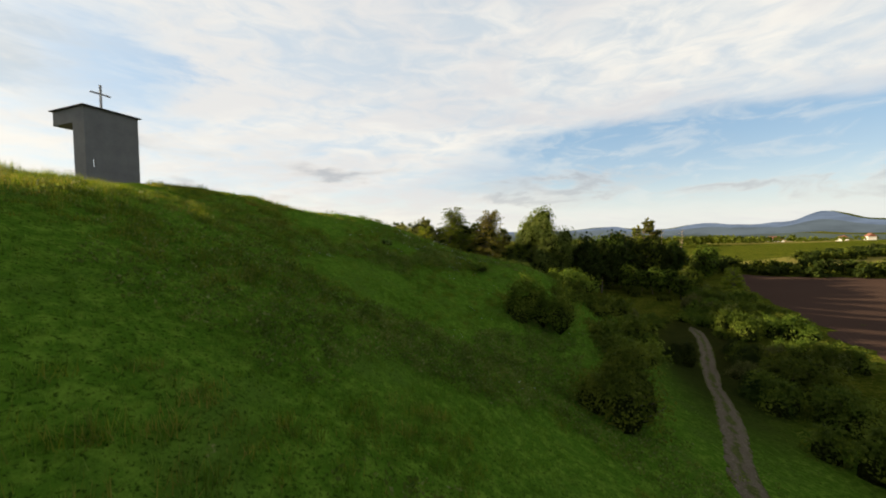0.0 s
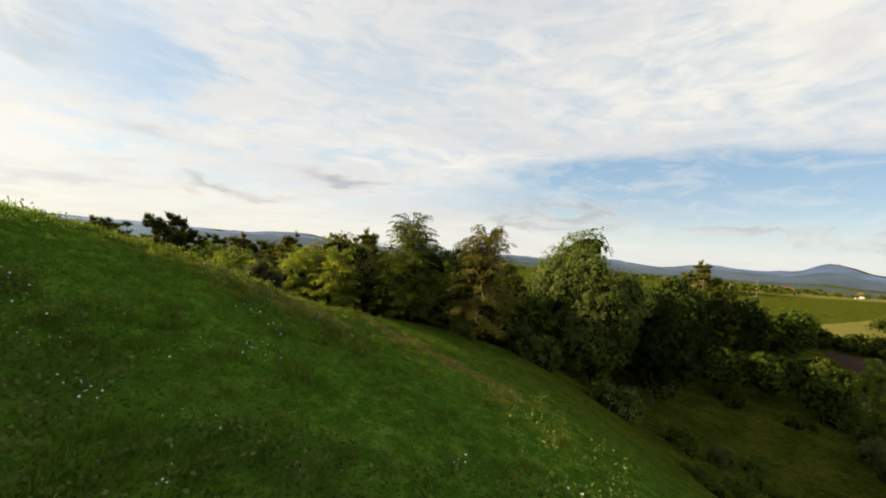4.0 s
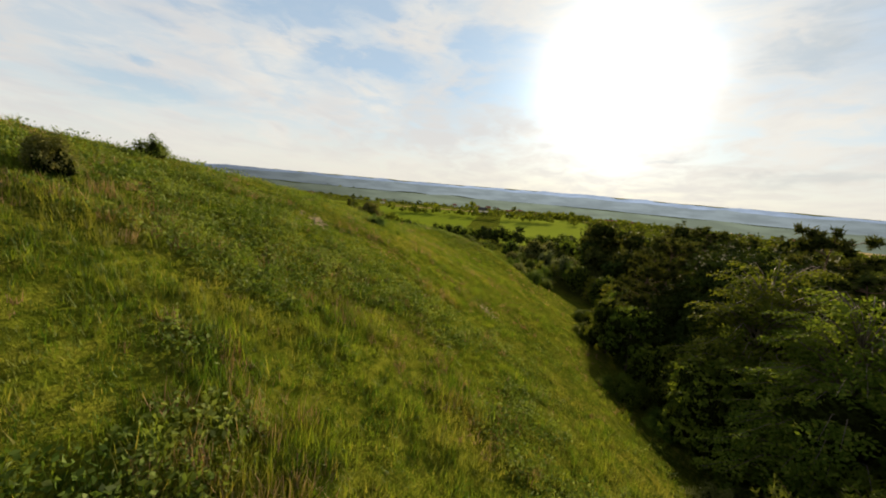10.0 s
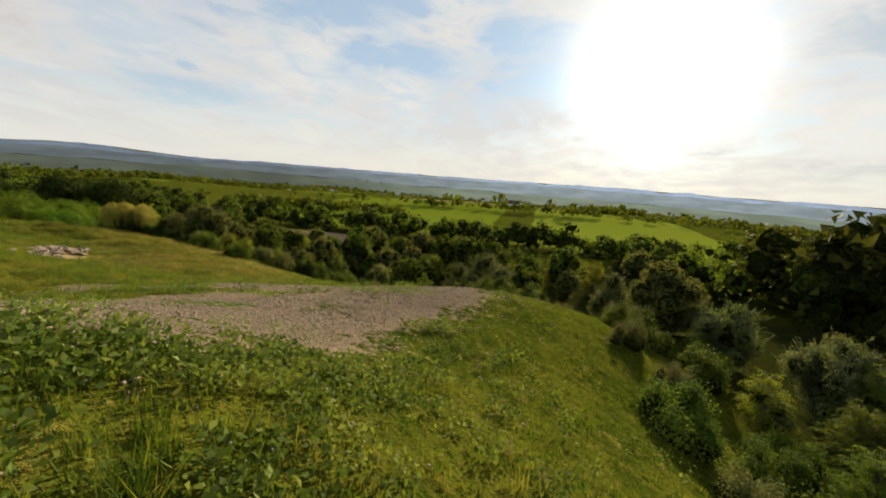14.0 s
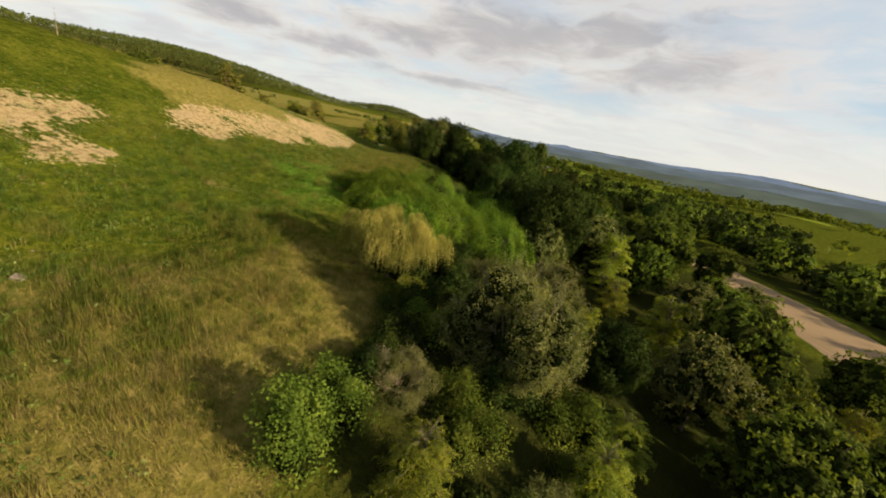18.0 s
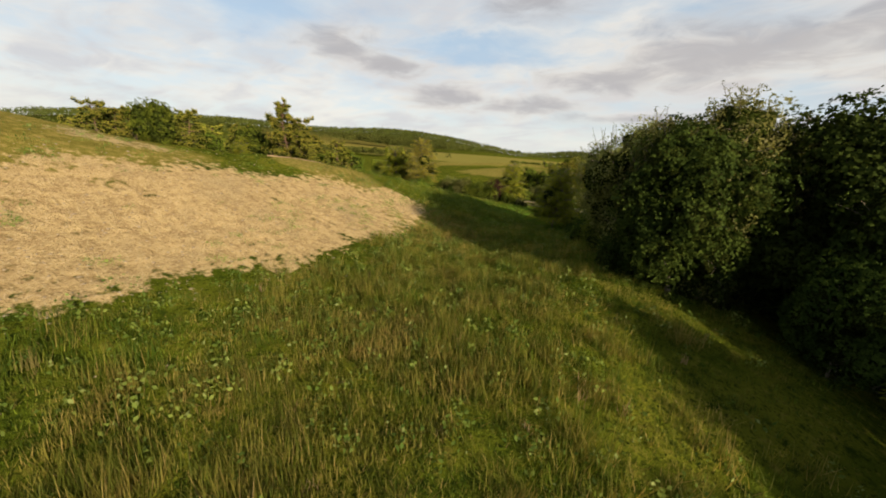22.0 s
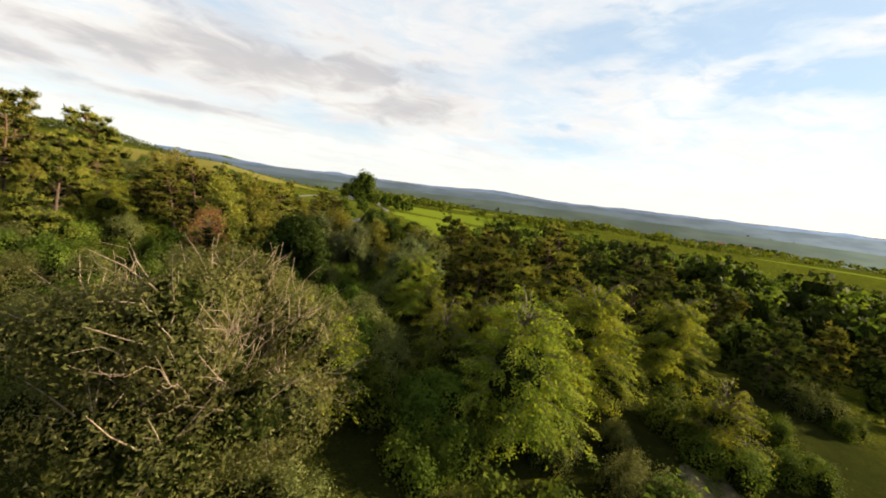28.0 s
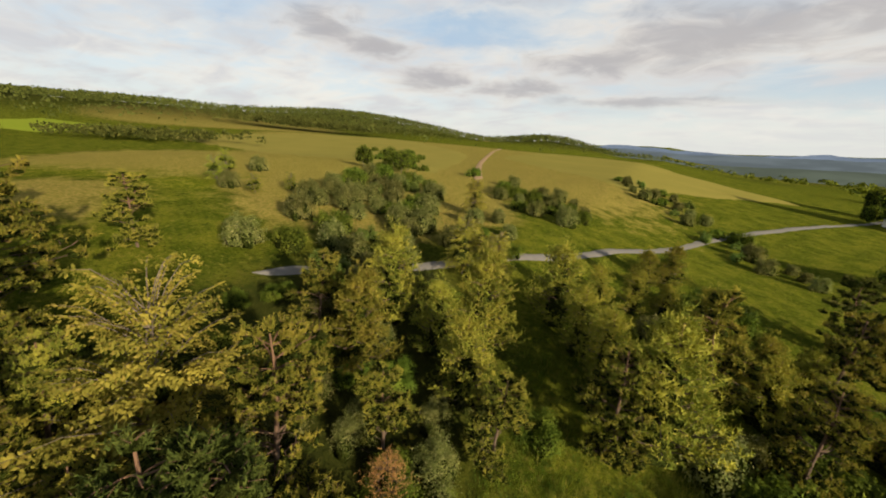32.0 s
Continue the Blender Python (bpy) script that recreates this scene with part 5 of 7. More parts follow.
# kinds: name, category, label, wood material, leaf material, builder
KINDS = {
    "broad_a": ("leafy_tree", "tree", "round-crowned deciduous tree in full green leaf", BARK, "broad", lambda: broad_tree(11, 10, 7.5, 7500, 0.30, low=0.03, lobes=18, knob=0.7, rough=0.25)),
    "broad_b": ("leafy_tree", "tree", "tall uneven deciduous tree with dark green leaves", BARK, "dark", lambda: broad_tree(12, 11, 7, 6500, 0.34, low=0.03, lobes=20, knob=0.68, rough=0.25)),
    "broad_c": ("leafy_tree", "tree", "dense broad tree in mid-green leaf at the wood's edge", BARK, "broad", lambda: broad_tree(13, 8, 7, 8000, 0.25, low=0.0, lobes=18, knob=0.7, rough=0.25)),
    "broad_near": ("leafy_tree", "tree", "leafy tree with fine green leaves close beside the path", BARK, "leafy", lambda: spray_tree(41, 8, 6.8, 230, 0.13, step=0.095, stem=0.14)),
    "dark_near": ("shady_tree", "tree", "big tree against the evening light, its shade put into dark leaf colour", BARK, "dark", lambda: broad_tree(42, 10.5, 8, 44000, 0.144, low=0.0, lobes=26, rough=0.25, core=0.7, aspect=0.8, knob=0.68)),
    "linden": ("linden_tree", "tree", "large old solitary tree with a dense domed crown", BARK, "broad", lambda: broad_tree(14, 20, 17, 6000, 0.8, low=0.06, lobes=14, stem=0.5, core=0.8)),
    "crack_willow": ("crack_willow", "tree", "tall willow with a light yellow-green billowing crown", BARK, "willow_green", lambda: broad_tree(15, 14, 11, 90000, 0.205, low=0.03, lobes=40, stem=0.3, aspect=0.5, core=0.72, knob=0.55, rough=0.25)),
    "grey_willow": ("grey_willow", "tree", "rounded sallow with grey-green leaves", BARK, "olive", lambda: broad_tree(16, 8, 7.5, 14000, 0.22, low=0.0, lobes=24, aspect=0.45, knob=0.64, rough=0.25)),
    "willow_near": ("grey_willow", "tree", "big rounded sallow with fine grey-green leaves", BARK, "olive", lambda: broad_tree(46, 8, 7.5, 46000, 0.115, low=0.0, lobes=28, aspect=0.42, spiky=0.5, shoot=0.7, knob=0.6, rough=0.25)),
    "silver_willow": ("silver_willow", "tree", "small willow with silvery leaves", BARK, "silver", lambda: broad_tree(17, 6, 5.5, 26000, 0.13, low=0.0, lobes=22, aspect=0.5, core=0.6, spiky=0.8, shoot=0.8, knob=0.65)),
    "lime_tree": ("field_maple", "tree", "bright yellow-green young tree with upright shoots", BARK, "lime", lambda: spray_tree(18, 6, 5.5, 95, 0.18, step=0.13)),
    "lime_near": ("field_maple", "tree", "yellow-green young tree with long leafy shoots catching the sun", BARK, "lime", lambda: spray_tree(44, 6, 5.8, 170, 0.12)),
    "lime_bush": ("hornbeam_bush", "bush", "yellow-green leafy bush with long fresh shoots", BARK, "lime", lambda: spray_tree(19, 3.6, 3.6, 90, 0.085, step=0.065, stem=0.05)),
    "gold_tree": ("rowan_tree", "tree", "golden-brown autumn tinted tree with ascending leafy boughs", BARK, "gold", lambda: spray_tree(20, 7, 5.4, 150, 0.13, step=0.1)),
    "shoot_tree": ("hornbeam_tree", "tree", "golden-green tree with long ascending shoots above the pines", BARK, "gold", lambda: spray_tree(61, 9, 7.6, 85, 0.15, step=0.085, droop=-0.05, core=0.4)),
    "purple_bush": ("blackthorn_bush", "bush", "dark purple-leaved bush beside the track", BARK, "purple", lambda: shrub_plant(21, 3.4, 3.6, 6000, 0.15)),
    "pine_a": ("scots_pine", "tree", "Scots pine with an orange upper trunk and layered needles", PINE_BARK, "needle", lambda: tuft_pine(22, 11, 6.5, 12, per=6, size=0.27, width=0.075, bare=0.22, twigs=8)),
    "pine_b": ("scots_pine", "tree", "broad Scots pine with a flat uneven crown", PINE_BARK, "needle", lambda: tuft_pine(23, 9, 7.5, 10, per=6, size=0.26, width=0.07, bare=0.16, cone=0.45, twigs=8)),
    "pine_dark": ("scots_pine", "tree", "dark tall pine at the edge of the wood", PINE_BARK, "needle_dark", lambda: tuft_pine(24, 13, 8, 14, per=6, size=0.34, width=0.1, bare=0.1, cone=0.5, twigs=8)),
    "pine_fine": ("scots_pine", "tree", "sunlit Scots pine with dense needle tufts and reddish boughs", PINE_BARK, "needle", lambda: tuft_pine(25, 8.5, 6.5, 13)),
    "pine_shade": ("scots_pine", "tree", "pine with dense layered boughs, its shade put into dark needle colour", PINE_BARK, "needle_dark", lambda: tuft_pine(45, 9.5, 8, 14, per=9, size=0.19, width=0.045, bare=0.04, cone=0.5, stem=0.2)),
    "young_pine": ("young_pine", "tree", "young conical pine with upright pale shoots", PINE_BARK, "needle", lambda: young_pine(26, 5.5, 3.6, 13, 5, 9, 0.19, 0.045)),
    "rust_pine": ("young_pine", "tree", "small dying pine with rust-brown needles", PINE_BARK, "rust", lambda: young_pine(27, 4.0, 3.0, 9, 3, 7)),
    "spruce": ("spruce", "tree", "slender spruce with short drooping boughs", BARK, "needle_dark", lambda: pine_tree(28, 17, 4.2, 18, 3, 5, 0.5, 0.13, bare=0.25, cone=0.9)),
    "shrub_a": ("hawthorn_bush", "bush", "dense green hawthorn bush", BARK, "broad", lambda: shrub_plant(29, 2.6, 3.4, 4200, 0.205)),
    "shrub_b": ("bramble_bush", "bush", "low spreading green bramble thicket", BARK, "broad", lambda: shrub_plant(30, 1.6, 3.6, 4800, 0.205)),
    "shrub_near": ("hawthorn_bush", "bush", "dark hawthorn bush on the grassy slope", BARK, "broad", lambda: shrub_plant(43, 3.2, 4.0, 12000, 0.125)),
    "shrub_olive": ("sallow_bush", "bush", "olive-grey bush with small leaves", BARK, "olive", lambda: shrub_plant(31, 2.8, 3.2, 6500, 0.144, 0.6)),
    "scrub_green": ("dogwood_bush", "bush", "low dense green dogwood bush filling a gap", BARK, "broad", lambda: shrub_plant(51, 2.0, 3.2, 9000, 0.11, 0.6, core=0.76)),
    "scrub_dark": ("dogwood_bush", "bush", "bush on the gully floor, its shade put into dark green leaf colour", BARK, "dark", lambda: shrub_plant(53, 2.4, 3.2, 8000, 0.12, 0.6, core=0.76)),
    "scrub_olive": ("sallow_bush", "bush", "low olive sallow bush among the pines", BARK, "olive", lambda: shrub_plant(52, 2.2, 2.8, 9000, 0.095, 0.5, core=0.74)),
    "shrub_lime": ("elder_bush", "bush", "light green leafy bush", BARK, "weed", lambda: shrub_plant(32, 2.0, 2.6, 3000, 0.17)),
    "twig_bush": ("half_bare_bush", "bush", "wide half-bare sallow with pale arching stems and thin grey-green leaves", PALE_BARK, "olive", lambda: bare_willow(33, 5.6, 7.4, 76000, 0.104)),
    "dead_tree": ("dead_tree", "tree", "bare dead tree with thin grey twigs", PALE_BARK, None, lambda: (bare_tree(34, 12, 5), None, None)),
    "weeping": ("weeping_willow", "tree", "small weeping willow with hanging straw-yellow strands", BARK, "willow", lambda: weeping_tree(35, 5.8, 6.6, 1700)),
}
FIRST = {}


def plant(kind, x, y, size=1.0, turn=None, drop=0.1, group="", label=""):
    """Sets a plant of a kind on the ground."""
    name, category, text, bark, leaf, build = KINDS[kind]
    turn = random.uniform(0, 360) if turn is None else turn
    m = pose(x, y, ground_at(x, y) - drop, 0, 0, turn) @ Matrix.Scale(size, 4)
    if kind in FIRST:
        ob = copy_thing(FIRST[kind][0], m @ Matrix.Scale(1 / FIRST[kind][1], 4))
        if label:
            tagged(ob, label)
        return ob
    ob = new(name)
    ob.matrix_basis = m
    tagged(ob, label or text, category, group or name.replace("_", " ") + "s of the hill")
    wood, v, inner = build()
    part("trunk", wood.mesh("trunk", bark), None, ob)
    if v is not None:
        part("crown", crown_mesh("crown", v, LEAF[leaf], inner), None, ob)
    FIRST[kind] = (ob, size)
    return ob


def scatter(rng, region, count, kinds, sizes, gap=2.0, taken=None):
    """Plants inside a turned ellipse, not closer than gap: x, y, half-lengths, turn in degrees."""
    a, b, c, d, t = region
    ca, sa = math.cos(radians(t)), math.sin(radians(t))
    put = taken if taken is not None else []
    tries = 0
    done = 0
    while done < count and tries < count * 30:
        tries += 1
        u, v = rng.uniform(-1, 1), rng.uniform(-1, 1)
        if u * u + v * v > 1:
            continue
        x, y = a + u * c * ca - v * d * sa, b + u * c * sa + v * d * ca
        if any((x - p) ** 2 + (y - q) ** 2 < gap * gap for p, q in put):
            continue
        put.append((x, y))
        kind, size = kinds[int(rng.integers(len(kinds)))], rng.uniform(*sizes)
        if math.hypot(x + 116.5, y + 68.0) < 3.2:
            random.uniform(0, 360)     # kept open beside the gate
        elif off_track(x, y) > 0.8 + 1.7 * size:
            plant(kind, x, y, size)
        done += 1
    return put


# ---- the hill's chapel ----
def make_chapel():
    """An open concrete shelter: one closed wall, a short side wall, a deep flat canopy, a thin roof plate."""
    x, y, turn = -28.85, 29.2, 70.0
    z = ground_at(x + 1, y + 2) - 0.9
    ob = thing("chapel", (x, y, z), "small grey concrete hilltop chapel with overhanging flat roof", "chapel", turn=turn)
    top = 10.35 - z
    w = bmesh.new()
    box(w, (0.25, 0.15, top / 2), (0.50, 0.30, top))
    box(w, (2.29, 0.15, top / 2), (3.22, 0.30, top))
    box(w, (0.59, 0.15, 1.15), (0.18, 0.30, 2.3))
    box(w, (0.59, 0.15, (2.95 + top) / 2), (0.18, 0.30, top - 2.95))
    part("closed_wall", w, CONCRETE, ob)
    w = bmesh.new()
    box(w, (0.15, 0.95, top / 2), (0.30, 1.30, top), 0, 0.01)
    part("side_wall", w, CONCRETE, ob)
    w = bmesh.new()
    box(w, (1.95, 2.40, top - 0.60), (3.86, 4.16, 1.20), 0, 0.02)
    part("canopy", w, CONCRETE, ob)
    w = bmesh.new()
    box(w, (1.95, 2.2, top + 0.035), (4.3, 4.9, 0.07), 0, 0.015)
    part("roof_plate", w, ROOF_METAL, ob, "thin dark metal roof plate")
    w = bmesh.new()
    box(w, (1.95, 2.2, 0.45), (4.1, 4.6, 0.9), 0, 0.02)
    part("floor_slab", w, CONCRETE, ob)
    cross = thing("roof_cross", (x, y, z), "plain grey metal cross standing on the chapel roof", "cross", turn=turn)
    cross.matrix_basis = pose(x, y, z, 0, 0, turn) @ Matrix.Translation((1.55, 0.7, top + 0.10))
    w = bmesh.new()
    box(w, (0, 0, 1.1), (0.14, 0.14, 2.2), 0, 0.012)
    part("upright", w, STEEL, cross)
    for s in (-1, 1):
        w = bmesh.new()
        box(w, (s * 0.40, 0, 1.42), (0.66, 0.12, 0.12), 0, 0.01)
        part("arm", w, STEEL, cross)


def make_round_bench():
    """A dark picnic table with long curved wing benches."""
    x, y = -35.2, 38.2
    ob = thing("picnic_table", (x, y, ground_at(x, y) - 0.05), "dark wooden picnic table with long side benches on the hilltop", "table", turn=48, size=0.8)
    for i, yy in enumerate((-0.3, 0.0, 0.3)):
        b = bmesh.new()
        box(b, (0, yy, 0.92), (1.1, 0.27, 0.06), 0, 0.01)
        part("plank", b, DARK_WOOD, ob)
    for sx in (-0.42, 0.42):
        b = bmesh.new()
        box(b, (sx, 0, 0.45), (0.12, 0.7, 0.9), 0, 0.01)
        part("leg", b, DARK_WOOD, ob)
    for s in (-1, 1):
        b = bmesh.new()
        box(b, (s * 1.15, 0, 0.50), (1.25, 0.36, 0.07), 0, 0.01)
        part("seat", b, DARK_WOOD, ob)
        b = bmesh.new()
        box(b, (s * 1.2, 0.2, 0.72), (1.3, 0.06, 0.14), 0, 0.01)
        part("backrest", b, DARK_WOOD, ob)
        b = bmesh.new()
        box(b, (s * 0.95, 0, 0.24), (0.12, 0.3, 0.48), 0, 0.01)
        part("leg", b, DARK_WOOD, ob)


def make_gate():
    """A low bar gate of grey wood with thin upright rods, between posts."""
    ax, ay, bx, by = -125.0, -67.4, -130.1, -67.9
    ln = math.hypot(bx - ax, by - ay)
    turn = math.degrees(math.atan2(by - ay, bx - ax))
    z = ground_at(ax, ay)
    dz = ground_at(bx, by) - z
    ob = thing("field_gate", (ax, ay, z), "weathered low field gate with a top rail and lower beam", "gate", turn=turn)
    for i, f in enumerate((0.0, 0.52, 1.0)):
        b = bmesh.new()
        box(b, (ln * f, 0, 0.55 + dz * f), (0.14, 0.14, 1.35), 0, 0.012)
        part("post", b, DARK_WOOD if i != 1 else OLD_WOOD, ob)
    v, f = tube([(0.0, 0, 1.16), (ln, 0, 1.16 + dz)], [0.045, 0.045], 8)
    part("top_rail", mesh_from("top_rail", v, [f], [DARK_WOOD]), None, ob, "dark weathered top rail")
    v, f = tube([(0.0, 0, 0.34), (ln, 0, 0.34 + dz)], [0.085, 0.085], 6)
    part("lower_beam", mesh_from("lower_beam", v, [f], [DARK_WOOD]), None, ob, "dark lower beam")
    rod = None
    for i in range(14):
        fx = 0.06 + 0.88 * i / 13
        if rod is None:
            v, f = tube([(0, 0, 0.36), (0, 0, 1.14)], [0.012, 0.012], 5)
            rod = mesh_from("rod", v, [f], [DARK_WOOD])
        o = part("rod", rod, None, ob)
        o.location = (ln * fx, 0, dz * fx)


def boulder_mesh(seed):
    bm = bmesh.new()
    bmesh.ops.create_icosphere(bm, subdivisions=3, radius=0.5)
    for v in bm.verts:
        n = noise.noise(v.co * 2.2 + Vector((seed * 7.1, 0, 0))) * 0.28 + noise.noise(v.co * 5.0 + Vector((0, seed * 3.3, 0))) * 0.10
        v.co *= 1 + n
        v.co.z *= 0.55
    me = bpy.data.meshes.new("boulder")
    bm.to_mesh(me)
    bm.free()
    me.materials.append(STONE)
    return me


def make_boulders():
    shapes = [boulder_mesh(i) for i in range(4)]
    for i, (x, y, s) in enumerate([(-118, -75.4, 1.5), (-117.5, -74.2, 1.3), (-117.4, -72.8, 1.3), (-120, -71.2, 1.2), (-118.4, -76.7, 0.9), (-119.5, -77.4, 1.1), (-138.6, -91.9, 1.1), (-136.6, -89.1, 1.0),
                                   (-120.8, -78.8, 0.8), (-121.0, -71.9, 0.7), (-139.4, -93.0, 0.8), (-117.2, -73.5, 0.8)]):
        ob = new("boulder", shapes[i % 4])
        s *= 0.68
        ob.matrix_basis = pose(x, y, ground_at(x, y) + 0.1 * s, 0, 0, i * 77) @ Matrix.Diagonal((s * 1.25, s * 0.8, s * 0.75, 1))
        tagged(ob, "pale limestone boulder lying beside the dirt road", "boulder", "boulders along the dirt road")


def make_rubble():
    """Loose slabs in a heap."""
    rng = np.random.default_rng(5)
    slabs = []
    for i in range(3):
        bm = bmesh.new()
        bmesh.ops.create_cube(bm, size=1.0)
        for v in bm.verts:
            v.co += Vector(rng.uniform(-0.16, 0.16, 3))
        bmesh.ops.bevel(bm, geom=list(bm.edges), offset=0.06, segments=1, affect="EDGES")
        me = bpy.data.meshes.new("slab")
        bm.to_mesh(me)
        bm.free()
        me.materials.append(STONE)
        slabs.append(me)
    heap = thing("rubble_heap", (-126.8, 27.9, 0), "low heap of broken pale stone slabs on the grass", "rubble")
    for i in range(70):
        u, w = rng.normal(size=2)
        x, y = u * 1.6 - w * 0.35, w * 0.8 + u * 0.7
        o = part("slab", slabs[i % 3], None, heap)
        s = rng.uniform(0.25, 0.75)
        o.matrix_basis = pose(x, y, ground_at(-126.8 + x, 27.9 + y) + 0.05 + 0.3 * math.exp(-(x * x + y * y) / 2), *rng.uniform(-25, 25, 2), rng.uniform(0, 360)) @ Matrix.Diagonal((s, s * 0.8, s * 0.28, 1))


make_chapel()
make_round_bench()
make_gate()
make_boulders()
make_rubble()


# ---- houses of the valley ----
def make_house(x, y, turn, size, roof=TILE_ROOF, label="pale plastered house with a red pitched roof in the valley"):
    ob = thing("house", (x, y, ground_at(x, y) - 0.4), label, "house", "houses of the valley", turn=turn, size=size)
    b = bmesh.new()
    box(b, (0, 0, 2.6), (9, 7, 5.2))
    part("wall", b, WALL_PAINT, ob)
    b = bmesh.new()
    ridge = [b.verts.new(p) for p in ((-4.9, -4.1, 4.9), (4.9, -4.1, 4.9), (4.9, 4.1, 4.9), (-4.9, 4.1, 4.9), (-4.9, 0, 8.4), (4.9, 0, 8.4))]
    for f in ((0, 1, 5, 4), (2, 3, 4, 5), (1, 2, 5), (3, 0, 4), (3, 2, 1, 0)):
        b.faces.new([ridge[i] for i in f])
    part("roof", b, roof, ob)
    for sx in (-2.6, 0.0, 2.6):
        for sy in (-3.51, 3.51):
            b = bmesh.new()
            box(b, (sx, sy, 2.9), (1.1, 0.06, 1.4))
            part("window", b, GLASS_DARK, ob)
    return ob


def make_town():
    rng = np.random.default_rng(8)
    first = None
    spots = [(az, r) for az, r in zip(rng.normal(66, 9, 74), rng.uniform(1180, 1390, 74))]
    spots += [(az, r) for az, r in zip(rng.normal(316, 5, 12), rng.uniform(1000, 1250, 12))]
    spots += [(az, r) for az, r in zip(rng.normal(112, 6, 8), rng.uniform(1000, 1330, 8))]
    for az, r in spots:
        a = radians(az)
        x, y = -70 - math.sin(a) * r, math.cos(a) * r
        t, s = rng.uniform(0, 180), rng.uniform(0.9, 1.9)
        if first is None:
            first = make_house(x, y, t, 1.0)
        else:
            copy_thing(first, pose(x, y, ground_at(x, y) - 0.4, 0, 0, t) @ Matrix.Scale(s, 4))


make_town()
make_house(-206, -308, 20, 0.6, ROOF_METAL, "small white farm building beside the solitary tree")
make_house(-585, 92, 60, 1.3, ROOF_METAL, "low pale barn between the fields")


# ---- planting ----
RNG = np.random.default_rng(42)
random.seed(3)
# below the chapel, along the track
for k, x, y, s in [("crack_willow", 21, 72, 1.12), ("gold_tree", 8.5, 63, 1.35), ("broad_b", 30, 74, 1.25), ("broad_b", 36, 80, 1.2), ("broad_a", 27, 80, 1.1), ("broad_near", 3, 66, 1.2), ("lime_tree", 72, 88, 1.1),
                   ("broad_b", 46, 96, 1.4), ("broad_b", 52, 103, 1.4), ("broad_a", 59, 106, 1.4), ("broad_b", 66, 109, 1.3), ("broad_a", 40, 90, 1.35), ("broad_b", 73, 112, 1.2), ("broad_a", 84, 113, 1.1), ("pine_a", 75.6, 131, 1.75), ("pine_a", 70, 128, 1.5), ("dead_tree", 80, 119, 1.35), ("dead_tree", 72, 117, 1.3), ("dead_tree", 68, 120, 1.3), ("dead_tree", 63, 116, 1.2), ("pine_a", 61, 122, 1.3),
                   ("shrub_near", 8.2, 27.8, 1.12), ("shrub_near", 9.6, 17.8, 1.05), ("shrub_b", 14, 27.5, 1.3), ("shrub_b", 15.5, 31, 1.3), ("shrub_b", 14.5, 39.5, 1.4), ("shrub_b", 17, 37, 1.2), ("shrub_a", 13, 35, 0.8),
                   ("shrub_lime", 14.4, 65, 1.6), ("shrub_lime", 20, 62, 1.3), ("shrub_b", 3.5, 35.4, 0.55), ("shrub_lime", -5.2, 35.3, 0.35), ("broad_c", 15, 70, 0.8), ("dead_tree", 2, 80, 1.0), ("dead_tree", -4, 84, 1.0),
                   ("gold_tree", -2, 70, 0.9), ("broad_c", -6, 68, 0.8), ("pine_shade", -34, 74, 1.1), ("pine_dark", -28, 78, 1.0), ("pine_shade", -41, 76, 1.2)]:
    plant(k, x, y, s)
scatter(RNG, (44, 52, 7, 32, -32), 44, ["shrub_a", "shrub_b", "shrub_olive", "shrub_a"], (0.8, 1.5), 2.0)
scatter(RNG, (27, 14, 5, 14, -32), 14, ["shrub_a", "shrub_b"], (0.8, 1.3), 1.8)
scatter(RNG, (52, 84, 9, 14, -40), 14, ["broad_c", "shrub_a"], (0.55, 0.9), 3.0)
scatter(RNG, (27, 54, 6, 11, -20), 18, ["shrub_a", "shrub_b", "shrub_b", "shrub_olive"], (0.4, 0.75), 2.4)
scatter(RNG, (6, 72, 26, 6, 12), 16, ["lime_tree", "broad_c", "grey_willow", "lime_tree"], (0.9, 1.25), 3.4)
EDGE = np.random.default_rng(47)
scatter(EDGE, (4, 80, 26, 7, 6), 22, ["broad_c", "pine_a", "lime_tree", "broad_a", "pine_a", "grey_willow"], (0.5, 0.78), 3.0, [(21, 72), (8.5, 63)])
scatter(EDGE, (-2, 68.5, 15, 3, 4), 9, ["lime_tree", "broad_c", "lime_tree"], (0.6, 0.85), 2.8)
# the north wood
NORTH = [(21, 71), (8.5, 63), (30, 74)]
for k, x, y, s in [("lime_near", -14, 62.5, 0.95), ("lime_near", -10.2, 60.4, 0.85), ("lime_near", -7.0, 64.5, 1.1), ("lime_tree", -18.5, 67.5, 1.0), ("silver_willow", -7.0, 58.6, 0.55), ("lime_tree", -3, 62, 0.9), ("silver_willow", -30, 71, 0.6),
                   ("lime_tree", 1.5, 63.5, 0.8), ("broad_near", -64, 81, 1.5), ("dark_near", -69, 84, 1.25), ("broad_near", -57, 79, 1.35), ("pine_shade", -49, 77, 1.25), ("pine_dark", -56, 100, 1.3), ("pine_dark", -47, 86, 1.05), ("pine_dark", -60, 88, 1.1),
                   ("broad_a", -25, 74, 0.75), ("pine_a", -14, 79, 1.05), ("pine_a", -8, 77, 0.95), ("pine_dark", -72, 92, 1.1)]:
    plant(k, x, y, s)
    NORTH.append((x, y))
scatter(RNG, (-40, 84, 56, 8, -6), 46, ["pine_dark", "pine_dark", "broad_b", "pine_a", "broad_a"], (0.72, 1.0), 4.2, NORTH)
scatter(RNG, (-58, 77.5, 30, 4, -10), 20, ["shrub_a", "broad_c", "shrub_b"], (0.5, 0.9), 2.4)
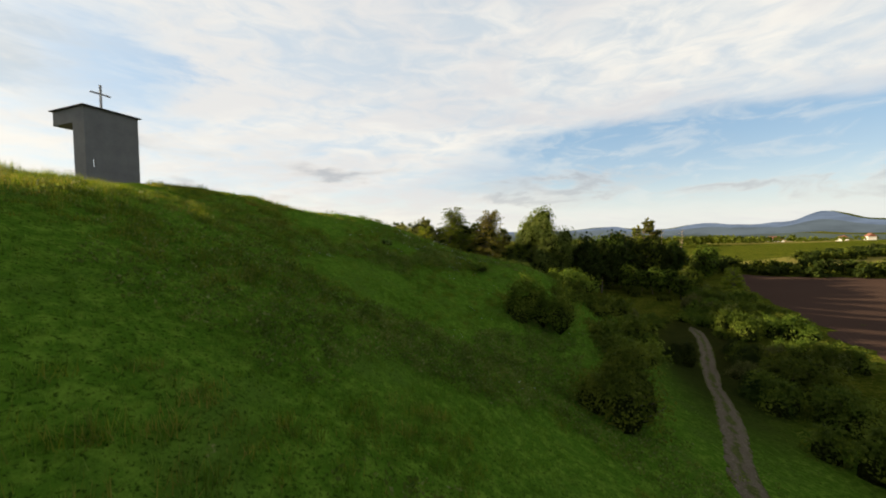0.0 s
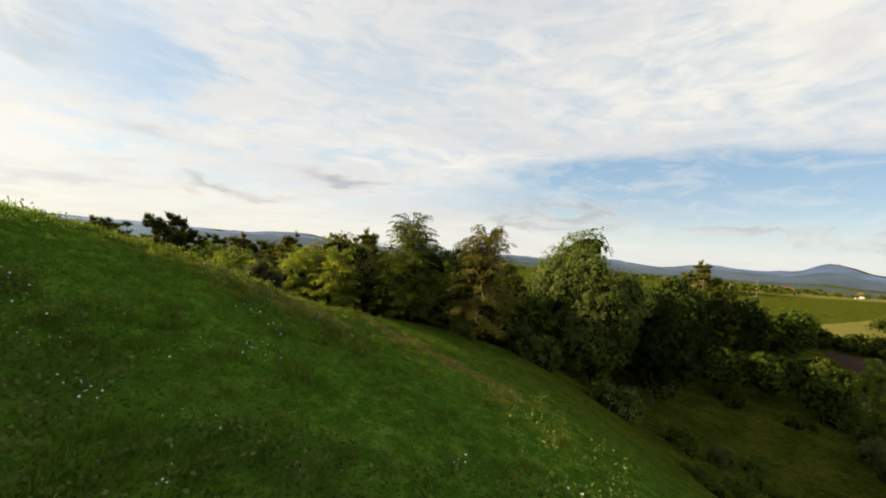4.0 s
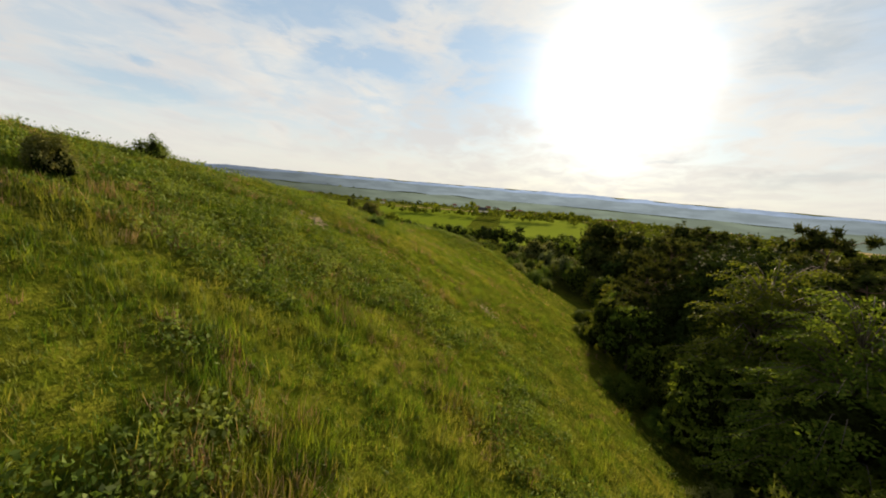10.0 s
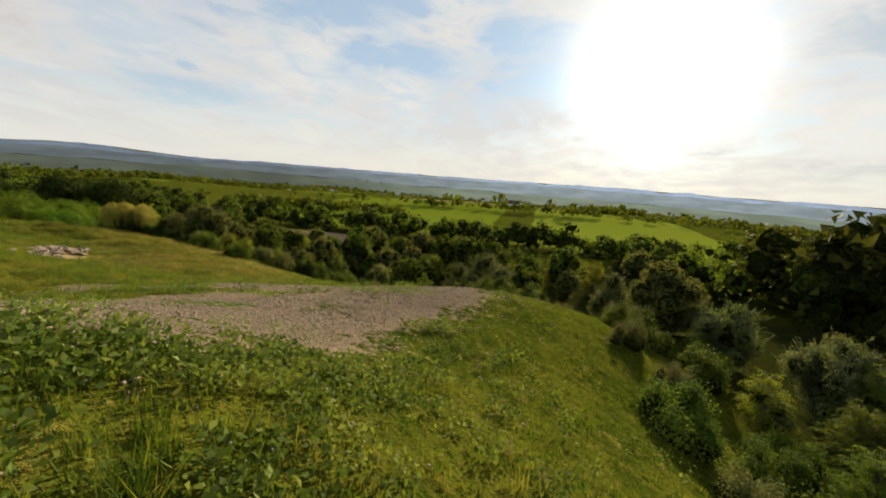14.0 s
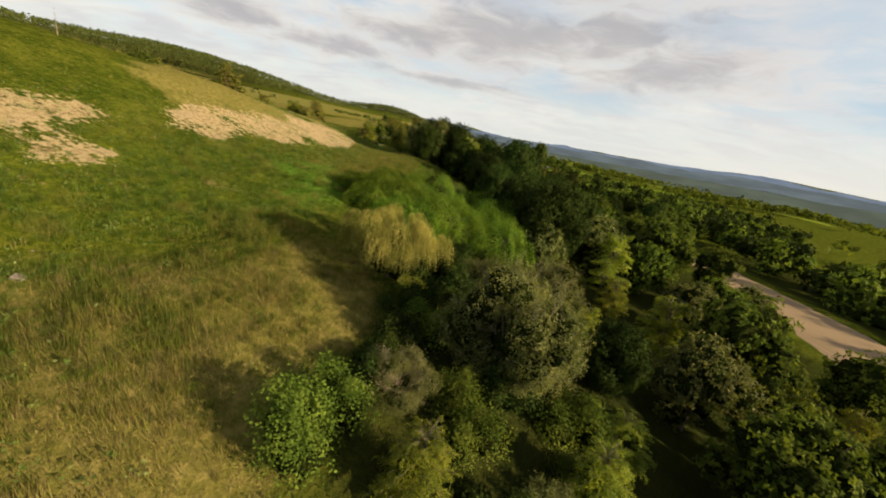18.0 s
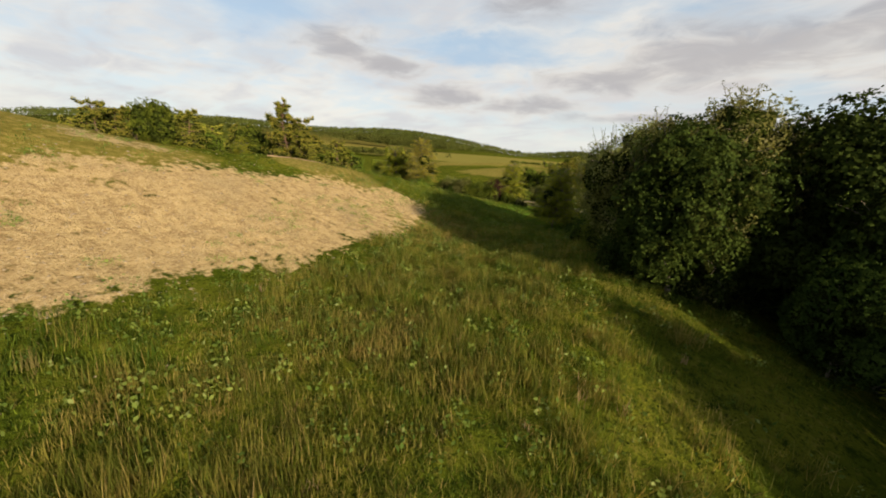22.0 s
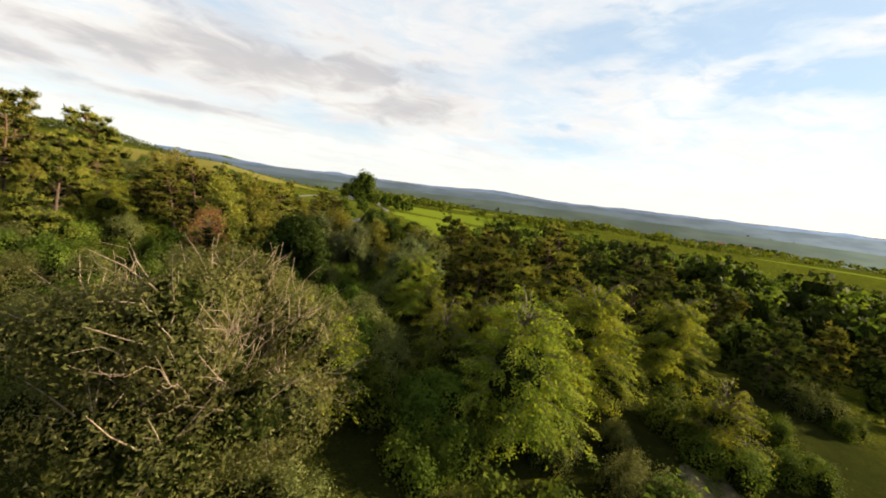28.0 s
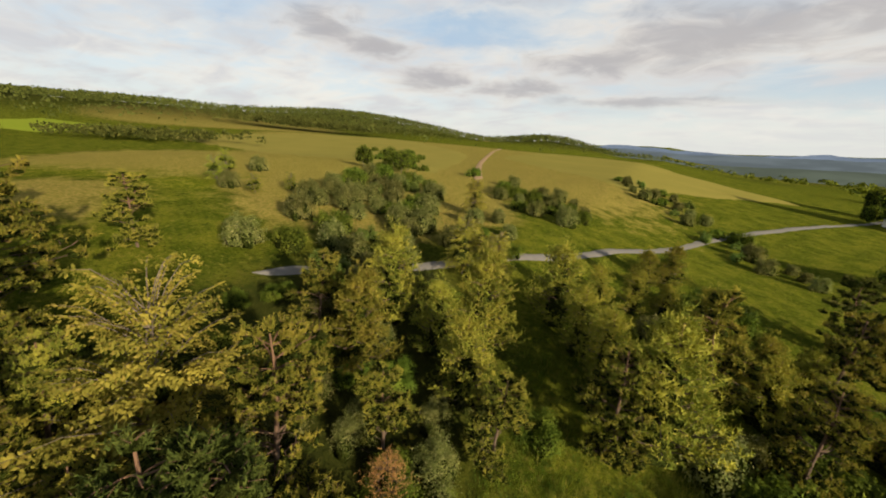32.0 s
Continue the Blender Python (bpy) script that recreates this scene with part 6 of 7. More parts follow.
for k, x, y, s in [("broad_c", -92, 86, 0.75), ("lime_tree", -98, 87, 0.9), ("broad_c", -103, 88, 0.75), ("lime_tree", -108, 88, 0.8), ("broad_c", -114, 87, 0.7), ("pine_dark", -96, 97, 1.05), ("broad_b", -106, 99, 0.9),
                   ("silver_willow", -122, 86, 0.85), ("silver_willow", -128, 84, 0.8), ("grey_willow", -134, 82, 0.85), ("silver_willow", -141, 80, 1.0), ("silver_willow", -137, 84, 0.95), ("shrub_lime", -112, 80.5, 0.9), ("shrub_a", -121, 79, 0.8)]:
    plant(k, x, y, s)
# hilltop bushes and saplings
for k, x, y, s in [("shrub_olive", -45.2, 53.6, 0.5), ("shrub_lime", -60, 47.6, 0.5), ("shrub_olive", -52.5, 51.2, 0.4), ("spruce", -95, 46.2, 0.27), ("shrub_a", -101, 44, 0.9), ("shrub_olive", -104, 41, 1.0), ("shrub_a", -98, 42, 0.8),
                   ("shrub_olive", -108, 38, 1.0), ("shrub_lime", -72, 56, 0.5), ("shrub_olive", -113, 36, 1.0), ("dead_tree", -102, -2, 0.22), ("twig_bush", -86, 8, 0.45), ("shrub_a", -92, 38, 0.5), ("shrub_olive", -87.2, 51.2, 0.75), ("shrub_olive", -89.5, 49.6, 0.6), ("shrub_a", -86, 48.4, 0.45), ("spruce", -88.6, 48.8, 0.17)]:
    plant(k, x, y, s)
# the wooded gully west of the hill
GULLY = []
for k, x, y, s in [("weeping", -143.0, 16.8, 0.88), ("willow_near", -150.2, 22.2, 0.86), ("willow_near", -154, 13, 0.7), ("shrub_near", -148.5, 25.5, 0.7), ("twig_bush", -145.5, 25.5, 0.4), ("shrub_near", -143.0, 28, 0.75), ("lime_near", -146.8, 29, 0.5), ("shrub_near", -142.0, 33.5, 0.6),
                   ("silver_willow", -137, 66, 0.9), ("silver_willow", -141, 63, 0.9), ("shrub_lime", -135, 70, 1.0), ("broad_c", -150, 55, 0.85), ("broad_c", -146, 70, 0.9), ("shrub_olive", -147, 34, 0.8),
                   ("broad_c", -159, -20, 0.95), ("grey_willow", -156, 0, 0.75), ("shrub_olive", -145, -12.6, 1.35), ("shrub_olive", -141, -16.5, 0.8), ("shrub_olive", -149, -15, 1.1), 
                   ("dark_near", -155.5, -34.5, 1.35), ("dark_near", -157, -41, 1.45), ("lime_near", -147, -40.2, 1.5), ("willow_near", -139.4, -40.5, 1.12), ("dark_near", -145.5, -37.5, 0.75), ("dark_near", -149.5, -33, 0.8), ("dark_near", -152.0, -21.5, 0.85), ("dark_near", -150.5, -27.5, 0.9), ("dark_near", -142.4, -45, 0.8), ("dark_near", -150, -44, 1.1), ("dark_near", -144.5, -46.5, 0.9), ("dark_near", -139.5, -49.5, 0.9),
                   ("grey_willow", -160, -12, 0.9), ("dark_near", -159.5, -12, 1.0), ("dark_near", -160.5, -19, 1.05), ("lime_tree", -166, -6, 1.2), ("lime_tree", -168, -30, 1.2), ("broad_c", -172, -8, 0.9)]:
    plant(k, x, y, s)
    GULLY.append((x, y))
scatter(RNG, (-157, 32, 5, 24, 0), 13, ["broad_near", "dark_near", "willow_near", "lime_near"], (0.45, 0.6), 4.6, GULLY)
scatter(RNG, (-174, 30, 11, 66, 0), 62, ["broad_c", "broad_a", "lime_tree", "grey_willow", "broad_c"], (0.7, 1.05), 4.4, GULLY)
scatter(RNG, (-168, -38, 16, 24, 0), 26, ["broad_b", "broad_c", "broad_a"], (0.75, 1.0), 4.6, GULLY)
scatter(RNG, (-147, 50, 4, 14, 0), 12, ["shrub_near", "shrub_near", "shrub_lime"], (0.45, 0.7), 2.6)
# the sunk corner past the sandy bank, and the scrub by the gate
for k, x, y, s in [("pine_a", -85.5, -54, 0.98), ("pine_b", -78, -58, 0.7), ("lime_tree", -90, -62, 0.9), ("lime_tree", -84, -64, 0.8), ("pine_b", -94, -72, 0.7), ("gold_tree", -102.5, -67.5, 1.2), ("lime_tree", -94, -70, 1.2), ("gold_tree", -97, -72, 0.9), ("shrub_a", -103, -67, 1.0), ("shrub_a", -107, -72, 1.1), ("shrub_b", -110, -68, 1.0),
                   ("purple_bush", -114.6, -69.4, 0.9), ("lime_near", -116.6, -70.6, 0.95), ("shrub_near", -111.5, -66.5, 0.55), ("lime_near", -128.8, -52.2, 0.92), ("willow_near", -136.4, -41.8, 0.96), ("broad_near", -134.5, -61, 0.86), ("broad_near", -137, -65.5, 0.85), ("broad_near", -136.5, -69, 0.7),
                   ("dark_near", -143.2, -55.5, 0.7), ("dark_near", -136.5, -51, 0.78), ("dark_near", -140, -46, 1.0), ("dark_near", -138.0, -45.0, 0.82), ("dark_near", -143.5, -35.5, 0.42), ("dark_near", -137.2, -47.0, 0.88), ("dark_near", -143.5, -41, 1.0), ("dark_near", -138.5, -36.6, 0.7), ("shrub_near", -135.6, -42.5, 0.8), ("shrub_near", -133.5, -49, 0.8), ("broad_near", -143.5, -75, 1.2), ("gold_tree", -140.5, -66, 0.75), ("broad_c", -146, -68, 0.95), ("dark_near", -150.5, -64, 1.28), ("broad_b", -150, -72, 0.95), ("grey_willow", -152, -80, 0.95),
                   ("shrub_olive", -123.3, -79.5, 1.25), ("shrub_olive", -129.5, -80.5, 1.15), ("shrub_a", -126, -84, 1.1), ("shrub_a", -132.5, -85, 1.0), ("shrub_olive", -119, -83, 1.2), ("shrub_lime", -115, -80, 1.0), ("shrub_a", -121, -88, 1.1),
                   ("pine_b", -124.5, -111.5, 1.12), ("pine_a", -119, -106, 0.75), ("broad_c", -113, -96, 0.8), ("broad_a", -109, -99, 0.65), ("broad_b", -116, -102, 0.7)]:
    plant(k, x, y, s)
scatter(RNG, (-60, -55, 26, 20, 0), 40, ["pine_b", "broad_c", "pine_b", "lime_tree"], (0.7, 1.0), 4.0)
scatter(EDGE, (-82, -60, 12, 6, 0), 16, ["broad_c", "lime_tree", "shrub_a", "pine_b"], (0.5, 0.8), 2.8, [(-85.5, -54)])
scatter(RNG, (-108, -69, 10, 2.2, -12), 11, ["shrub_a", "shrub_olive", "shrub_a"], (0.7, 1.1), 1.8)
scatter(RNG, (-118, -82, 10, 4, -10), 14, ["shrub_olive", "shrub_a", "shrub_olive"], (0.7, 1.15), 2.2)
scatter(RNG, (-128, -92, 10, 6, -30), 16, ["shrub_olive", "shrub_a", "lime_tree", "pine_fine"], (0.6, 0.9), 2.8)
scatter(RNG, (-86, -76, 9, 5, 0), 5, ["shrub_a", "lime_tree", "pine_b"], (0.5, 0.8), 3.0)
# scrub and pines along the last stretch
LAST = [(-133, -85), (-139, -92), (-144, -100), (-148, -108)]
# the dark_near trees near (-182, -176) are added to shade the slope below
for k, x, y, s in [("twig_bush", -138.8, -103.5, 1.05), ("twig_bush", -135.5, -95.8, 0.55), ("lime_near", -149.5, -101.5, 1.0), ("lime_near", -154.5, -103.0, 1.05), ("lime_near", -163, -103, 0.95), ("lime_bush", -158, -97.5, 1.0), ("shrub_a", -143, -95.5, 0.8), ("shrub_a", -147.5, -97.5, 0.95),
                   ("shrub_b", -151, -95, 1.1), ("shrub_lime", -141.5, -92.8, 0.7), ("pine_fine", -154.5, -112, 0.8), ("pine_fine", -160, -110, 0.85), ("pine_b", -161.5, -86.5, 0.8), ("pine_a", -168, -86, 0.8), ("broad_c", -157, -84, 0.75),
                   ("dark_near", -142.8, -114.5, 0.5), ("rust_pine", -138.3, -117, 0.95), ("pine_fine", -126.5, -147.5, 1.3), ("pine_b", -122, -141, 1.05), ("pine_a", -118, -147, 0.95), ("pine_fine", -171.0, -118.5, 1.05), ("young_pine", -149.3, -129, 1.1),
                   ("young_pine", -152.4, -127.2, 1.05), ("young_pine", -141.2, -129.2, 1.2), ("young_pine", -139, -124, 1.1), ("silver_willow", -148.5, -121.5, 0.85), ("silver_willow", -152.5, -119.0, 0.8), ("silver_willow", -155.5, -121.5, 0.8), ("grey_willow", -156, -123, 0.75), ("silver_willow", -145.5, -122, 0.85), ("young_pine", -145, -125, 0.9),
                   ("pine_fine", -131.0, -156.5, 0.8), ("shoot_tree", -133.2, -161.4, 1.1), ("pine_fine", -141.0, -161.5, 0.75), ("pine_fine", -142.4, -150.2, 1.05), ("pine_fine", -136.6, -163.6, 0.98), ("young_pine", -144.0, -152.8, 1.6), ("lime_near", -137.0, -157.0, 1.0),
                   ("young_pine", -131.8, -176.5, 1.35), ("young_pine", -138.5, -178, 1.4), ("young_pine", -141.8, -185.3, 1.3), ("young_pine", -149.6, -178.0, 1.6), ("pine_a", -152, -184, 0.85), ("pine_dark", -165.7, -205, 0.62), ("pine_dark", -168.5, -202, 0.55),
                   ("lime_tree", -177, -166, 1.25), ("shrub_olive", -170, -162, 1.1), ("pine_fine", -110, -169, 0.75), ("shrub_olive", -114, -175.5, 1.1), ("pine_fine", -103, -162, 0.8), ("shrub_a", -117.5, -179, 0.9), ("shrub_olive", -167, -165, 1.0), ("pine_fine", -124, -158, 1.1), ("pine_b", -116, -160, 0.95), ("linden", -207, -297, 0.88), ("dark_near", -172.5, -180.5, 0.42), ("dark_near", -168.5, -175.5, 0.45), ("dark_near", -175.5, -185, 0.4), ("dark_near", -171, -186.5, 0.42), ("dark_near", -181, -176, 0.85), ("dark_near", -184, -180.5, 0.85), ("dark_near", -181, -171, 0.7), ("pine_fine", -160, -190, 1.0), ("pine_fine", -166, -195, 1.0), ("pine_fine", -157, -181, 0.85), ("pine_fine", -164, -184, 0.8), ("shrub_olive", -168, -188, 1.2), ("shrub_a", -154, -196, 1.2)]:
    plant(k, x, y, s)
    LAST.append((x, y))
scatter(RNG, (-134, -140, 9, 20, 0), 26, ["pine_fine", "shrub_a", "pine_fine", "lime_tree", "shrub_olive", "young_pine"], (0.6, 0.85), 3.0, LAST)
scatter(RNG, (-114, -130, 9, 26, 0), 24, ["pine_fine", "pine_b", "lime_tree", "shrub_a", "shrub_olive"], (0.6, 0.9), 3.4, LAST)
scatter(RNG, (-178, -118, 18, 24, 0), 44, ["pine_a", "broad_c", "lime_tree", "pine_dark", "broad_a"], (0.42, 0.66), 4.2, LAST)
scatter(RNG, (-152, -194, 6, 14, 20), 16, ["shrub_olive", "young_pine", "shrub_a"], (0.7, 1.1), 2.6, LAST)
scatter(RNG, (-130, -196, 4, 12, 25), 14, ["shrub_a", "shrub_olive", "gold_tree"], (0.5, 0.9), 2.6, LAST)
scatter(RNG, (-187, -178, 19, 10, 0), 26, ["lime_tree", "shrub_olive", "shrub_a", "shrub_olive", "broad_c"], (0.6, 1.0), 3.2, LAST)
scatter(RNG, (-124, -152, 11, 13, 0), 14, ["pine_fine", "lime_tree", "pine_fine", "shrub_a"], (0.6, 0.9), 3.2, LAST)
scatter(RNG, (-152, -186, 9, 9, 0), 12, ["young_pine", "shrub_olive", "young_pine", "shrub_a"], (0.7, 1.1), 2.4, LAST)
scatter(RNG, (-171, -168, 8, 7, 0), 12, ["shrub_olive", "shrub_a"], (0.6, 0.85), 2.6, LAST)
scatter(RNG, (-194, -150, 14, 16, 0), 26, ["pine_a", "pine_dark", "broad_b", "broad_c"], (0.5, 0.75), 4.0, LAST)
scatter(RNG, (-112, -198, 10, 24, 30), 42, ["shrub_a", "shrub_olive", "shrub_olive", "shrub_olive", "shrub_lime"], (0.7, 1.2), 3.2, LAST)
scatter(RNG, (-128, -226, 8, 16, 30), 22, ["shrub_a", "shrub_olive", "shrub_olive"], (0.6, 1.1), 3.2, LAST)
scatter(RNG, (-152, -256, 6, 34, 30), 30, ["shrub_a", "shrub_olive", "shrub_olive", "shrub_lime"], (0.6, 1.1), 3.0, LAST)
scatter(RNG, (-88, -228, 12, 10, 30), 8, ["shrub_a", "broad_c"], (0.6, 1.0), 4.0, LAST)
scatter(RNG, (-186, -222, 6, 26, 10), 12, ["shrub_a", "broad_c", "shrub_lime"], (0.6, 1.0), 3.4, LAST)
scatter(RNG, (-216, -305, 14, 30, 25), 18, ["broad_c", "broad_a"], (0.6, 1.0), 5.0, LAST)
scatter(RNG, (-60, -270, 60, 14, -35), 12, ["shrub_a", "shrub_a"], (0.8, 1.3), 6.0, LAST)
scatter(RNG, (-90, -190, 14, 8, 0), 6, ["shrub_olive", "lime_bush"], (0.7, 1.1), 4.0, LAST)


BUSHES = np.random.default_rng(58)
for region, count in (((-138, -102, 20, 11, -40), 46), ((-133, -130, 12, 32, 0), 48), ((-149, -117, 8, 9, 0), 14), ((-131, -169, 10, 17, 15), 40), ((-162, -104, 16, 10, 0), 26), ((-166, -130, 9, 26, -12), 26), ((-171, -181, 6, 8, -20), 10), ((-118, 77, 20, 4, -8), 16), ((-136, 69, 4, 9, 40), 9), ((-60, 76, 34, 3, -8), 20), ((44, 52, 6, 30, -32), 14)):
    scatter(BUSHES, region, count, ["scrub_green", "scrub_olive", "scrub_green"], (0.55, 1.0), 2.0, [(-133, -85), (-139, -92), (-144, -100), (-148, -108), (-150, -117), (-141, -90)])
for region, count in (((-154, -8, 8, 26, 0), 44), ((-150, 30, 6, 24, 0), 34), ((-146, -54, 9, 16, 10), 34), ((-138, -50, 7, 5, 10), 12), ((-137.5, -43, 3.6, 7, 12), 12), ((-135.5, -60, 5.5, 4.5, 0), 10), ((30, 40, 4, 22, -32), 16)):
    scatter(BUSHES, region, count, ["scrub_dark", "scrub_green", "scrub_dark", "scrub_olive"], (0.6, 1.1), 2.0, [(-131, -38), (-126, -48)])
for k, x, y, s in [("young_pine", -133.4, -171.5, 1.2), ("pine_fine", -137.6, -168.6, 0.6), ("young_pine", -139.6, -173.6, 1.1), ("pine_fine", -129.0, -172.0, 0.7), ("rust_pine", -139.6, -166.6, 0.75), ("pine_fine", -147.6, -176.4, 0.8), ("young_pine", -136.2, -176.0, 1.0), ("pine_fine", -142.4, -171.6, 0.62), ("scrub_olive", -140.6, -169.4, 0.9), ("scrub_green", -144.0, -174.6, 0.8), ("scrub_green", -141.6, -167.0, 0.8)]:
    plant(k, x, y, s)
scatter(BUSHES, (-137, -140, 8, 14, 0), 26, ["scrub_green", "scrub_olive", "pine_fine"], (0.55, 0.9), 2.2, [(-150, -142)])
scatter(BUSHES, (-146, -108, 5, 7, 0), 14, ["scrub_green", "scrub_olive", "lime_bush"], (0.7, 1.1), 1.9, [(-144, -100), (-148, -108), (-138.8, -103.5)])
scatter(BUSHES, (-154, -110, 6, 5, 0), 7, ["pine_fine", "lime_near", "pine_fine"], (0.6, 0.8), 3.4, [(-144, -100), (-148, -108)])


# ---- far woods, hedges and thickets ----
def thicket(name, seed, areas, kinds, label, gap):
    """Closed woodland behind the nearest trees, one mesh for each kind of leaf."""
    rng = np.random.default_rng(seed)
    for leaf, h, w, share in kinds:
        leaves, outs, mids, rads, put = [], [], [], [], []
        for a, b, c, d, t, count in areas:
            ca, sa = math.cos(radians(t)), math.sin(radians(t))
            for k in range(int(count * share * 3)):
                if len(put) > 4000:
                    break
                u, v = rng.uniform(-1, 1, 2)
                x, y = a + u * c * ca - v * d * sa, b + u * c * sa + v * d * ca
                if u * u + v * v > 1 or any((x - p) ** 2 + (y - q) ** 2 < gap * gap for p, q in put):
                    continue
                put.append((x, y))
                s = rng.uniform(0.75, 1.12)
                z = ground_at(x, y)
                for j in range(4):
                    o = rng.normal(size=3) * np.array([w * 0.17, w * 0.17, h * 0.13])
                    mid = np.array([x, y, z + h * s * (0.34 + 0.12 * j)]) + o
                    r = np.array([w * 0.36, w * 0.36, h * 0.24]) * s * (1.1 - 0.14 * j)
                    mids.append(mid), rads.append(r * 0.8)
                    q = rng.normal(size=(26, 3))
                    q /= np.linalg.norm(q, axis=1)[:, None]
                    leaves.append(mid + q * r), outs.append(q)
        v = leaf_tris(rng, np.repeat(np.concatenate(leaves), 3, 0), 0.3, 0.85, 0.62, np.repeat(np.concatenate(outs), 3, 0))
        ob = new(name, crown_mesh(name, v, LEAF[leaf], inner_mass(rng, mids, rads)))
        tagged(ob, label, "woodland", kind="stuff")


thicket("wood_interior", 21, [(-30, 102, 70, 18, -4, 90), (14, 100, 26, 16, 10, 24), (-118, 106, 34, 14, 0, 36)], [("needle_dark", 11.5, 7, 0.6), ("dark", 10, 7, 0.45)], "shaded mixed wood closing behind the hill", 4.2)
thicket("gully_wood", 22, [(-222, 34, 9, 112, 0, 66), (-150, 116, 66, 14, 12, 36), (-216, -118, 28, 52, 0, 64), (-226, -178, 13, 26, -20, 22), (-268, -150, 34, 44, 0, 60), (-206, -176, 9, 16, 0, 16)], [("dark", 9, 7.5, 0.35), ("broad", 8, 7, 0.75)], "dense trees in the wooded gully", 4.6)
thicket("field_hedge", 23, [(84, 124, 42, 6, 32, 40), (122, 112, 28, 5, -32, 24), (140, 40, 6, 62, 0, 40), (220, 182, 74, 8, 25, 50)], [("dark", 5, 6, 0.6), ("broad", 4.5, 6, 0.5)], "low line of trees along the ploughed field", 4.0)


def far_woods(name, seed, places, leaf, label, card=2.2, per=14):
    """Many distant crowns in one mesh: x, y, height, width."""
    rng = np.random.default_rng(seed)
    P = np.asarray(places, float)
    P = P[~((P[:, 0] > -235) & (P[:, 0] < 75) & (P[:, 1] > -215) & (P[:, 1] < 150))]
    z = land(P[:, 0], P[:, 1])
    k = per
    c = np.repeat(np.c_[P[:, 0], P[:, 1], z], k, 0)
    h, w = np.repeat(P[:, 2], k), np.repeat(P[:, 3], k)
    q = rng.normal(size=(len(c), 3))
    q /= np.linalg.norm(q, axis=1)[:, None]
    q[:, 2] = np.abs(q[:, 2]) * 1.1 - 0.15
    c = c + np.c_[q[:, 0] * w / 2, q[:, 1] * w / 2, h * (0.45 + 0.5 * q[:, 2])]
    v = leaf_quads(rng, c, 0.3, 1.0, 0.8, 0.1)
    s = np.repeat(w * 0.42 * card / 2.2, 4)[:, None]
    mid = np.repeat(v.reshape(-1, 4, 3).mean(1), 4, 0)
    v = mid + (v - mid) * s
    ob = new(name, crown_mesh(name, v, LEAF[leaf]))
    return tagged(ob, label, "woodland", kind="stuff")


def places_in(rng, count, region, h, w):
    a, b, c, d, t = region
    ca, sa = math.cos(radians(t)), math.sin(radians(t))
    u = rng.normal(size=(count, 2)) * 0.5
    x, y = a + u[:, 0] * c * ca - u[:, 1] * d * sa, b + u[:, 0] * c * sa + u[:, 1] * d * ca
    s = rng.uniform(0.75, 1.2, count)
    return np.c_[x, y, h * s, w * s]


FR = np.random.default_rng(77)
def clear_of(places, x, y, r):
    return places[np.hypot(places[:, 0] - x, places[:, 1] - y) > r]


hill = np.concatenate([places_in(FR, 2800, (520, -780, 330, 290, 0), 11, 7), places_in(FR, 2000, (720, -380, 330, 240, 0), 11, 7), places_in(FR, 500, (60, -880, 110, 120, 0), 11, 7), places_in(FR, 700, (960, 60, 320, 300, 0), 12, 9), places_in(FR, 500, (130, -1110, 220, 110, 0), 13, 9)])
hill = np.concatenate([hill, hill + FR.normal(size=hill.shape) * np.array([25, 25, 0.5, 0.5]), hill + FR.normal(size=hill.shape) * np.array([40, 40, 0.5, 0.5])])
far_woods("forest", 1, hill, "far_wood", "dark conifer forest covering the rounded hill", 1.5, 8)
edge = np.concatenate([places_in(FR, 260, (250, -470, 110, 26, 35), 15, 7), places_in(FR, 140, (90, -240, 60, 20, 20), 6, 5), places_in(FR, 160, (-20, -120, 60, 50, 0), 11, 7), places_in(FR, 120, (150, -120, 90, 60, 0), 12, 7)])
edge = clear_of(edge, -120, -120, 150)
far_woods("forest_edge", 2, edge, "far_wood", "sunlit edge of the pine forest", 1.3, 30)
rows_w = np.concatenate([places_in(FR, 90, (-300, -40, 8, 60, 0), 7, 7), places_in(FR, 60, (-400, 60, 6, 150, 3), 7, 7), places_in(FR, 170, (-540, 190, 90, 22, 12), 9, 8), places_in(FR, 260, (-420, 330, 170, 60, 10), 10, 9),
                         places_in(FR, 160, (-360, 520, 200, 60, -20), 10, 9), places_in(FR, 120, (-420, -330, 120, 24, 10), 9, 8), places_in(FR, 120, (-330, -470, 90, 30, 20), 10, 9), places_in(FR, 160, (-640, -330, 200, 40, -15), 10, 9)])
far_woods("hedgerow_trees", 3, rows_w, "broad", "hedgerow trees and copses along the valley fields", 1.9, 18)
vall = np.concatenate([places_in(FR, 1100, (-1250, 500, 700, 420, -25), 11, 13), places_in(FR, 500, (-1500, -500, 600, 350, 20), 11, 14), places_in(FR, 380, (-500, 1500, 700, 260, 20), 11, 14), places_in(FR, 300, (-700, -1300, 600, 260, 0), 11, 14),
                       places_in(FR, 380, (700, 900, 500, 260, 30), 10, 12), places_in(FR, 200, (320, 420, 220, 30, 38), 9, 9), places_in(FR, 130, (520, 260, 200, 18, 28), 8, 8)])
far_woods("valley_woods", 4, vall, "broad", "woods and trees across the wide valley", 2.2, 12)


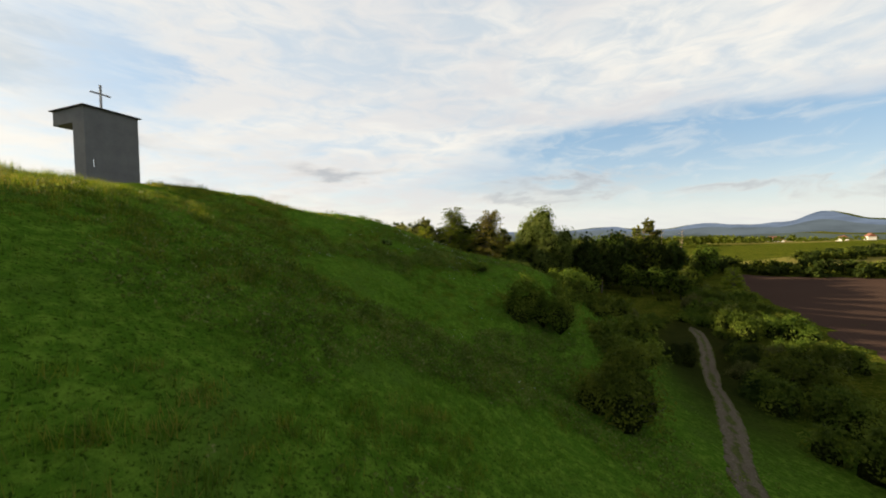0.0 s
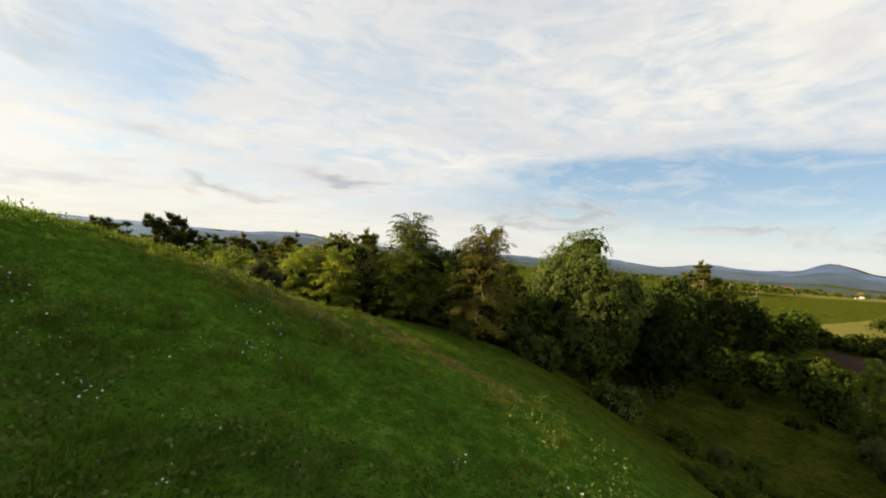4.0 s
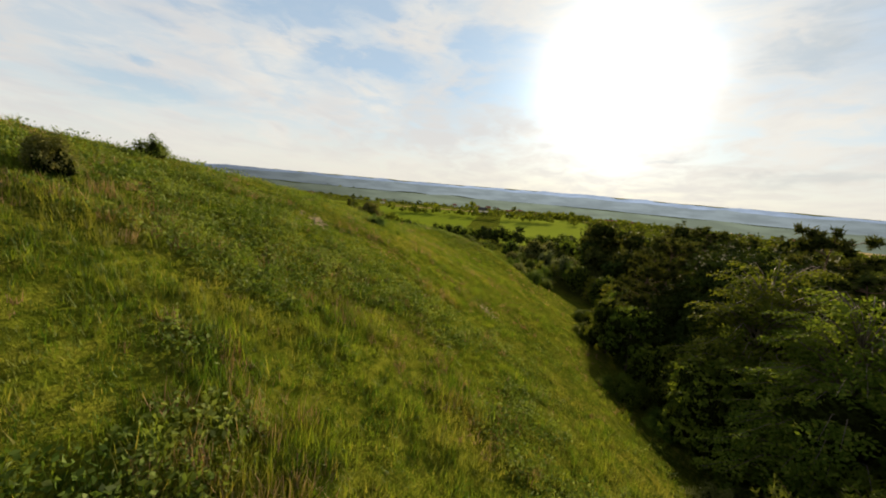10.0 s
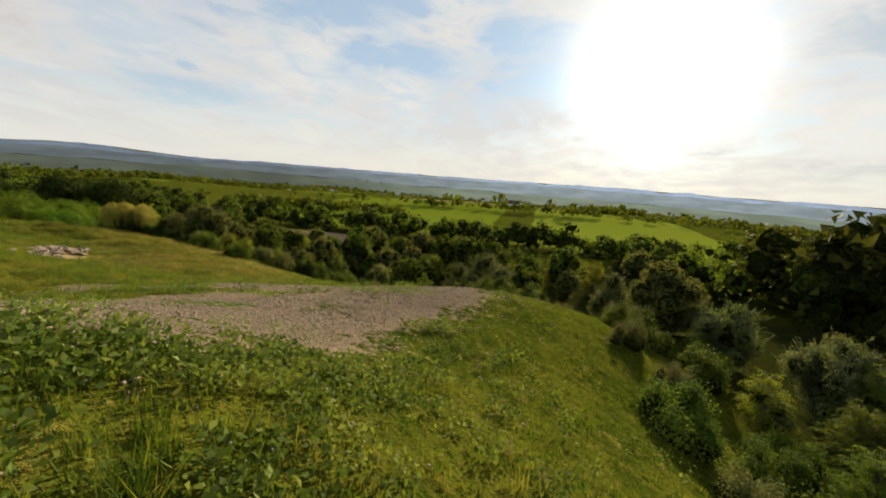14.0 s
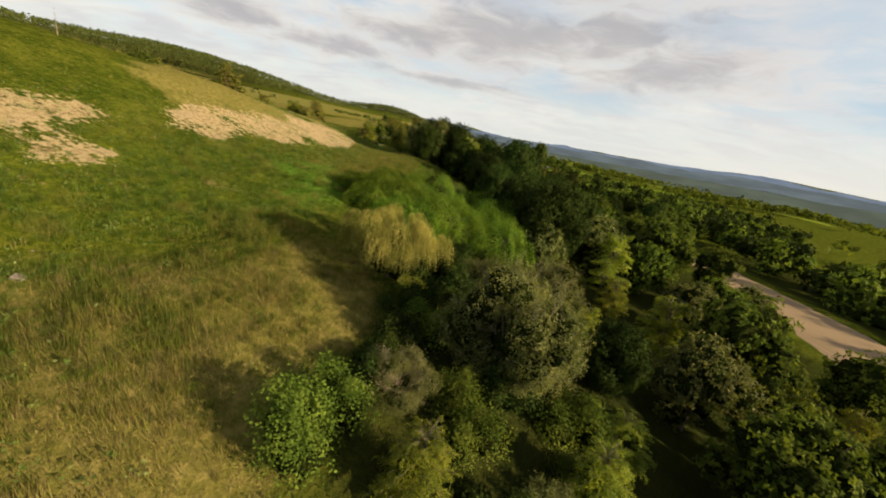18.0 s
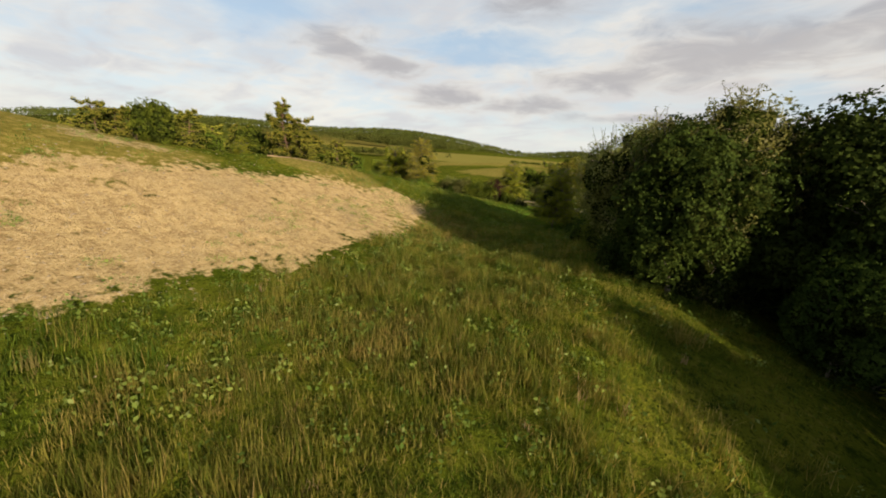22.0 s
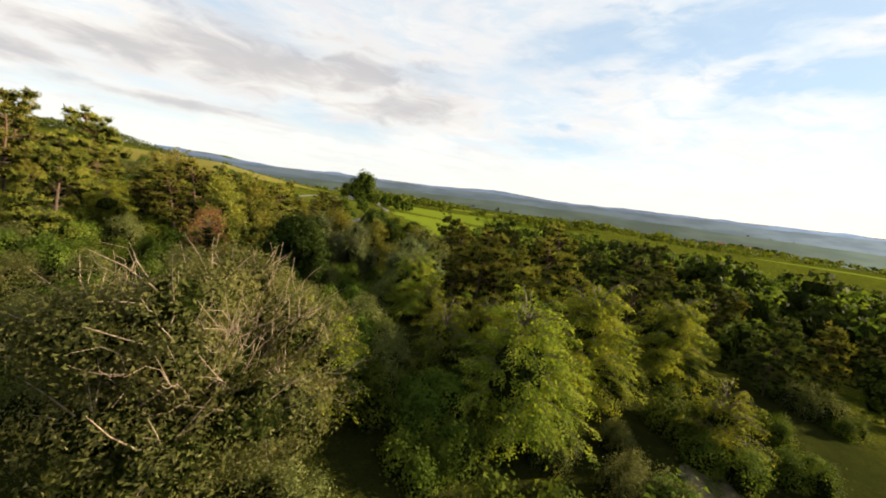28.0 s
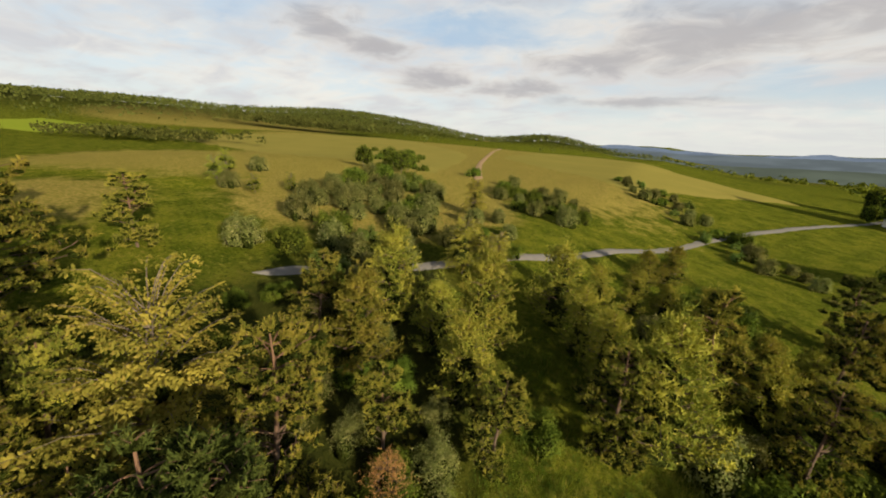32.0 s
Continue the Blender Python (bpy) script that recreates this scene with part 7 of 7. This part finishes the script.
# bushes on the slopes beside the last lanes and under the scree
SLOPE = np.random.default_rng(63)
scatter(SLOPE, (-174, -184, 9, 6, -30), 22, ["scrub_green", "scrub_olive", "shrub_olive", "scrub_dark"], (0.9, 1.5), 2.2)
scatter(SLOPE, (-163, -187, 5, 7, 20), 12, ["scrub_olive", "scrub_green", "young_pine"], (0.8, 1.2), 2.2)
# dark_near and pine_shade here are added, largely out of view, to cast shade
for k, x, y, s in [("broad_near", -113.2, 80.2, 0.46), ("broad_near", -116.4, 82.6, 0.5), ("scrub_green", -110.8, 77.6, 1.0), ("lime_bush", -118.8, 80.4, 0.8), ("scrub_green", -115.0, 78.6, 0.8), ("broad_near", -120.5, 86.5, 0.55), ("willow_near", -124.5, 88.5, 0.55),
                   ("broad_near", -141.3, -16.4, 0.4), ("pine_fine", -147.0, -153.0, 1.15), ("pine_shade", -138.2, -159.2, 0.95), ("scrub_green", -117.2, -68.6, 0.7), ("scrub_dark", -115.8, -69.8, 0.75), ("scrub_olive", -119.4, -68.0, 0.5), ("scrub_green", -131.8, -56.4, 0.8), ("scrub_green", -133.6, -57.8, 0.9), ("dark_near", -157.0, -3.0, 1.05), ("dark_near", -155.0, -8.5, 0.95), ("dark_near", -168.5, -171.5, 0.9), ("dark_near", -173, -176, 0.8)]:
    plant(k, x, y, s)


# ---- vine-covered thicket ----
def make_vine_mound():
    rng = np.random.default_rng(6)
    lumps = [(-138.5, -3.6, 3.9, 3.0), (-143.0, -4.2, 4.4, 4.6), (-148.0, -6.6, 3.8, 4.8), (-140.6, -7.2, 2.9, 2.6), (-146.5, -2.0, 4.0, 3.6), (-152.0, -11.0, 3.2, 3.8), (-140.5, 0.5, 4.4, 3.4), (-145.0, 3.0, 4.4, 4.0), (-150.0, 2.0, 4.2, 4.6), (-137.0, -0.5, 3.2, 2.2), (-151.0, -4.5, 4.2, 4.8), (-139.0, 3.6, 3.4, 2.3), (-142.0, 5.5, 3.4, 2.6)]
    ob = thing("vine_thicket", (-140.5, -7.0, ground_at(-140.5, -7.0)), "dense green climbing vine smothering a thicket of bushes", "vine")
    base = np.array([-140.5, -7.0, ground_at(-140.5, -7.0)])
    for i, (x, y, r, h) in enumerate(lumps):
        wood = Wood()
        n = 34000
        q = rng.normal(size=(n, 3))
        q[:, 2] = np.abs(q[:, 2])
        q /= np.linalg.norm(q, axis=1)[:, None]
        rad = 1 + 0.42 * (value_noise(q[:, 0] * 3 + i * 9, q[:, 1] * 3 + q[:, 2] * 2, 4) - 0.5) + 0.26 * (value_noise(q[:, 0] * 8 + i * 5, q[:, 1] * 8 + q[:, 2] * 6, 5) - 0.5)
        px, py = x + q[:, 0] * r * rad, y + q[:, 1] * r * rad
        pz = land(px, py) * 0.35 + ground_at(x, y) * 0.65 + q[:, 2] * h * rad * rng.uniform(0.86, 1.03, n)
        c = np.c_[px, py, np.maximum(pz, land(px, py) + 0.05)] - base
        v = leaf_tris(rng, c, 0.11, 0.08, 0.95, q, 0.55)
        core = inner_mass(rng, [(x - base[0], y - base[1], ground_at(x, y) - base[2] - 0.3)], [(r * 0.84, r * 0.84, h * 0.9)])
        part("leaves", crown_mesh("leaves", v, LEAF["vine"], core), None, ob)
        g0 = ground_at(x, y) - base[2]
        for k in range(9):
            az = rng.uniform(0, 6.28)
            wood.bow(rng, (x - base[0], y - base[1], g0 - 0.2), (x - base[0] + math.cos(az) * r * 0.7, y - base[1] + math.sin(az) * r * 0.7, g0 + h * 0.75), 0.06, 0.015, 0.1, 4, 4)
        part("stem", wood.mesh("stem", BARK), None, ob)


make_vine_mound()


# ---- grass, weeds, flowers and stones near the flight line ----
def along(rng, count, line, width):
    """Places near a polyline, denser towards it."""
    P = np.array(line, float)
    seg = np.linalg.norm(np.diff(P, axis=0), axis=1)
    cum = np.r_[0, np.cumsum(seg)]
    s = rng.uniform(0, cum[-1], count)
    x, y = np.interp(s, cum, P[:, 0]), np.interp(s, cum, P[:, 1])
    off = rng.normal(size=(count, 2)) * width
    return x + off[:, 0], y + off[:, 1]


def open_ground(x, y):
    bare = np.maximum(spot_mask(x, y, SAND), spot_mask(x, y, SCREE))
    n = 0.5 * value_noise(x / 3, y / 3, 21) + 0.5 * value_noise(x / 0.8, y / 0.8, 22)
    return (bare + (n - 0.5) * 1.2 < 0.45) & (wooded(x, y) < 0.6)


def blades(name, seed, x, y, per, height, width, leaf, label, splay=0.5, category="grass", wide=0.07):
    """Tufts of narrow blades in one mesh."""
    rng = np.random.default_rng(seed)
    z = land(x, y)
    n = len(x) * per
    clump = 0.5 + 1.0 * sstep(0.6 * value_noise(x / 1.4, y / 1.4, 23) + 0.4 * value_noise(x / 0.5, y / 0.5, 24), 0.35, 0.75)
    tall = np.repeat(rng.uniform(0.6, 1.25, len(x)) * clump, per) * height * rng.uniform(0.6, 1.15, n)
    c = np.repeat(np.c_[x, y, z - 0.02], per, 0) + np.c_[rng.normal(size=(n, 2)) * wide, np.zeros(n)]
    az = rng.uniform(0, 2 * np.pi, n)
    lean = rng.uniform(0.1, splay, n)
    tip = c + np.c_[np.cos(az) * lean * tall, np.sin(az) * lean * tall, tall * np.sqrt(1 - np.minimum(lean, 0.9) ** 2)]
    side = np.c_[-np.sin(az), np.cos(az), np.zeros(n)] * (width * rng.uniform(0.7, 1.3, n))[:, None]
    v = np.stack([c - side, c + side, tip], 1).reshape(-1, 3)
    ob = new(name, mesh_from(name, v, [np.arange(len(v)).reshape(-1, 3)], [LEAF[leaf]]))
    return tagged(ob, label, category, kind="stuff")


def rosettes(name, seed, x, y, per, size, leaf, label, tall=0.2):
    rng = np.random.default_rng(seed)
    c = np.repeat(np.c_[x, y, land(x, y) + 0.05], per, 0)
    c += np.c_[rng.normal(size=(len(c), 2)) * 0.14, rng.uniform(0, tall, len(c))]
    v = leaf_quads(rng, c, 0.03, size, 0.6, 0.3)
    return tagged(new(name, crown_mesh(name, v, LEAF[leaf])), label, "weeds", kind="stuff")


GR = np.random.default_rng(91)
LINES = [([(-3, 2), (-2, 12), (-2, 24), (0, 34), (3, 44), (0, 52)], 6.5, 17000), ([(-10, 52), (-22, 53), (-40, 56), (-60, 57), (-80, 60), (-98, 64)], 7.0, 52000), ([(-104, 63), (-118, 60), (-130, 45), (-138, 30), (-137, 14)], 6.0, 17000), ([(-102, 54), (-110, 49), (-118, 45), (-126, 40)], 5.0, 22000),
         ([(-132, 2), (-130, -12), (-133, -24), (-130, -36), (-124, -46), (-124, -58)], 6.0, 26000), ([(-130, 12), (-126, 4), (-126, -6)], 5.0, 14000), ([(-122, -56), (-122, -70), (-132, -80)], 6.0, 9000), ([(-145, -132), (-150, -142), (-150, -156), (-148, -170), (-150, -182)], 6.0, 15000)]
gx, gy = [], []
for ln, wd, ct in LINES:
    x, y = along(GR, ct, ln, wd)
    keep = open_ground(x, y)
    gx.append(x[keep]), gy.append(y[keep])
gx, gy = np.concatenate(gx), np.concatenate(gy)
dryness = spot_mask(gx, gy, DRY) - 0.7 * spot_mask(gx, gy, [(2, 18, 26, 44, 0)]) + (value_noise(gx / 2.2, gy / 2.2, 31) - 0.5) * 1.6 > 0.75
edge = (value_noise(gx / 6, gy / 6, 47) - 0.5) * 22 + (value_noise(gx / 1.5, gy / 1.5, 48) - 0.5) * 10
shady = (gx > -27 + edge) & (gy < 48 + 0.6 * edge)
blades("grass", 1, gx[~dryness & ~shady], gy[~dryness & ~shady], 10, 0.20, 0.0105, "grass", "rough green hill grass in tufts")
blades("lush_grass", 9, gx[~dryness & shady], gy[~dryness & shady], 10, 0.17, 0.0105, "lush_grass", "soft lush grass on the shaded side of the hill")
blades("dry_grass", 2, gx[dryness], gy[dryness], 7, 0.27, 0.010, "straw", "pale dry grass stalks on the slopes", 0.4)
TR = np.random.default_rng(94)
tx, ty = [], []
for ln, wd, ct in (([(-108, 50), (-116, 46), (-124, 40), (-130, 30)], 5.0, 2400), ([(-112, 50), (-118, 42), (-122, 32), (-126, 22), (-126, 10)], 6.0, 4200), ([(0, 3), (-10, 10), (-20, 20), (-14, 30), (-4, 34), (0, 44)], 7.0, 4600), ([(-14, 53), (-40, 56), (-70, 59), (-98, 63)], 7.5, 2800), ([(-8, 56), (-24, 60), (-44, 62), (-66, 63), (-84, 66)], 4.0, 2600), ([(-145, -132), (-152, -142), (-150, -156), (-146, -168), (-148, -178)], 4.5, 2600),
                   ([(-133, -8), (-133, -24), (-128, -38), (-124, -54)], 4.5, 2600), ([(-130, 22), (-126, 8), (-127, -4)], 5.0, 2600)):
    x, y = along(TR, ct, ln, wd)
    keep = open_ground(x, y) & (value_noise(x / 4, y / 4, 97) > 0.42)
    tx.append(x[keep]), ty.append(y[keep])
blades("grass_tussocks", 6, np.concatenate(tx), np.concatenate(ty), 42, 0.34, 0.009, "tussock", "taller bent tussocks standing out of the hill grass", 0.8, wide=0.17)
hx, hy = along(TR, 2600, [(-36, 57), (-60, 60), (-80, 62), (-92, 64)], 6.0)
keep = open_ground(hx, hy) & (value_noise(hx / 6, hy / 6, 96) > 0.40)
blades("grass_tussocks", 11, hx[keep], hy[keep], 70, 0.32, 0.011, "tussock", "big rounded tussocks bulging out of the hill grass", 0.95, wide=0.26)
hx, hy = along(TR, 1500, [(-135, -6), (-136, -14), (-134, -22), (-130, -32), (-127, -42)], 4.0)
keep = open_ground(hx, hy)
blades("grass_tussocks", 12, hx[keep], hy[keep], 60, 0.5, 0.011, "tawny_grass", "big yellowing tussocks bulging out of the bank", 0.95, wide=0.28)
wx, wy = along(GR, 15000, [(-12, 54), (-30, 57), (-50, 59), (-60, 60)], 6.0)
keep = open_ground(wx, wy) & (0.55 * value_noise(wx / 5, wy / 5, 41) + 0.45 * value_noise(wx / 1.6, wy / 1.6, 46) > 0.5)
wx2, wy2 = along(GR, 8000, [(0, 10), (0, 26), (2, 40)], 6.0)
keep2 = value_noise(wx2 / 5, wy2 / 5, 42) > 0.52
wx3, wy3 = along(GR, 4200, [(-132, -10), (-134, -26), (-128, -44), (-124, -58), (-128, -40), (-124, -50), (-126, 50), (-134, 30)], 5.0)
keep3 = open_ground(wx3, wy3)
wx4, wy4 = along(np.random.default_rng(95), 4600, [(-97, 62), (-104, 62), (-112, 60), (-118, 58)], 4.5)
keep4 = (value_noise(wx4 / 0.9, wy4 / 0.9, 43) > 0.5) & (spot_mask(wx4, wy4, SCREE[2:5]) < 0.75)
rosettes("weeds", 3, np.r_[wx[keep], wx2[keep2], wx3[keep3], wx4[keep4]], np.r_[wy[keep], wy2[keep2], wy3[keep3], wy4[keep4]], 14, 0.105, "weed", "low broad-leaved weeds spread through the grass", 0.34)
sx, sy = [], []
for a, b, c, d, t in SAND + SCREE:
    k = int(7 * c * d)
    u = GR.normal(size=(k, 2)) * 0.55
    ca, sa = math.cos(radians(t)), math.sin(radians(t))
    sx.append(a + u[:, 0] * c * ca - u[:, 1] * d * sa), sy.append(b + u[:, 0] * c * sa + u[:, 1] * d * ca)
sx, sy = np.concatenate(sx), np.concatenate(sy)
keep = value_noise(sx / 1.6, sy / 1.6, 81) * 0.6 + value_noise(sx / 5, sy / 5, 82) * 0.4 > 0.55
sx, sy = sx[keep], sy[keep]
rosettes("weeds", 5, sx, sy, 24, 0.055, "weed", "scattered green weeds rooted in the bare sand", 0.12)
bx, by = along(TR, 4200, [(-134, -4), (-133, -14), (-131, -24), (-127, -34), (-125, -42)], 3.6)
keep = open_ground(bx, by) & (value_noise(bx / 2.4, by / 2.4, 98) > 0.40)
blades("tall_grass", 7, bx[keep], by[keep], 16, 0.46, 0.010, "tawny_grass", "tall yellowing grass on the bank below the sand", 0.5, wide=0.13)
cx, cy = along(TR, 4600, [(-128, 44), (-134, 34), (-137, 24), (-137, 14)], 3.4)
keep = open_ground(cx, cy)
blades("tall_grass", 8, cx[keep], cy[keep], 14, 0.42, 0.010, "tawny_grass", "long bent dry grass on the slope above the gully", 0.75, wide=0.15)
dx, dy = along(TR, 9000, [(-146, -128), (-151, -140), (-152, -152), (-149, -164), (-149, -178), (-158, -150)], 5.0)
keep = open_ground(dx, dy) & (value_noise(dx / 2.0, dy / 2.0, 99) > 0.38)
blades("tall_grass", 10, dx[keep], dy[keep], 18, 0.5, 0.013, "tussock", "rank green grass in the clearing below the pines", 0.6, wide=0.2)
rx, ry = along(GR, 560, [(-20, 52), (-36, 56), (-60, 58), (-90, 66), (-134, -14), (-132, -28)], 6.0)
rx = np.r_[rx, along(GR, 260, [(-134, -6), (-136, -14)], 3.0)[0]]
ry = np.r_[ry, along(np.random.default_rng(92), 260, [(-134, -6), (-136, -14)], 3.0)[1]][: len(rx)]
qx, qy = along(np.random.default_rng(93), 9000, [(-14, 52), (-36, 55), (-60, 58), (-90, 64), (-100, 63)], 7.0)
keep = open_ground(qx, qy) & (value_noise(qx / 2.6, qy / 2.6, 45) > 0.66)
rx, ry = np.r_[rx, qx[keep]], np.r_[ry, qy[keep]]
blades("dock_stalks", 4, rx, ry, 12, 0.36, 0.012, "russet", "russet dry dock and sorrel stalks", 0.8, "weeds")


def make_flowers():
    rng = np.random.default_rng(13)
    x, y = along(rng, 260, [(0, 20), (1, 30), (2, 42), (-4, 40), (-24, 54)], 4.0)
    keep = value_noise(x / 3, y / 3, 51) > 0.5
    x, y = np.repeat(x[keep], 5), np.repeat(y[keep], 5)
    x, y = x + rng.normal(size=len(x)) * 0.18, y + rng.normal(size=len(x)) * 0.18
    c = np.c_[x, y, land(x, y) + rng.uniform(0.28, 0.5, len(x))]
    v = leaf_quads(rng, c, 0.01, 0.04, 1.0, 0.0)
    ob = new("wild_flowers", mesh_from("wild_flowers", v, [quads_of(v)], [PETAL]))
    tagged(ob, "small white umbel flowers in the grass", "flowers", kind="stuff")


def make_stones():
    rng = np.random.default_rng(14)
    base = np.array([(1, 0, 0), (-1, 0, 0), (0, 1, 0), (0, -1, 0), (0, 0, 1), (0, 0, -1)], float)
    tri = np.array([(0, 2, 4), (2, 1, 4), (1, 3, 4), (3, 0, 4), (2, 0, 5), (1, 2, 5), (3, 1, 5), (0, 3, 5)])
    pts = []
    for a, b, c, d, t in SAND + SCREE * 3:
        k = int(34 * c * d)
        u = rng.normal(size=(k, 2)) * 0.6
        ca, sa = math.cos(radians(t)), math.sin(radians(t))
        pts.append(np.c_[a + u[:, 0] * c * ca - u[:, 1] * d * sa, b + u[:, 0] * c * sa + u[:, 1] * d * ca])
    p = np.concatenate(pts)
    s = 0.014 + 0.062 * rng.random(len(p)) ** 6
    n = len(p)
    v = base[None] * (1 + rng.normal(size=(n, 6, 1)) * 0.25) * s[:, None, None] * np.array([1.2, 0.9, 0.55])
    ang = rng.uniform(0, 6.28, n)
    ca, sa = np.cos(ang)[:, None], np.sin(ang)[:, None]
    v = np.stack([v[..., 0] * ca - v[..., 1] * sa, v[..., 0] * sa + v[..., 1] * ca, v[..., 2]], -1)
    v += np.c_[p, land(p[:, 0], p[:, 1]) + s * 0.15][:, None]
    f = (tri[None] + (np.arange(n) * 6)[:, None, None]).reshape(-1, 3)
    ob = new("loose_stones", mesh_from("loose_stones", v.reshape(-1, 3), [f], [STONE]))
    tagged(ob, "loose pale limestone pieces on the bare slopes", "stones", kind="stuff")


make_flowers()
make_stones()
